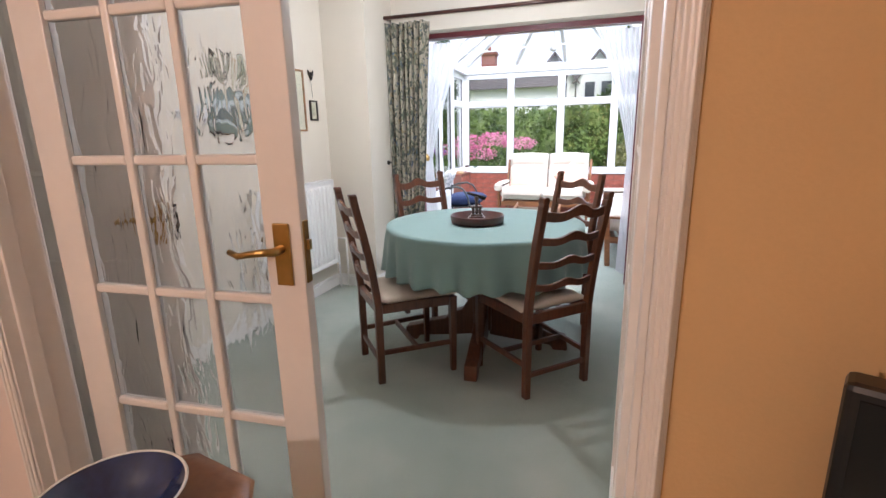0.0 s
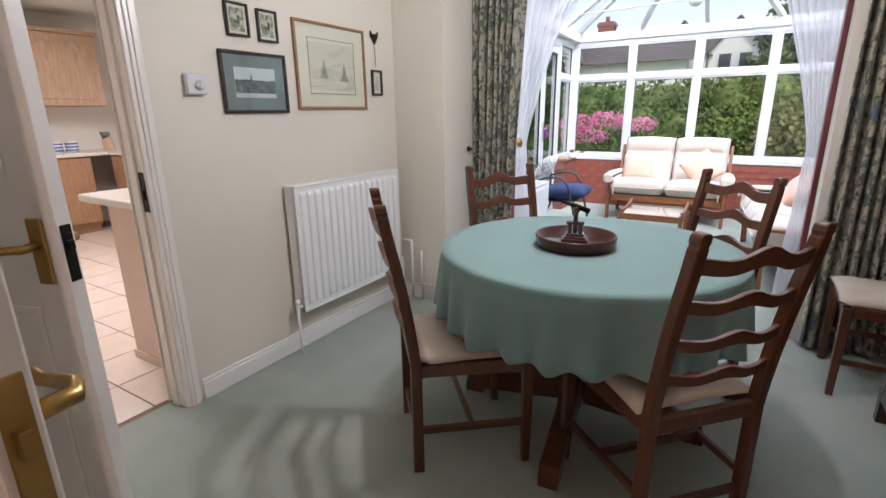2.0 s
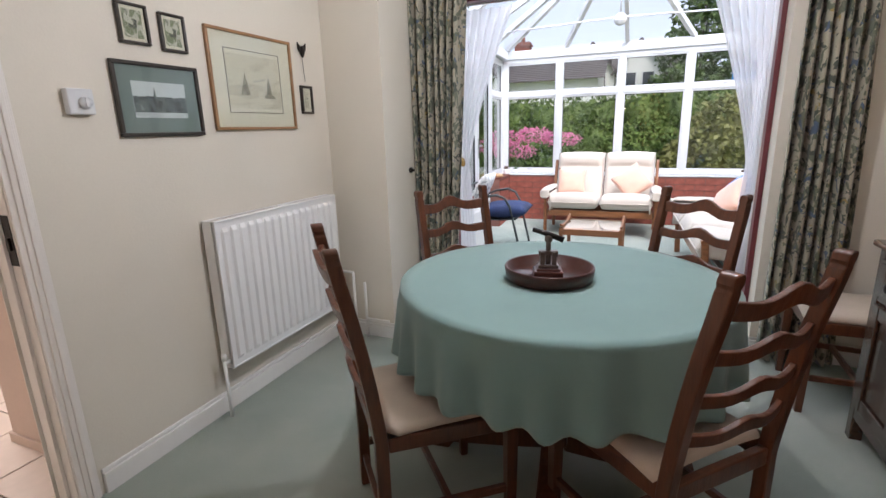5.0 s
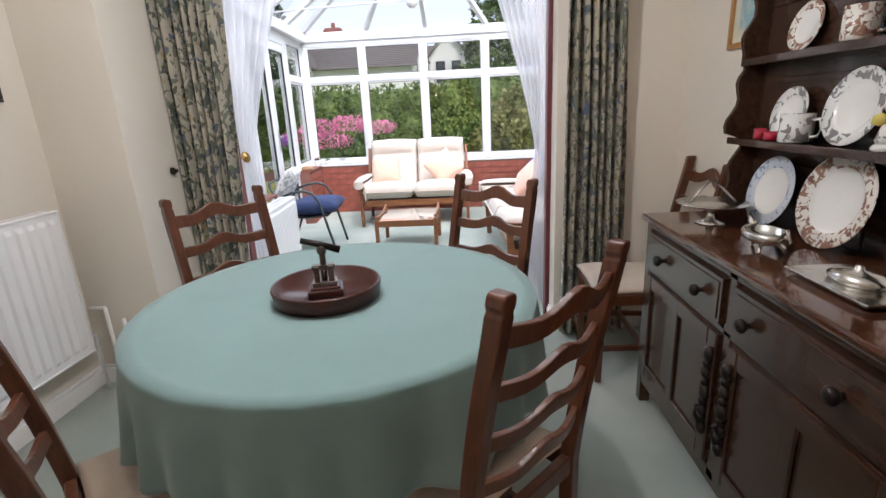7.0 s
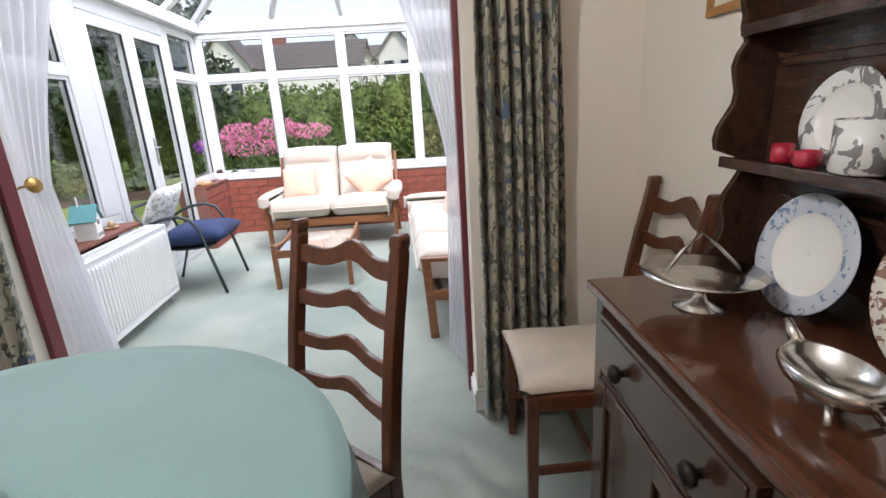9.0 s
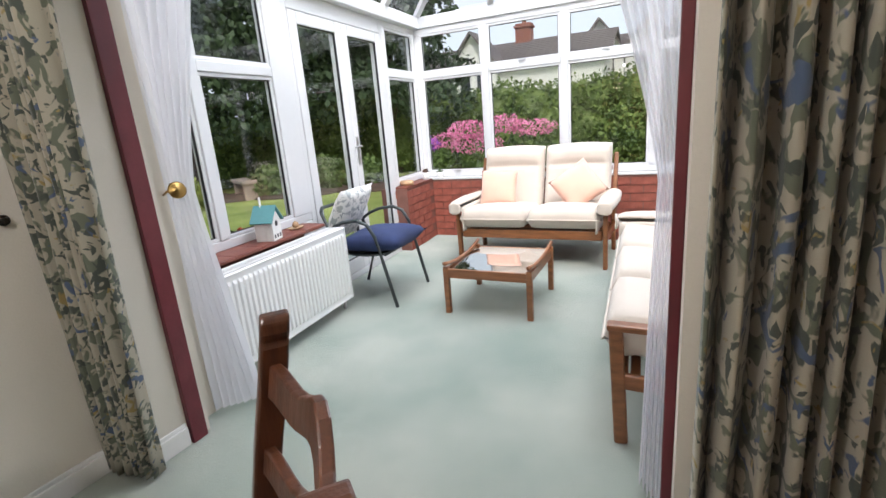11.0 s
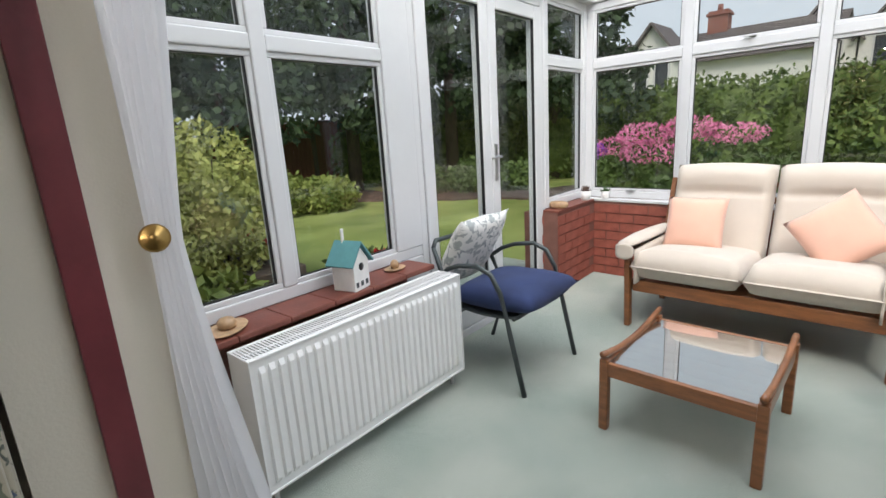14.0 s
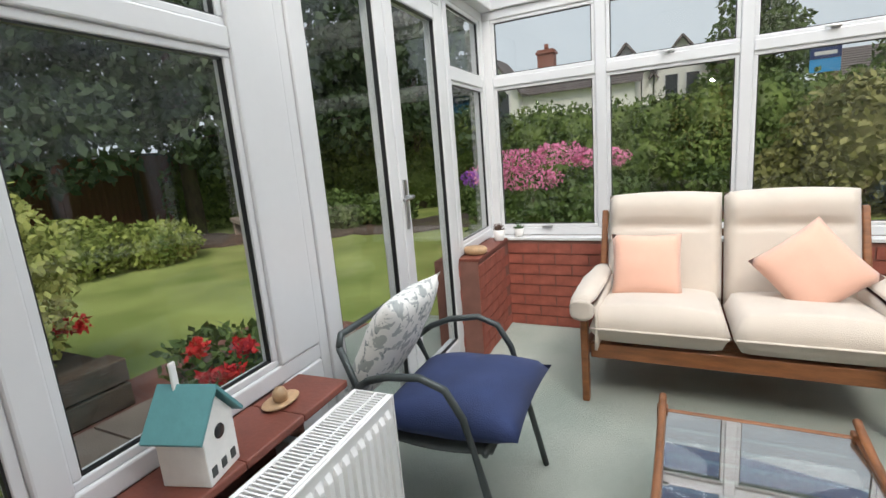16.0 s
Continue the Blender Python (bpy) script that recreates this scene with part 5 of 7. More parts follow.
# ---- conservatory furniture ----
def settee(name, m, seats, sw, label, group="teak-framed settees", pads=(-1, 1)):
    """Teak-framed settee: local x across, y towards its back, the front edge at y = 0."""
    r = empty(name, m, label, "sofa", group)
    W = seats * sw
    fr = Build().beam((-W / 2, 0.06, 0.27), (W / 2, 0.06, 0.27), 0.03, 0.075).beam((-W / 2, 0.60, 0.23), (W / 2, 0.60, 0.23), 0.03, 0.07)
    fr.ob("seat_rail", TEAK, r, bevel=0.006)
    sl = Build()
    for k in range(7):
        y = 0.10 + 0.07 * k
        sl.beam((-W / 2, y, 0.27 - 0.08 * k / 7), (W / 2, y, 0.27 - 0.08 * k / 7), 0.035, 0.012)
    for k in range(6):
        z = 0.36 + 0.09 * k
        sl.beam((-W / 2, 0.62 + 0.28 * (z - 0.25), z), (W / 2, 0.62 + 0.28 * (z - 0.25), z), 0.012, 0.04)
    sl.ob("slats", TEAK, r)
    for s in (-1, 1):
        x = s * (W / 2 + 0.025)
        f = Build().beam((x, 0.055, 0.0), (x, 0.03, 0.47), 0.035, 0.05, (0, 1, 0)).beam((x, 0.66, 0.0), (x, 0.60, 0.30), 0.035, 0.05, (0, 1, 0)).beam((x, 0.60, 0.25), (x, 0.82, 0.84), 0.035, 0.05, (0, 1, 0))
        f.beam((x, 0.0, 0.475), (x, 0.70, 0.45), 0.055, 0.026).beam((x, 0.05, 0.26), (x, 0.62, 0.22), 0.03, 0.06)
        f.ob("side_frame", TEAK, r, bevel=0.008)
        if s not in pads:
            continue
        # padded arm rolled over the rail
        def arm(u, v, s=s):
            a = -0.35 * math.pi + u * 1.75 * math.pi
            y = -0.03 + 0.72 * v
            q = 0.052 + 0.012 * math.sin(math.pi * v) + 0.004 * noise.noise((u * 6, v * 7, s))
            end = 1 - 0.35 * max(0, 1 - v / 0.06) ** 2
            return Vector((x_arm + s * q * 1.15 * math.sin(a) * end, y, 0.515 - 0.02 * v + q * 0.95 * math.cos(a) * end))
        x_arm = x
        A = Build().grid(arm, 20, 16)
        A.grid(lambda u, v, s=s: Vector((x_arm - s * 0.055, -0.02 + 0.68 * u, 0.30 + 0.21 * v)), 6, 4)
        A.grid(lambda u, v, s=s: Vector((x_arm + s * 0.055 * math.sin((2 * u - 1) * math.pi / 2), -0.03 - 0.018 * math.cos((2 * u - 1) * math.pi / 2), 0.50 + 0.05 * (2 * v - 1) * math.cos((2 * u - 1) * 1.2))), 8, 6)
        A.ob("arm_pad", SOFA, r, solid=0.012)
    for k in range(seats):
        cx = (k + 0.5 - seats / 2) * sw
        def seat_c(side):
            def fn(u, v):
                x, y = 2 * u - 1, 2 * v - 1
                e = (1 - abs(x) ** 8) * (1 - abs(y) ** 6)
                h = 0.085 * (max(e, 0) ** 0.28)
                z = h + 0.012 * (1 - x * x) + 0.016 * (1 - y) * (1 - 0.5 * x * x) if side > 0 else -h * 0.8 - (0.012 if y < -0.7 else 0)
                return Vector((cx + x * (sw / 2 - 0.004), 0.33 + y * 0.345, 0.375 - 0.03 * y + (z if e > 0 else 0)))
            return fn
        o = Build().grid(seat_c(1), 18, 18).grid(seat_c(-1), 18, 18).ob("seat_cushion", SOFA, r)
        weld(o)
        Build().tube([(cx + math.copysign(min(abs(q), sw / 2 - 0.012), q), -0.017, 0.405) for q in [(-0.5 + i / 10) * sw for i in range(11)]], 0.006, 6).ob("piping", SOFA, r)
        def back_c(side):
            def fn(u, v):
                x, y = 2 * u - 1, 2 * v - 1
                e = max(0, (1 - abs(x) ** 8) * (1 - abs(y) ** 7))
                h = 0.075 * e ** 0.26
                if side > 0:
                    h *= 1 + 0.35 * math.exp(-((v - 0.86) / 0.12) ** 2) - 0.42 * math.exp(-((v - 0.68) / 0.025) ** 2) * (1 if abs(x) < 0.72 else 0.3)
                    h -= 0.028 * e * sum(math.exp(-((x - bx) / 0.09) ** 2 - ((v - 0.36) / 0.05) ** 2) for bx in (0.0,))
                L = 0.615 * v
                n_ = -h if side > 0 else h * 0.6
                rise = 0.016 * (1 - x * x) * v
                return Vector((cx + x * (sw / 2 - 0.004), 0.60 + 0.30 * L + n_ * 0.95, 0.36 + 0.93 * L + rise + n_ * -0.28))
            return fn
        o = Build().grid(back_c(1), 20, 30).grid(back_c(-1), 20, 30).ob("back_cushion", SOFA, r)
        weld(o)
    return r


def weld(o):
    bm = bmesh.new()
    bm.from_mesh(o.data)
    bmesh.ops.remove_doubles(bm, verts=bm.verts, dist=0.0008)
    bmesh.ops.recalc_face_normals(bm, faces=bm.faces)
    bm.to_mesh(o.data)
    bm.free()


S1 = pose(-0.515, 7.12, 0, 0, 0, 0)
settee("settee", S1, 2, 0.585, "two-seat teak settee with cream cushions under the window")
S2 = pose(0.30, 5.87, 0, 0, 0, -87)
settee("settee", S2, 3, 0.52, "three-seat teak settee with cream cushions along the wall", pads=(-1,))


def scatter(name, material, m, w, label):
    r = empty(name, m, label, "cushion", "scatter cushions")
    puff("cover", material, w, w, 0.13, r, None, pinch=0.5)
    return r


scatter("cushion", PEACH, S1 @ pose(-0.36, 0.42, 0.605, 66, 0, 4), 0.34, "peach scatter cushion on the settee")
scatter("cushion", PEACH, S1 @ pose(0.34, 0.42, 0.61, 64, 0, 0) @ pose(0, 0, 0, 0, 0, 38), 0.36, "peach scatter cushion propped askew on the settee")
scatter("cushion", SKYBLUE, S2 @ pose(-0.58, 0.46, 0.63, 64, 0, 12) @ pose(0, 0, 0, 0, 0, 42), 0.34, "blue scatter cushion on the long settee")
scatter("cushion", PEACH, S2 @ pose(-0.38, 0.37, 0.60, 60, 0, 10) @ pose(0, 0, 0, 0, 0, 40), 0.38, "peach scatter cushion on the long settee")

ct = empty("coffee_table", pose(-0.49, 6.36, 0, 0, 0, 0), "low teak coffee table with a glass top and raised rims", "coffee table")
for x in (-0.275, 0.275):
    for y in (-0.285, 0.285):
        Build().beam((x, y, 0), (x, y, 0.32), 0.036, 0.036, (0, 1, 0)).ob("leg", TEAK, ct, bevel=0.005)
Build().beam((-0.26, -0.285, 0.275), (0.26, -0.285, 0.275), 0.022, 0.06).beam((-0.26, 0.285, 0.275), (0.26, 0.285, 0.275), 0.022, 0.06).beam((-0.275, -0.27, 0.275), (-0.275, 0.27, 0.275), 0.022, 0.06).beam((0.275, -0.27, 0.275), (0.275, 0.27, 0.275), 0.022, 0.06).ob("apron", TEAK, ct, bevel=0.004)
for x in (-0.275, 0.275):
    Build().tube([(x, -0.31, 0.345), (x, -0.27, 0.336), (x, -0.14, 0.316), (x, 0, 0.310), (x, 0.14, 0.316), (x, 0.27, 0.336), (x, 0.31, 0.345)], 0.013, 8).ob("rim", TEAK, ct)
sl = Build()
for k in range(7):
    y = -0.23 + 0.077 * k
    sl.box(-0.262, 0.262, y - 0.024, y + 0.024, 0.283, 0.293)
sl.ob("slats", TEAK, ct, bevel=0.002)
TG = glass_mat("table_glass", gloss=12.0, tint=(0.92, 0.95, 0.94))
Build().box(-0.262, 0.262, -0.272, 0.272, 0.297, 0.303).ob("glass_top", TG, ct)

AC = pose(-1.445, 6.328, 0, 0, 0, -87)   # local y towards the chair's front, x to its side
ac = empty("garden_chair", AC, "dark metal-framed garden armchair with cushions", "chair")
for s in (-1, 1):
    x = s * 0.27
    Build().tube([(x, 0.27, 0.0), (x, 0.20, 0.30), (x, 0.15, 0.50), (x, 0.10, 0.585), (x * 1.0, 0.02, 0.615), (x * 0.97, -0.10, 0.60), (x * 0.92, -0.18, 0.57), (x * 0.85, -0.235, 0.53)], 0.0125, 10).ob("arm", GUNMETAL, ac)
    Build().tube([(x * 0.93, -0.27, 0.0), (x * 0.90, -0.18, 0.25), (x * 0.86, -0.17, 0.36), (x * 0.84, -0.23, 0.5), (x * 0.80, -0.30, 0.66)], 0.0125, 10).ob("back_leg", GUNMETAL, ac)
Build().tube([(-0.216, -0.30, 0.66), (-0.18, -0.315, 0.69), (0.18, -0.315, 0.69), (0.216, -0.30, 0.66)], 0.0125, 10).ob("top_bar", GUNMETAL, ac)
for y, z in ((0.2, 0.37), (-0.17, 0.36)):
    Build().tube([(-0.24, y, z), (0.24, y, z)], 0.011).ob("cross_bar", GUNMETAL, ac)
Build().grid(lambda u, v: Vector(((u - 0.5) * 0.46, -0.18 + 0.40 * v, 0.375 - 0.02 * math.sin(math.pi * v))), 6, 6).ob("seat_sling", GUNMETAL, ac, solid=0.006)
puff("seat_cushion", NAVY, 0.52, 0.50, 0.16, ac, pose(0, 0.06, 0.435, 2, 0, 0), pinch=0.42)
puff("back_cushion", FLORAL, 0.44, 0.45, 0.13, ac, pose(0, -0.215, 0.62, 60, 0, 0), pinch=0.45)

# ---- small things in the conservatory ----
bh = empty("bird_house", LEFT @ pose(0.765, -0.12, 0.6125, 0, 0, 14) @ Matrix.Diagonal((1.2, 1.15, 1.2, 1)), "white wooden bird house with a teal roof on the sill", "bird house")
BW = mat("white_chalk_paint", (0.74, 0.73, 0.70), 0.7, vary=0.06, scale=20, bump=0.1)
TEAL = mat("teal_paint", (0.10, 0.27, 0.28), 0.6, vary=0.1, scale=20, bump=0.1)
Build().prism([(-0.045, 0), (0.045, 0), (0.045, 0.105), (0, 0.16), (-0.045, 0.105)], 0.10, pose(0, 0.05, 0, 90, 0, 0)).ob("body", BW, bh, bevel=0.002)
for s in (-1, 1):
    Build().prism([(0, 0.168), (s * 0.062, 0.092), (s * 0.066, 0.098), (0, 0.178)], 0.124, pose(0, 0.062, 0, 90, 0, 0)).ob("roof", TEAL, bh, bevel=0.001)
Build().lathe([(0.014, -0.002), (0.014, 0.001), (0.001, 0.001)], 16, pose(0, -0.0505, 0.085, 90, 0, 0)).ob("entrance", BLACK, bh)
Build().box(-0.008, 0.008, 0.02, 0.026, 0.15, 0.22).ob("hanger", BW, bh, bevel=0.003)
wn_ = Build()
for x in (-0.03, -0.002, 0.026):
    wn_.box(x - 0.007, x + 0.007, -0.0515, -0.05, 0.014, 0.032)
wn_.ob("painted_window", GUNMETAL, bh)
SHELL = mat("tan_shell", (0.42, 0.27, 0.15), 0.45, vary=0.3, scale=25, bump=0.2)
for k, (v, o, s) in enumerate(((1.06, -0.085, 0.022), (0.21, -0.10, 0.034))):
    sh = empty("snail_ornament", LEFT @ pose(v, o, 0.6125, 0, 0, 40 * k), "small tan shell ornament on the tiled sill", "ornament")
    Build().lathe([(0.001, 0), (s * 1.5, 0.001), (s * 1.9, 0.010), (s * 1.8, 0.012), (0.001, 0.006)], 18, None, 1.5).ob("dish", SHELL, sh)
    Build().lathe([(0.002, 0.006), (s * 0.9, 0.012), (s, 0.03), (s * 0.7, 0.045), (0.002, 0.052)], 14).ob("shell", SHELL, sh)
SUCC = mat("dark_succulent", (0.09, 0.05, 0.035), 0.7, vary=0.5, scale=40, bump=0.4)
POTW = mat("white_glazed_pot", (0.72, 0.70, 0.68), 0.3, vary=0.04, scale=10, bump=0.02)
GREENS = mat("green_succulent", (0.06, 0.11, 0.04), 0.6, vary=0.5, scale=40, bump=0.3)


def pot_plant(x, y, z, r, h, leafm, label):
    p = empty("pot_plant", pose(x, y, z), label, "pot plant")
    Build().lathe([(r * 0.75, 0), (r * 0.8, 0.003), (r, h), (r * 0.92, h), (r * 0.9, h - 0.01), (0.001, h - 0.012)], 20).ob("pot", POTW, p)
    b = Build()
    rnd = random.Random(int(x * 1000) % 97)
    for k in range(46):
        a, e = rnd.uniform(0, 6.28), rnd.uniform(0.1, 1.45)
        L = r * rnd.uniform(0.9, 1.35)
        d = Vector((math.cos(a) * math.cos(e), math.sin(a) * math.cos(e), math.sin(e)))
        b.tube([Vector((0, 0, h - 0.01)), Vector((0, 0, h - 0.01)) + d * L * 0.6, Vector((0, 0, h - 0.005)) + d * L], r * 0.12, 4, r * 0.03)
    b.ob("leaves", leafm, p)


pot_plant(-1.84, 8.00, 0.640, 0.042, 0.075, SUCC, "dark cactus in a small white pot on the sill")
pot_plant(-1.74, 8.145, 0.640, 0.036, 0.06, GREENS, "green succulent in a small white pot on the sill")
pot_plant(1.04, 8.08, 0.640, 0.035, 0.05, SUCC, "small brown plant in a white pot on the sill")
bk = Build().lathe([(0.045, 0), (0.055, 0.008), (0.058, 0.03), (0.05, 0.045), (0.02, 0.05), (0.001, 0.05)], 18, pose(-1.845, 7.58, 0.640), 1.3)
tagged(bk.ob("wicker_basket", SHELL), "small round tan wicker basket on the brick pier", "basket")

# ---- lounge corner ----
lt = empty("side_table", pose(-0.36, 0.82, -0.03, 0, 0, 12), "small dark wooden side table by the door", "side table")
Build().lathe([(0.20, 0.635), (0.215, 0.64), (0.218, 0.65), (0.21, 0.66), (0.18, 0.661)], 8).ob("top", TEAK, lt)
Build().lathe([(0.03, 0.06), (0.022, 0.2), (0.035, 0.4), (0.02, 0.55), (0.06, 0.635)], 16).ob("stem", TEAK, lt)
for a in (0, 120, 240):
    Build().tube([pose(0, 0, 0, 0, 0, a) @ Vector(p) for p in ((0.02, 0, 0.12), (0.10, 0, 0.08), (0.19, 0, 0.045))], 0.018, 8, 0.012).ob("foot", TEAK, lt)
BOWL = mat("dark_blue_glaze", (0.014, 0.024, 0.075), 0.12, vary=0.4, scale=14, bump=0.06, coat=0.6)
bo = empty("bowl", pose(-0.37, 0.82, 0.632) @ Matrix.Diagonal((0.84, 0.84, 0.9, 1)), "dark blue glazed bowl on the side table", "bowl")
Build().lathe([(0.05, 0), (0.055, 0.004), (0.10, 0.03), (0.135, 0.075), (0.138, 0.078), (0.132, 0.077), (0.098, 0.036), (0.05, 0.012), (0.001, 0.01)], 40).ob("body", BOWL, bo)
Build().lathe([(0.136, 0.0765), (0.1395, 0.079), (0.136, 0.0815), (0.1325, 0.079)], 40, None, 1.0, False).ob("rim", CHINA, bo)
tv = empty("television", pose(0.905, 0.83, 0, 0, 0, -24), "black flat television on a low black stand", "television")
Build().box(-0.30, 0.30, -0.02, 0.025, 0.63, 1.01).ob("case", BLACK, tv, bevel=0.008)
Build().box(-0.285, 0.285, -0.024, -0.020, 0.645, 0.995).ob("screen", mat("dark_screen", (0.006, 0.006, 0.007), 0.12, vary=0.1, bump=0), tv)
Build().box(-0.03, 0.03, -0.01, 0.015, 0.52, 0.63).box(-0.32, 0.32, -0.17, 0.10, 0.0, 0.52).ob("stand", BLACK, tv, bevel=0.006)
fl = empty("floor_lamp", pose(-0.75, -0.9, 0), "brass floor lamp with a fabric shade", "floor lamp")
Build().lathe([(0.14, 0), (0.14, 0.015), (0.02, 0.03), (0.012, 0.05), (0.012, 1.55)], 20).ob("stand", BRASS, fl)

# ---- the kitchen ----
KW = mat("kitchen_white_paint", (0.76, 0.72, 0.66), 0.7, vary=0.03, scale=2, bump=0.06)
LIMED = mat("limed_oak_units", (0.50, 0.35, 0.24), 0.45, vary=0.2, scale=9, bump=0.08, fine=50, stretch=(6, 6, 0.8))
MIDU = mat("mid_oak_units", (0.36, 0.21, 0.12), 0.45, vary=0.22, scale=9, bump=0.08, fine=50, stretch=(6, 6, 0.8))
WORKTOP = mat("pale_worktop", (0.66, 0.62, 0.57), 0.3, vary=0.06, scale=60, bump=0.02)
TILE = mat("pale_pink_floor_tile", (0.62, 0.52, 0.45), 0.35, vary=0.08, scale=7, bump=0.05, fine=30)
GROUT = mat("grey_brown_grout", (0.20, 0.15, 0.12), 0.9, vary=0.2, scale=20)
PANEL = mat("pinkish_end_panel", (0.62, 0.48, 0.40), 0.45, vary=0.06, scale=6, bump=0.04)
setting(box("kitchen_floor", GROUT, -6.72, -1.93, 0.6, 4.7, -0.10, 0.001), "pale square floor tiles with dark grout", "floor")
KWN = 4.6
setting(Build().box(-6.72, -6.6, 0.6, KWN, 0, 2.4).box(-6.72, -1.94, 0.5, 0.6, 0, 2.4).box(-6.72, -5.55, KWN, KWN + 0.12, 0, 2.4).box(-4.2, -1.94, KWN, KWN + 0.12, 0, 2.4).box(-5.55, -4.2, KWN, KWN + 0.12, 0, 1.05).box(-5.55, -4.2, KWN, KWN + 0.12, 2.0, 2.4).ob("wall_kitchen", KW), "off-white kitchen walls with a window", "wall")
setting(box("wall_kitchen_east", KW, -1.944, -1.94, 2.20, KWN, 0, 2.4), "off-white kitchen wall", "wall")
setting(box("kitchen_ceiling", CEIL, -6.72, -1.94, 0.5, 4.72, 2.4, 2.5), "white kitchen ceiling", "ceiling")
window("window_5", pose(-5.55, KWN + 0.02, 0), 1.35, [(0.03, 0.06), (0.68, 0.06), (1.32, 0.06)], 1.05, 2.0, [], "white framed kitchen window over the sink")
spot = Build().lathe([(0.05, 2.392), (0.05, 2.40), (0.035, 2.396)], 18, pose(-5.3, 3.0, 0))
tagged(spot.ob("ceiling_downlight", STEEL), "small round recessed ceiling light", "light")


def base_units(m, widths, drawers, material, label):
    """A run of base cabinets: local x along, y to the back, the doors at y = 0."""
    x = 0.0
    for k, w in enumerate(widths):
        u = empty("kitchen_cabinet", m @ pose(x, 0, 0), label, "cabinet", "kitchen base cabinets")
        Build().box(0.0, w - 0.002, 0.02, 0.58, 0.10, 0.86).box(0.0, w - 0.002, 0.07, 0.55, 0, 0.10).ob("body", material, u)
        z0 = 0.13
        spans = [(0.13, 0.30), (0.31, 0.48), (0.49, 0.66), (0.67, 0.85)] if k in drawers else [(0.13, 0.85)]
        for a, c in spans:
            d = Build().box(0.006, w - 0.008, 0.0, 0.02, a, c)
            if c - a > 0.3:
                d.box(0.006, 0.06, -0.008, 0, a, c).box(w - 0.062, w - 0.008, -0.008, 0, a, c).box(0.06, w - 0.062, -0.008, 0, a, a + 0.06).box(0.06, w - 0.062, -0.008, 0, c - 0.07, c)
            d.ob("door" if c - a > 0.3 else "drawer", material, u, bevel=0.004)
            Build().tube([(w / 2 - 0.04, -0.006, c - 0.04), (w / 2 - 0.03, -0.025, c - 0.045), (w / 2 + 0.03, -0.025, c - 0.045), (w / 2 + 0.04, -0.006, c - 0.04)], 0.005).ob("handle", BRASS, u)
        x += w
    return x


base_units(pose(-6.0, 2.2, 0, 0, 0, 90), (0.4, 0.6, 0.6), (1,), MIDU, "mid oak kitchen base cabinet under the worktop")
base_units(pose(-5.98, 4.0, 0), (0.6, 0.6, 0.6, 0.6), (), MIDU, "mid oak kitchen base cabinet under the worktop")
wt = Build().box(-6.60, -5.97, 2.2, 4.6, 0.862, 0.90).box(-5.97, -3.58, 3.97, 4.6, 0.862, 0.90)
tagged(wt.ob("worktop", WORKTOP, bevel=0.006), "pale laminate kitchen worktop", "worktop")


def wall_unit(m, w, h, d, material, label):
    u = empty("wall_cabinet", m, label, "cabinet", "kitchen wall cabinets")
    Build().box(0, w, 0.02, d, 0, h).ob("body", material, u)
    Build().box(0.004, w - 0.004, 0, 0.02, 0.004, h - 0.004).ob("door", material, u, bevel=0.004)
    arch = [(0.07, 0.07), (w - 0.07, 0.07), (w - 0.07, h - 0.16)] + [(w / 2 + (w / 2 - 0.07) * math.cos(a) * 0.98, h - 0.16 + 0.085 * math.sin(a)) for a in [math.pi * k / 10 for k in range(1, 10)]] + [(0.07, h - 0.16)]
    Build().prism(arch, 0.014, Matrix(((1, 0, 0, 0), (0, 0, -1, 0), (0, 1, 0, 0), (0, 0, 0, 1)))).ob("raised_panel", material, u, bevel=0.006)
    Build().lathe([(0.006, 0), (0.014, 0.012), (0.003, 0.02)], 10, pose(0.03, 0, 0.06, 90, 0, 0)).ob("knob", BRASS, u)
    Build().box(-0.02, w + 0.02, -0.03, d, h, h + 0.04).ob("cornice", material, u, bevel=0.008)


wall_unit(pose(-6.15, 3.46, 1.40, 0, 0, 90), 0.68, 0.74, 0.44, LIMED, "limed oak wall cabinet with an arched door")
wall_unit(pose(-6.15, 2.74, 1.40, 0, 0, 90), 0.68, 0.74, 0.44, LIMED, "limed oak wall cabinet with an arched door")
pu = empty("peninsula_unit", pose(-2.23, 2.36, 0), "kitchen unit with a pinkish end panel and pale worktop", "cabinet")
Build().box(-0.29, 0.286, 0.0, 2.2, 0.0, 0.86).ob("body", PANEL, pu, bevel=0.003)
Build().box(-0.44, 0.286, -0.06, 2.2, 0.862, 0.90).ob("worktop", WORKTOP, pu, bevel=0.008)
Build().box(-0.296, 0.286, -0.012, 0.0, 0.0, 0.05).ob("plinth", PANEL, pu, bevel=0.003)
wu = empty("wall_cabinet", pose(-2.1, 2.40, 1.34), "oak wall cabinet above the peninsula", "cabinet", "kitchen wall cabinets")
Build().box(-0.16, 0.156, 0, 1.2, 0, 0.8).ob("body", MIDU, wu, bevel=0.003)
BLUEJ = mat("blue_glazed_stripe", (0.10, 0.20, 0.46), 0.2, vary=0.1, scale=20, bump=0.0)
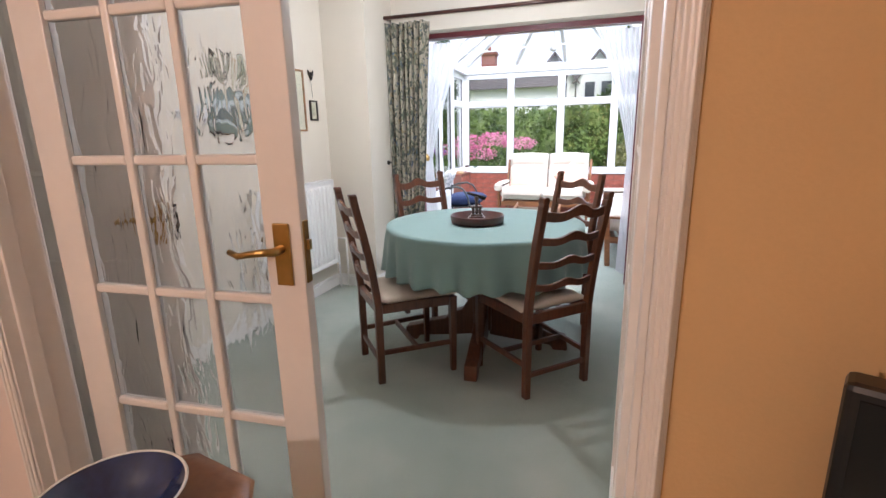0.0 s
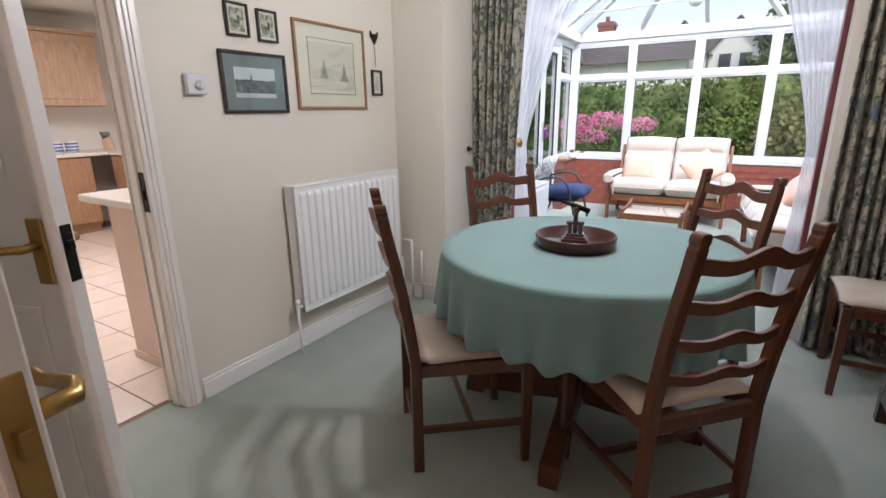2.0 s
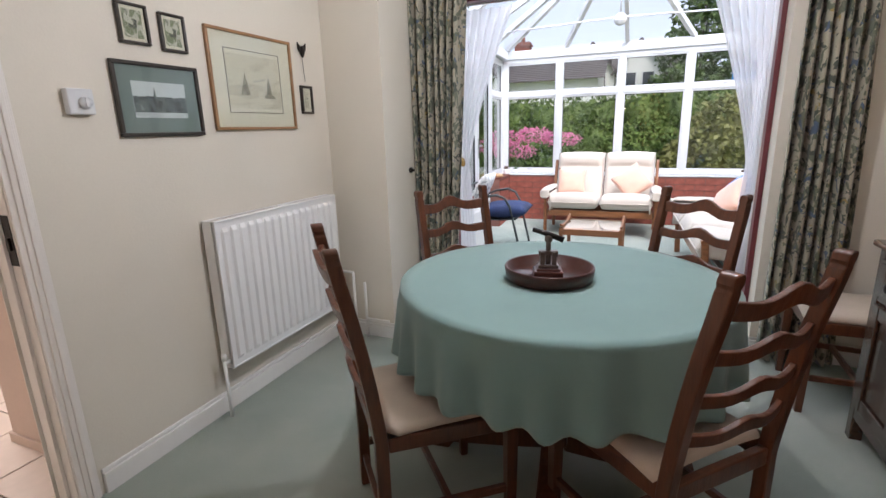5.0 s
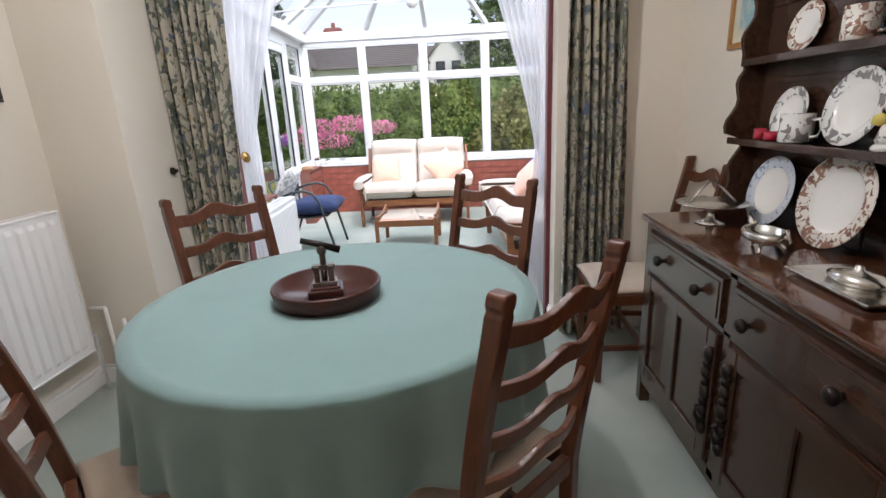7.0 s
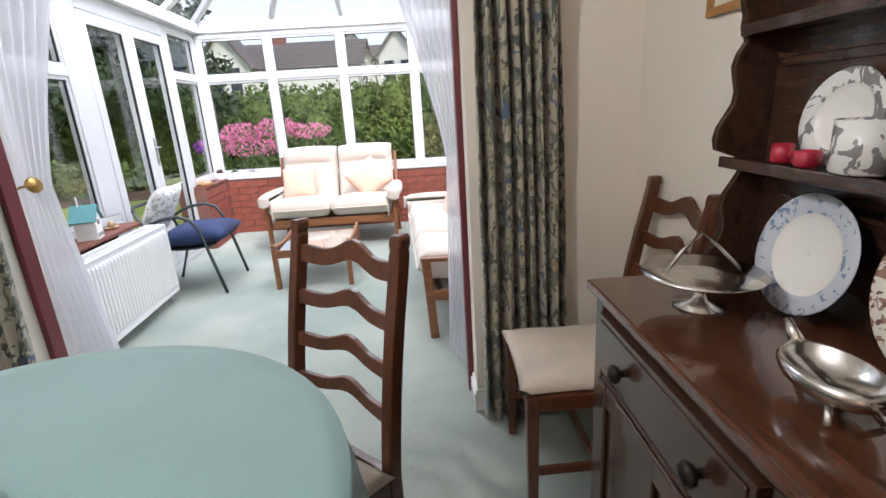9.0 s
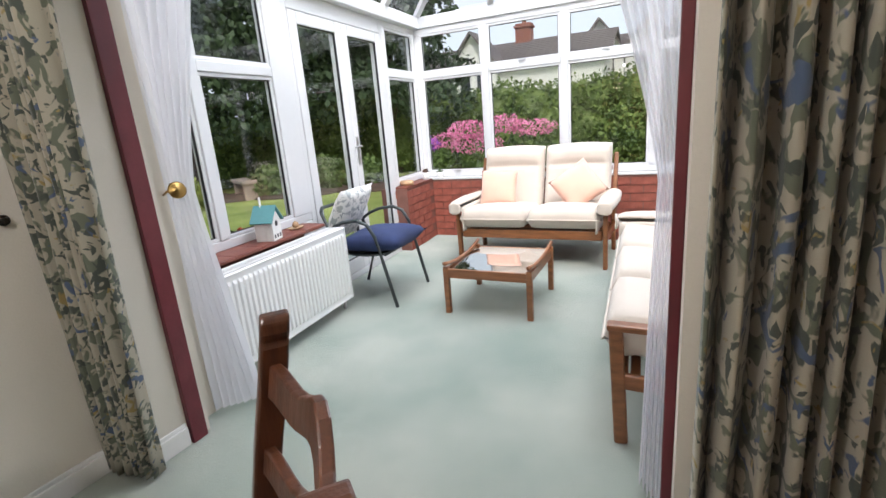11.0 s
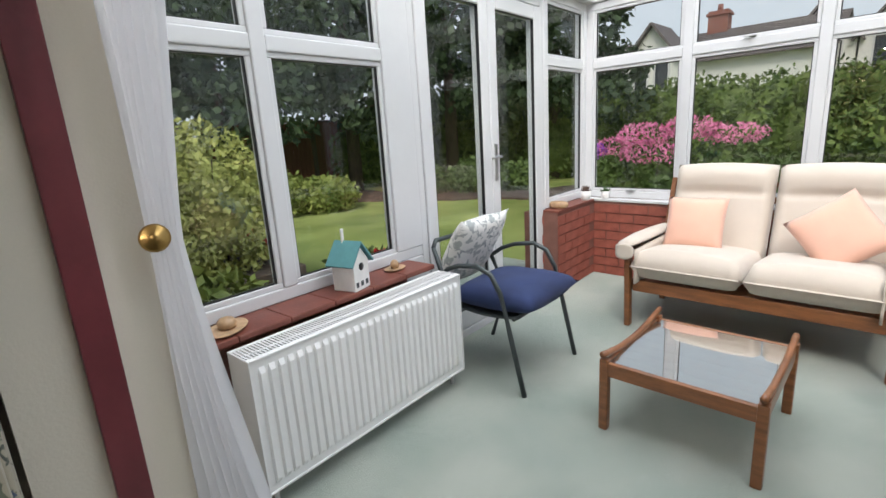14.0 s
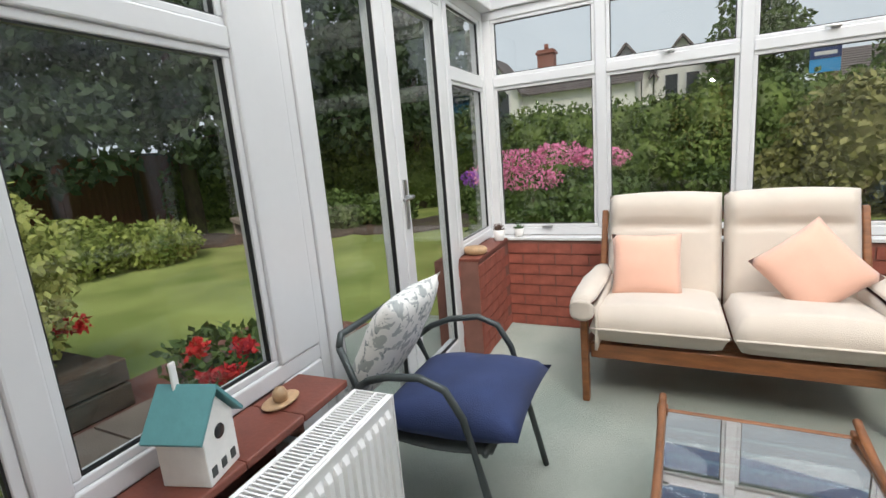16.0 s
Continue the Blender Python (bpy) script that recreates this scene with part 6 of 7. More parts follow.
for k in range(3):
    j = empty("storage_jar", pose(-6.30, 3.46 + 0.15 * k, 0.90), "blue and white striped storage jar", "jar", "striped storage jars")
    Build().lathe([(0.055, 0), (0.06, 0.005), (0.06, 0.11), (0.05, 0.12), (0.001, 0.13)], 20).ob("body", CHINA, j)
    s = Build()
    for z in (0.015, 0.05, 0.085):
        s.lathe([(0.0605, z), (0.0625, z + 0.003), (0.0625, z + 0.017), (0.0605, z + 0.02)], 20, None, 1.0, False)
    s.ob("stripes", BLUEJ, j)
kb = empty("knife_block", pose(-6.25, 4.12, 0.90, 0, 0, 60), "wooden knife block with dark handles", "knife block")
Build().prism([(-0.05, 0), (0.06, 0), (0.03, 0.16), (-0.06, 0.12)], 0.09, pose(0, 0.045, 0, 90, 0, 0)).ob("block", LIMED, kb, bevel=0.004)
hk = Build()
for k in range(5):
    hk.tube([(-0.04 + 0.015 * k, -0.02 + 0.01 * k, 0.13), (-0.06 + 0.02 * k, -0.02 + 0.01 * k, 0.21)], 0.008, 6)
hk.ob("knife_handles", BLACK, kb)

# ---- the garden ----
GZ = -0.22


def grass_mat():
    m = mat("lawn_grass", (0.20, 0.285, 0.06), 0.9, vary=0.28, scale=0.8, bump=0.9, fine=150, color2=(0.40, 0.46, 0.15), spec=0.2)
    return m


GRASS = grass_mat()
SOIL = mat("garden_soil", (0.07, 0.05, 0.035), 0.95, vary=0.4, scale=6, bump=0.6, fine=60)
PAVE = mat("patio_slab", (0.27, 0.22, 0.18), 0.85, vary=0.25, scale=5, bump=0.3, fine=60)
TIMBER = mat("weathered_sleeper", (0.10, 0.075, 0.055), 0.85, vary=0.35, scale=6, bump=0.4, fine=40, stretch=(1, 1, 5))
FENCE = mat("red_brown_fence", (0.16, 0.065, 0.035), 0.85, vary=0.3, scale=4, bump=0.3, fine=50, stretch=(4, 4, 0.6))
BARK = mat("tree_bark", (0.09, 0.065, 0.05), 0.9, vary=0.4, scale=9, bump=0.7, fine=40, stretch=(3, 3, 0.7))


def leaf_mat(name, c, vary=0.45, scale=2.5, c2=None):
    return mat(name, c, 0.6, vary=vary, scale=scale, bump=0.0, fine=14, spec=0.3, color2=c2)


HEDGE = leaf_mat("hedge_leaves", (0.06, 0.12, 0.025), c2=(0.20, 0.27, 0.065))
DARKL = leaf_mat("conifer_leaves", (0.025, 0.05, 0.022), c2=(0.075, 0.115, 0.05))
LIGHTL = leaf_mat("light_green_leaves", (0.17, 0.26, 0.05), c2=(0.38, 0.42, 0.11))
MIDL = leaf_mat("mid_green_leaves", (0.055, 0.11, 0.025), c2=(0.13, 0.19, 0.05))
YELLOWGREEN = leaf_mat("yellowish_shrub_leaves", (0.25, 0.31, 0.055), c2=(0.50, 0.50, 0.16))
YELL = leaf_mat("yellow_green_leaves", (0.16, 0.18, 0.05), c2=(0.34, 0.32, 0.12))
PINKF = leaf_mat("pink_phlox_petals", (0.70, 0.12, 0.33), 0.2, c2=(0.85, 0.32, 0.50))
PURPF = leaf_mat("purple_petals", (0.36, 0.10, 0.55), 0.2)
REDF = leaf_mat("red_geranium_petals", (0.62, 0.03, 0.03), 0.2)

gnd = setting(Build().box(-220, 220, 8.36, 400, GZ - 0.5, GZ).box(-220, -2.05, -60, 8.36, GZ - 0.5, GZ).box(1.36, 220, -60, 8.36, GZ - 0.5, GZ).ob("ground", GRASS), "mown garden lawn", "lawn")
rng = np.random.default_rng(7)


def leaves(name, blobs, n, size, material, label="", category="", parent=None, kind="", up=0.35):
    """Small folded leaves scattered through the outer shell of overlapping lumps (x, y, z, rx, ry, rz)."""
    bl = np.array(blobs, float)
    wt = (bl[:, 3] * bl[:, 4] + bl[:, 4] * bl[:, 5] + bl[:, 3] * bl[:, 5])
    pick = rng.choice(len(bl), n, p=wt / wt.sum())
    d = rng.normal(size=(n, 3))
    d /= np.linalg.norm(d, axis=1)[:, None]
    rad = 0.72 + 0.36 * rng.random(n) ** 0.7
    p = bl[pick, :3] + d * bl[pick, 3:] * rad[:, None]
    p[:, 2] = np.maximum(p[:, 2], GZ + 0.02)
    t = rng.normal(size=(n, 3))
    t[:, 2] -= up
    t /= np.linalg.norm(t, axis=1)[:, None]
    nrm = d + 0.7 * rng.normal(size=(n, 3))
    s = np.cross(t, nrm)
    s /= np.linalg.norm(s, axis=1)[:, None] + 1e-9
    L = size * (0.6 + 0.8 * rng.random(n))[:, None]
    v = np.stack([p, p + t * L * 0.5 + s * L * 0.3, p + t * L, p + t * L * 0.5 - s * L * 0.3], 1).reshape(-1, 3)
    me = bpy.data.meshes.new(name)
    me.vertices.add(4 * n)
    me.vertices.foreach_set("co", v.ravel())
    idx = np.arange(4 * n).reshape(-1, 4)
    tri = np.concatenate([idx[:, [0, 1, 2]], idx[:, [0, 2, 3]]], 1).reshape(-1)
    me.loops.add(6 * n)
    me.loops.foreach_set("vertex_index", tri.astype(np.int32))
    me.polygons.add(2 * n)
    me.polygons.foreach_set("loop_start", np.arange(0, 6 * n, 3, dtype=np.int32))
    me.polygons.foreach_set("loop_total", np.full(2 * n, 3, dtype=np.int32))
    me.update()
    me.validate()
    me.materials.append(material)
    o = new(name, me)
    if parent:
        o.parent = parent
    if label:
        tagged(o, label, category, kind=kind)
    return o


def core(b, blobs, k=0.74):
    for x, y, z, rx, ry, rz in blobs:
        b.grid(lambda u, v: Vector((x + k * rx * math.cos(6.2832 * u) * math.sin(math.pi * v), y + k * ry * math.sin(6.2832 * u) * math.sin(math.pi * v), max(GZ + 0.01, z + k * rz * math.cos(math.pi * v)))), 10, 6)
    return b


def shrub(name, label, blobs, n, size, material, flowers=None, group=""):
    x, y = blobs[0][0], blobs[0][1]
    r = empty(name, pose(0, 0, 0), label, "shrub", group)
    leaves("foliage", blobs, n, size, material, parent=r)
    st = Build()
    for k in range(5):
        a = k * 1.3
        st.tube([(x + 0.05 * math.cos(a), y + 0.05 * math.sin(a), GZ), (x + 0.25 * math.cos(a), y + 0.25 * math.sin(a), blobs[0][2]), (x + 0.4 * math.cos(a), y + 0.4 * math.sin(a), blobs[0][2] + blobs[0][5] * 0.6)], 0.02, 5, 0.006)
    st.ob("stems", BARK, r)
    if n > 3000:
        core(Build(), blobs, 0.66).ob("inner_foliage", material, r)
    if flowers:
        fb, fn, fs, fm = flowers
        leaves("flowers", fb, fn, fs, fm, parent=r, up=-0.5)
    return r


# hedge along the far side
hb = []
for k in range(34):
    x = -13 + k * 0.95
    hb.append((x, 17.3 + rng.normal() * 0.25, GZ + 0.8, 0.95, 0.9, 1.0))
    hb.append((x + 0.4, 17.4 + rng.normal() * 0.25, GZ + 1.58 + rng.normal() * 0.10, 0.9, 0.85, 0.86))
hg = empty("hedge", pose(0, 0, 0), "tall dense green hedge at the end of the lawn", "hedge")
leaves("foliage", hb, 110000, 0.12, HEDGE, parent=hg)
core(Build(), hb, 0.8).ob("inner_foliage", HEDGE, hg)


def tree(label, x, y, h, r, n, size, material, trunk=0.16, low=0.25, seed=1):
    q = random.Random(seed)
    t = empty("tree", pose(0, 0, 0), label, "tree", "garden trees")
    b = Build().tube([(x, y, GZ), (x + 0.05, y, h * 0.3), (x - 0.05, y + 0.05, h * 0.6), (x, y, h * 0.92)], trunk, 10, 0.03)
    blobs = []
    for k in range(22):
        z = h * (low + (1 - low) * (k + 0.5) / 22)
        a = k * 2.4
        w = r * (1 - 0.65 * ((z / h - low) / (1 - low)) ** 1.5)
        ex, ey = x + math.cos(a) * w * 0.65, y + math.sin(a) * w * 0.65
        b.tube([(x, y, z - 0.3), (x + (ex - x) * 0.5, y + (ey - y) * 0.5, z - 0.05), (ex, ey, z)], 0.045, 5, 0.012)
        blobs.append((ex, ey, z + q.uniform(-0.2, 0.2), w * q.uniform(0.42, 0.6), w * q.uniform(0.42, 0.6), h * 0.075 * q.uniform(0.8, 1.3)))
    b.ob("trunk", BARK, t)
    leaves("crown", blobs, n, size, material, parent=t, up=0.6)
    return t


for k, (x, y, h, r) in enumerate(((-11.2, 12.6, 9.5, 2.6), (-9.3, 14.6, 10.5, 2.8), (-12.6, 9.6, 9.0, 2.7), (-13.2, 6.6, 8.5, 2.6), (-7.2, 16.6, 8.5, 2.3), (-13.6, 3.2, 8.0, 2.6))):
    tree("tall dark evergreen tree beyond the lawn", x, y, h, r, 15000, 0.20, DARKL, 0.2, 0.2, k + 3)
for k, (x, y, h, r) in enumerate(((7.5, 25, 8, 2.6), (-16, 26, 8, 3.0), (2.5, 34, 8.5, 2.6), (11, 22, 7, 2.5))):
    tree("leafy green tree behind the hedge", x, y, h, r, 8000, 0.28, MIDL, 0.18, 0.25, k + 30)

# fence
fe = empty("fence", pose(-13.0, 0, GZ), "red-brown close-boarded garden fence", "fence")
me = bpy.data.meshes.new("board")
bb = Build().box(-0.01, 0.012, 0.002, 0.146, 0.05, 2.0)
me.from_pydata(bb.v, [], bb.f)
me.materials.append(FENCE)
for k in range(90):
    o = new("board", me)
    o.parent = fe
    o.location = (0.006 * (k % 2), 1.0 + k * 0.15, random.uniform(-0.01, 0.01))
rl = Build()
for k in range(8):
    rl.box(0.02, 0.12, 1.0 + k * 1.9, 1.1 + k * 1.9, 0, 2.1)
rl.ob("posts", TIMBER, fe)
Build().box(-0.03, 0.06, 1.0, 14.5, 2.0, 2.06).ob("capping", TIMBER, fe)

# borders and shrubs
shrub("shrub", "dense dark evergreen bushes below the trees", [(-12.6, 15.2, 1.0, 1.0, 1.3, 1.5), (-12.0, 13.6, 0.7, 0.9, 1.0, 1.1), (-10.8, 15.8, 0.9, 1.2, 1.0, 1.4), (-9.3, 16.6, 0.8, 1.2, 1.0, 1.3)], 12000, 0.16, HEDGE)
shrub("phlox_clump", "tall clump of bright pink phlox in the border", [(-2.9, 12.4, 0.25, 0.7, 0.5, 0.6), (-2.0, 12.6, 0.25, 0.7, 0.5, 0.6), (-3.4, 12.3, 0.1, 0.5, 0.4, 0.5)], 5000, 0.10, MIDL,
      ([(-3.5, 12.2, 0.85, 0.3, 0.3, 0.14), (-3.0, 12.2, 1.02, 0.4, 0.35, 0.17), (-2.4, 12.4, 1.08, 0.4, 0.35, 0.16), (-1.8, 12.5, 0.98, 0.4, 0.3, 0.15), (-2.8, 12.0, 0.75, 0.5, 0.3, 0.16)], 2300, 0.055, PINKF))
leaves("purple_phlox", [(-3.75, 12.1, 0.82, 0.16, 0.16, 0.11)], 260, 0.05, PURPF, "purple phlox flower head beside the pink clump", "flower")
shrub("shrub", "pale yellow-green shrub in front of the hedge", [(2.2, 14.6, 0.8, 1.5, 0.9, 1.1), (3.8, 14.2, 0.6, 1.2, 0.9, 0.9), (1.0, 14.9, 0.3, 0.8, 0.7, 0.6)], 13000, 0.12, YELL)
shrub("shrub", "rounded dark shrub in front of the hedge", [(-0.2, 15.6, 0.5, 1.0, 0.8, 0.8)], 5000, 0.12, HEDGE)
shrub("shrub", "light green shrub near the garden window", [(-4.6, 6.0, 0.7, 0.65, 0.6, 0.75), (-4.9, 5.5, 0.9, 0.6, 0.6, 0.7), (-4.3, 5.3, 0.4, 0.6, 0.6, 0.6)], 17000, 0.06, YELLOWGREEN)
shrub("shrub", "light green spiky shrub below the window", [(-3.3, 5.0, 0.15, 0.45, 0.45, 0.5), (-3.5, 5.6, 0.0, 0.35, 0.35, 0.35), (-2.9, 4.7, 0.1, 0.4, 0.35, 0.45)], 3000, 0.11, LIGHTL)
shrub("shrub", "leafy green shrub in the far border", [(-9.2, 8.9, 0.2, 0.7, 0.9, 0.5), (-8.8, 10.0, 0.1, 0.6, 0.7, 0.4)], 6000, 0.09, LIGHTL)
shrub("shrub", "leafy green shrub along the far border", [(-8.3, 12.4, 0.1, 0.6, 0.6, 0.4), (-6.6, 13.8, 0.1, 0.7, 0.6, 0.4), (-7.4, 13.2, 0.15, 0.6, 0.6, 0.45)], 4200, 0.12, MIDL)
shrub("shrub", "low mixed planting at the foot of the hedge", [(-4.6, 15.4, 0.1, 0.9, 0.6, 0.45), (-1.6, 15.6, 0.1, 0.9, 0.5, 0.4), (-3.0, 15.2, 0.0, 0.8, 0.5, 0.35)], 5000, 0.10, MIDL)
bd = Build()
for k in range(24):
    a = k / 24
    bd.lathe([(0.9, GZ - 0.02), (0.8, GZ + 0.05), (0.3, GZ + 0.09), (0.001, GZ + 0.1)], 12, pose(-11 + 14 * a, 11.2 + 4.6 * math.sin(a * 1.6) + 0.3 * math.sin(k * 2), 0))
for k in range(10):
    bd.lathe([(0.8, GZ - 0.02), (0.7, GZ + 0.05), (0.3, GZ + 0.09), (0.001, GZ + 0.1)], 12, pose(-9.9 - 0.12 * k, 10.2 - 0.7 * k, 0))
tagged(bd.ob("flower_bed", SOIL), "dark soil of the curved flower border", "flower bed", kind="structure")
# patio, sleepers and pots outside the window
pv = setting(box("pavement", MORTAR, -4.4, -2.02, 4.2, 8.3, GZ - 0.1, GZ + 0.015), "stone patio slabs by the conservatory", "patio")
for x0, z1, y0, y1 in ((-4.05, 0.10, 4.6, 6.6),):
    sb = empty("raised_bed", pose(0, 0, 0), "raised bed edged with dark sleepers", "raised bed")
    for k in range(2):
        Build().box(x0 - 0.1, x0 + 0.1, y0, y1, GZ + 0.02 + k * 0.17, GZ + 0.18 + k * 0.17).ob("sleeper", TIMBER, sb, bevel=0.012)
    Build().box(-5.4, x0 - 0.1, y0, y1, GZ, GZ + 0.30).ob("soil", SOIL, sb)
POTB = mat("brown_stone_pot", (0.16, 0.12, 0.09), 0.8, vary=0.3, scale=14, bump=0.3)
for k, (x, y, s) in enumerate(((-2.75, 6.45, 1.0), (-3.25, 6.75, 1.15))):
    r = empty("planter", pose(x, y, GZ + 0.016), "stone planter with red geraniums on the patio" if k == 0 else "stone planter with trailing leaves on the patio", "planter", "patio planters")
    Build().lathe([(0.13 * s, 0), (0.15 * s, 0.02), (0.20 * s, 0.26), (0.215 * s, 0.30), (0.19 * s, 0.30), (0.18 * s, 0.26), (0.001, 0.25)], 20).ob("pot", POTB, r)
    o = leaves("leaves", [(0, 0, 0.38, 0.26 * s, 0.26 * s, 0.14)], 420, 0.075, MIDL, parent=r)
    if k == 0:
        leaves("flowers", [(-0.14, -0.08, 0.60, 0.05, 0.05, 0.035), (0.12, 0.0, 0.62, 0.055, 0.055, 0.04), (0.02, -0.14, 0.50, 0.05, 0.05, 0.04), (0.16, -0.12, 0.54, 0.045, 0.045, 0.035)], 340, 0.035, REDF, parent=r, up=-0.4)
leaves("red_geranium", [(-4.7, 6.35, 0.42, 0.14, 0.1, 0.06), (-4.3, 6.5, 0.36, 0.1, 0.1, 0.05)], 260, 0.045, REDF, "red geranium blooms in the raised bed", "flower")
bn = empty("garden_bench", pose(-8.9, 12.0, GZ, 0, 0, -30), "low grey stone garden bench at the lawn edge", "bench")
Build().box(-0.6, 0.6, -0.18, 0.18, 0.38, 0.46).ob("seat", PAVE, bn, bevel=0.01)
for x in (-0.48, 0.48):
    Build().box(x - 0.07, x + 0.07, -0.14, 0.14, 0, 0.38).ob("leg", PAVE, bn, bevel=0.01)
ws = empty("washing_line_post", pose(-10.6, 8.2, GZ), "white painted post with a white cloth in the border", "post")
Build().box(-0.05, 0.05, -0.05, 0.05, 0, 1.9).box(-0.10, 0.10, -0.08, 0.08, 1.9, 1.98).ob("post", UPVC, ws, bevel=0.01)
puff("cloth", UPVC, 0.8, 0.5, 0.2, ws, pose(0.3, -0.5, 0.5, 10, 8, 20))

# houses beyond the hedge
RENDER = mat("white_house_render", (0.74, 0.73, 0.70), 0.8, vary=0.05, scale=2, bump=0.1)
SLATE = mat("grey_brown_roof_tiles", (0.14, 0.12, 0.115), 0.8, vary=0.2, scale=3, bump=0.3)
BRK = mat("far_red_brick", (0.26, 0.10, 0.07), 0.85, vary=0.2, scale=8, bump=0.2)
DGL = mat("dark_far_glass", (0.03, 0.035, 0.04), 0.15, vary=0.2, scale=2, bump=0)


def house(label, x, y, w, d, eave, ridge, gable_x, gw, chim, wall=None, turn=0):
    h = empty("house", pose(x, y, GZ, 0, 0, turn), label, "house", "houses beyond the hedge")
    Build().box(-w / 2, w / 2, 0, d, 0, eave).ob("wall", wall or RENDER, h)
    rf = Build()
    n = 14
    for k in range(n):
        z0, z1 = eave + (ridge - eave) * k / n, eave + (ridge - eave) * (k + 1) / n
        y0, y1 = -0.4 + (d / 2 + 0.4) * k / n, -0.4 + (d / 2 + 0.4) * (k + 1) / n
        rf.add([(-w / 2 - 0.4, y0, z0 + 0.06), (w / 2 + 0.4, y0, z0 + 0.06), (w / 2 + 0.4, y1, z1), (-w / 2 - 0.4, y1, z1), (-w / 2 - 0.4, y0, z0 - 0.02), (w / 2 + 0.4, y0, z0 - 0.02)], [(0, 1, 2, 3), (4, 5, 1, 0)])
    rf.add([(-w / 2 - 0.4, d / 2, ridge), (w / 2 + 0.4, d / 2, ridge), (w / 2 + 0.4, d + 0.4, eave), (-w / 2 - 0.4, d + 0.4, eave)], [(0, 1, 2, 3)])
    rf.ob("roof", SLATE, h)
    for s in (-1, 1):
        Build().add([(s * w / 2, 0, eave), (s * w / 2, d, eave), (s * w / 2, d / 2, ridge - 0.1)], [(0, 1, 2)]).ob("gable_end", wall or RENDER, h)
    for gx in gable_x:
        top = eave + gw * 0.55 + 0.5
        Build().prism([(-gw / 2, 0), (gw / 2, 0), (gw / 2, eave + 0.3), (0, top), (-gw / 2, eave + 0.3)], 2.4, pose(gx, 1.6, 0, 90, 0, 0)).ob("gable", wall or RENDER, h)
        for s in (-1, 1):
            Build().beam((gx + s * (gw / 2 + 0.3), 0.3, eave + 0.05), (gx, 0.3, top + 0.12), 2.9, 0.12).ob("gable_roof", SLATE, h)
        for dx in (-0.55, 0.55):
            wd = Build().box(gx + dx - 0.32, gx + dx + 0.32, -0.86, -0.80, eave - 1.25, eave + 0.15)
            wd.ob("window", DGL, h)
            Build().box(gx + dx - 0.40, gx + dx - 0.32, -0.88, -0.80, eave - 1.3, eave + 0.2).box(gx + dx + 0.32, gx + dx + 0.40, -0.88, -0.80, eave - 1.3, eave + 0.2).ob("window_frame", UPVC, h)
    for cx in chim:
        Build().box(cx - 0.5, cx + 0.5, d / 2 - 0.4, d / 2 + 0.4, ridge - 0.8, ridge + 1.0).box(cx - 0.58, cx + 0.58, d / 2 - 0.48, d / 2 + 0.48, ridge + 0.75, ridge + 0.88).ob("chimney", BRK, h)
        Build().lathe([(0.15, ridge + 1.0), (0.13, ridge + 1.35), (0.09, ridge + 1.35)], 10, pose(cx, d / 2, 0)).ob("chimney_pot", BRK, h)
    return h


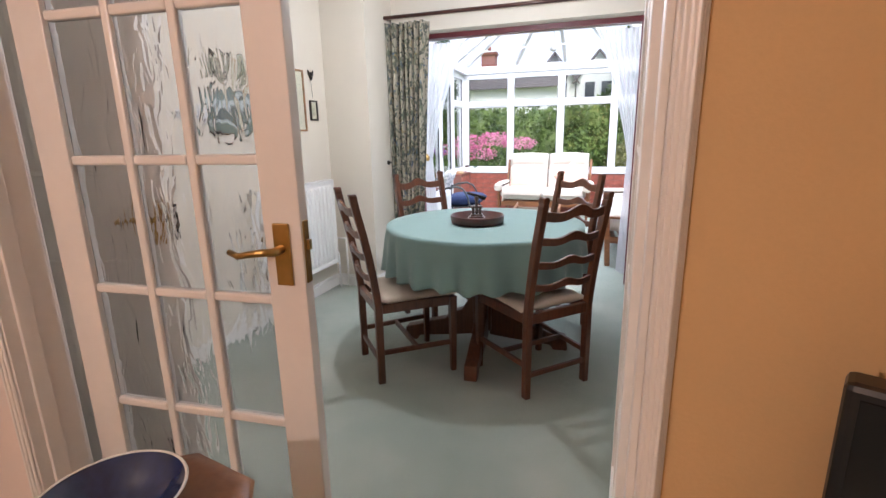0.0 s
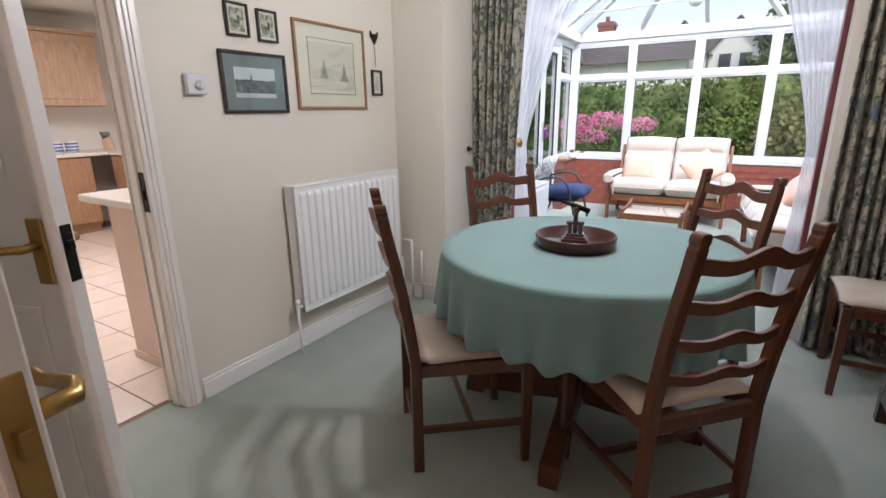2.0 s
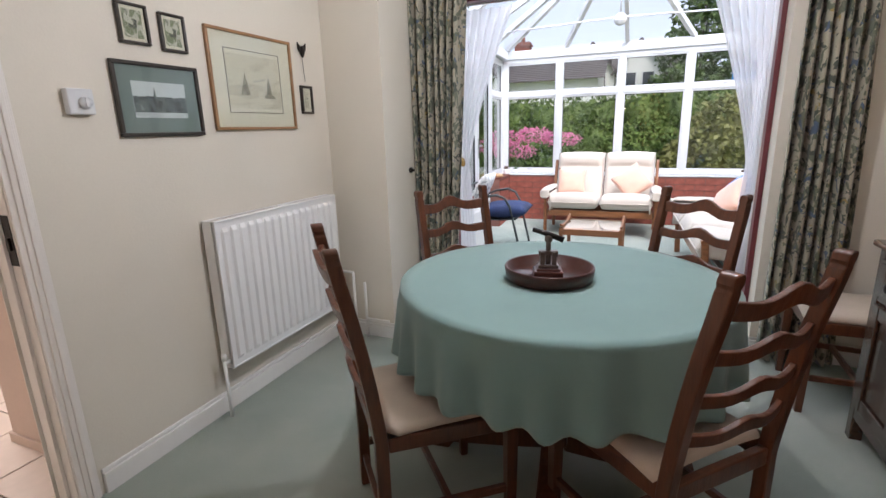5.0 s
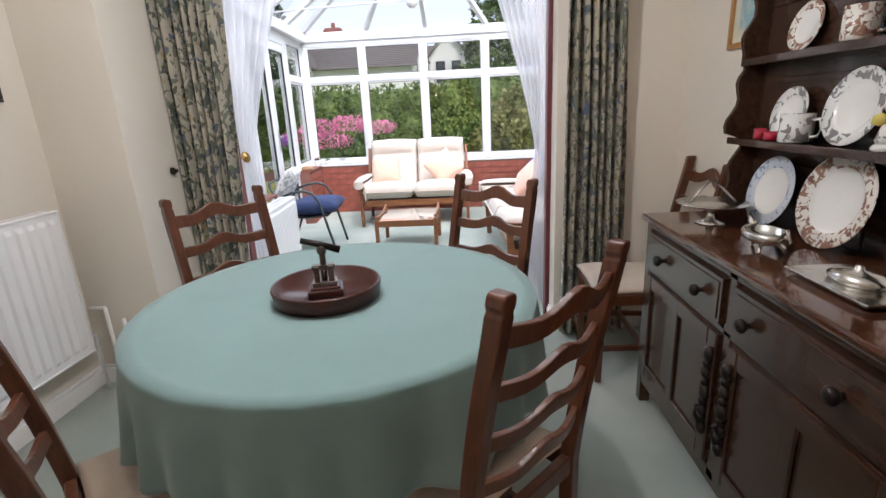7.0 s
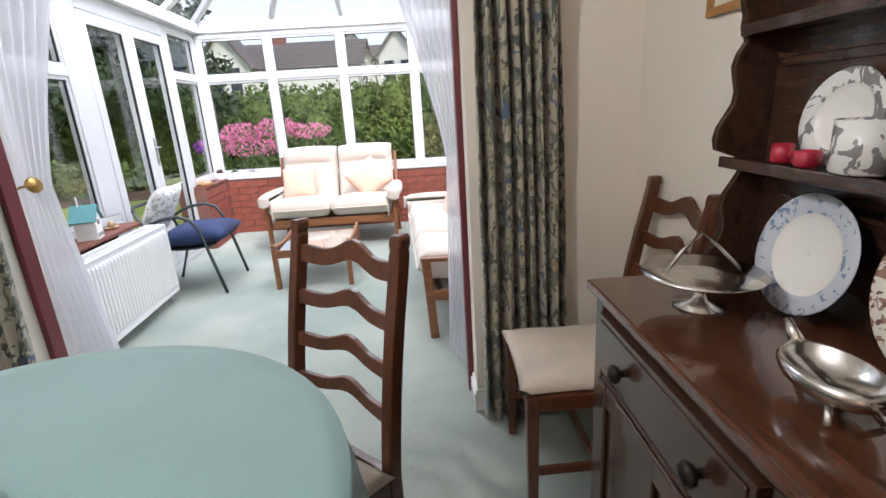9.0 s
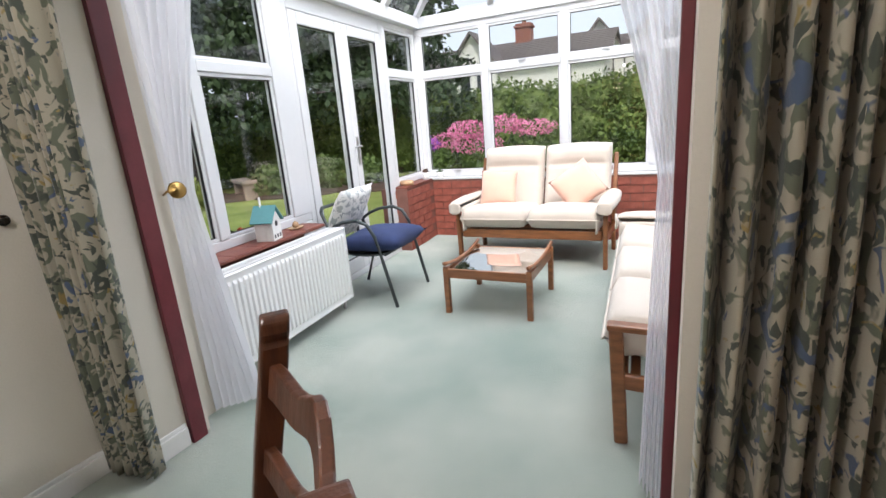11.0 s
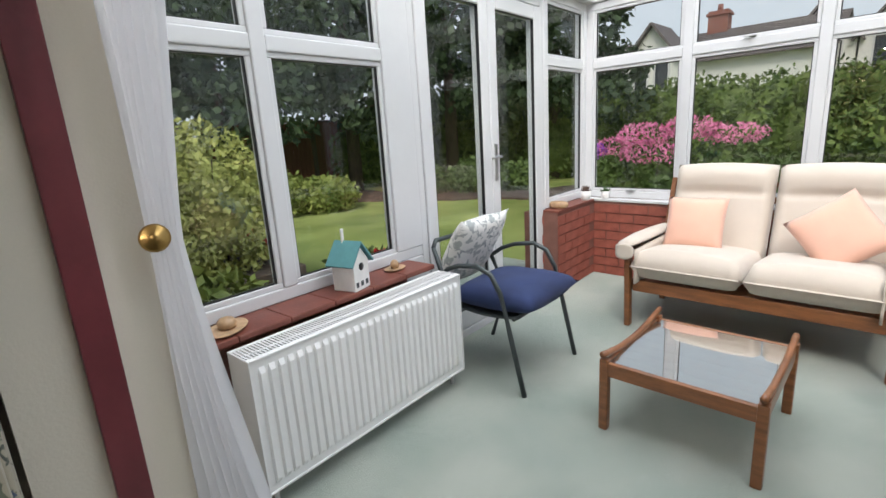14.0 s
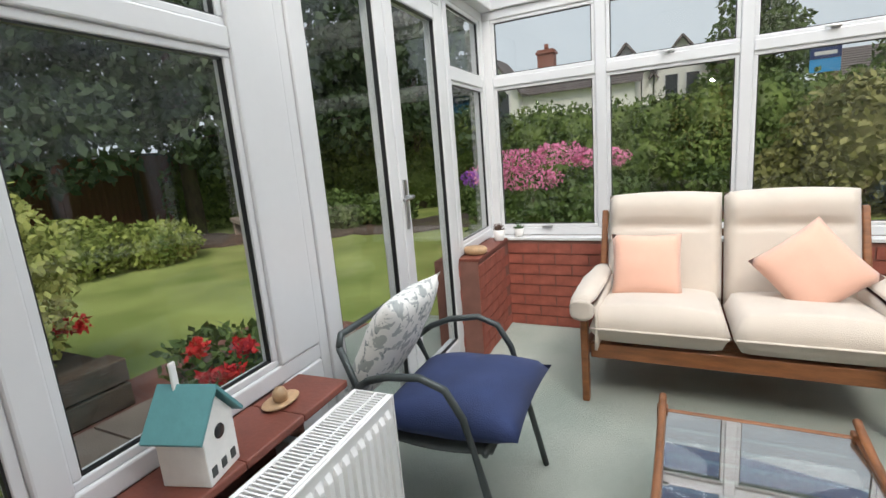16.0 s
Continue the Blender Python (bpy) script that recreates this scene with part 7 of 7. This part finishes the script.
house("white rendered gabled house with grey tiled roof", -9.5, 33, 13, 7, 4.2, 6.1, (-0.95,), 2.8, (1.1,))
house("white rendered house with grey tiled roof", -2.2, 38, 8, 7, 4.6, 6.3, (-1.6, 1.4), 2.9, ())
house("low red brick house behind the trees", 12.0, 40, 9, 7, 3.4, 5.6, (), 2.5, (), BRK)
sg = empty("sale_board", pose(3.2, 26.0, GZ), "blue and navy estate sale board on a post", "sign")
Build().box(-0.05, 0.05, -0.05, 0.05, 0, 3.85).ob("post", UPVC, sg)
Build().box(-0.1, 0.75, -0.08, -0.05, 3.05, 3.85).ob("board", mat("bright_blue_board", (0.03, 0.28, 0.62), 0.5, vary=0.05), sg)
Build().box(-0.1, 0.75, -0.09, -0.08, 3.48, 3.85).ob("band", mat("navy_board", (0.02, 0.04, 0.14), 0.5, vary=0.05), sg)
Build().box(0.02, 0.63, -0.095, -0.09, 3.60, 3.72).ob("lettering_bar", UPVC, sg)

SKYM = bpy.data.materials.new("overcast_sky")
SKYM.use_nodes = True
_e = SKYM.node_tree.nodes.new("ShaderNodeEmission")
_e.inputs[0].default_value, _e.inputs[1].default_value = (0.80, 0.86, 0.95, 1), 0.85
SKYM.node_tree.links.new(_e.outputs[0], SKYM.node_tree.nodes["Material Output"].inputs[0])
bdp = Build().grid(lambda u, v: Vector((380 * math.cos(6.2832 * u), 380 * math.sin(6.2832 * u), -2 + 240 * v)), 48, 2, close=True)
setting(bdp.ob("backdrop", SKYM), "pale overcast sky beyond the houses", "sky")

# ---- pieces of floors and walls ----
me_t = bpy.data.meshes.new("tile")
bb = Build().box(0.004, 0.326, 0.004, 0.326, 0.001, 0.007)
me_t.from_pydata(bb.v, [], bb.f)
me_t.materials.append(TILE)
kf = bpy.data.objects["kitchen_floor"]
for i in range(13):
    for j in range(10):
        o = new("tile", me_t)
        o.parent = kf
        o.location = (-6.24 + 0.33 * i, 1.15 + 0.33 * j, 0)
me_p = bpy.data.meshes.new("slab")
bb = Build().box(0.008, 0.592, 0.008, 0.592, 0.0, 0.03)
me_p.from_pydata(bb.v, [], bb.f)
me_p.materials.append(PAVE)
for i in range(3):
    for j in range(6):
        o = new("slab", me_p)
        o.parent = pv
        o.location = (-3.9 + 0.6 * i, 4.5 + 0.6 * j, GZ + random.uniform(0, 0.004))
bricks(dw_far, pose(CXL + 0.02, FY - 0.085, 0), 3.05, 0.0, 0.61)
bricks(dw_left, LEFT @ pose(2.70, -0.12, 0), 0.68, 0.0, 0.61)
bricks(dw_left, LEFT @ pose(2.70, 0.10, 0) @ pose(0, 0, 0, 0, 0, -90), 0.20, 0.0, 0.61)
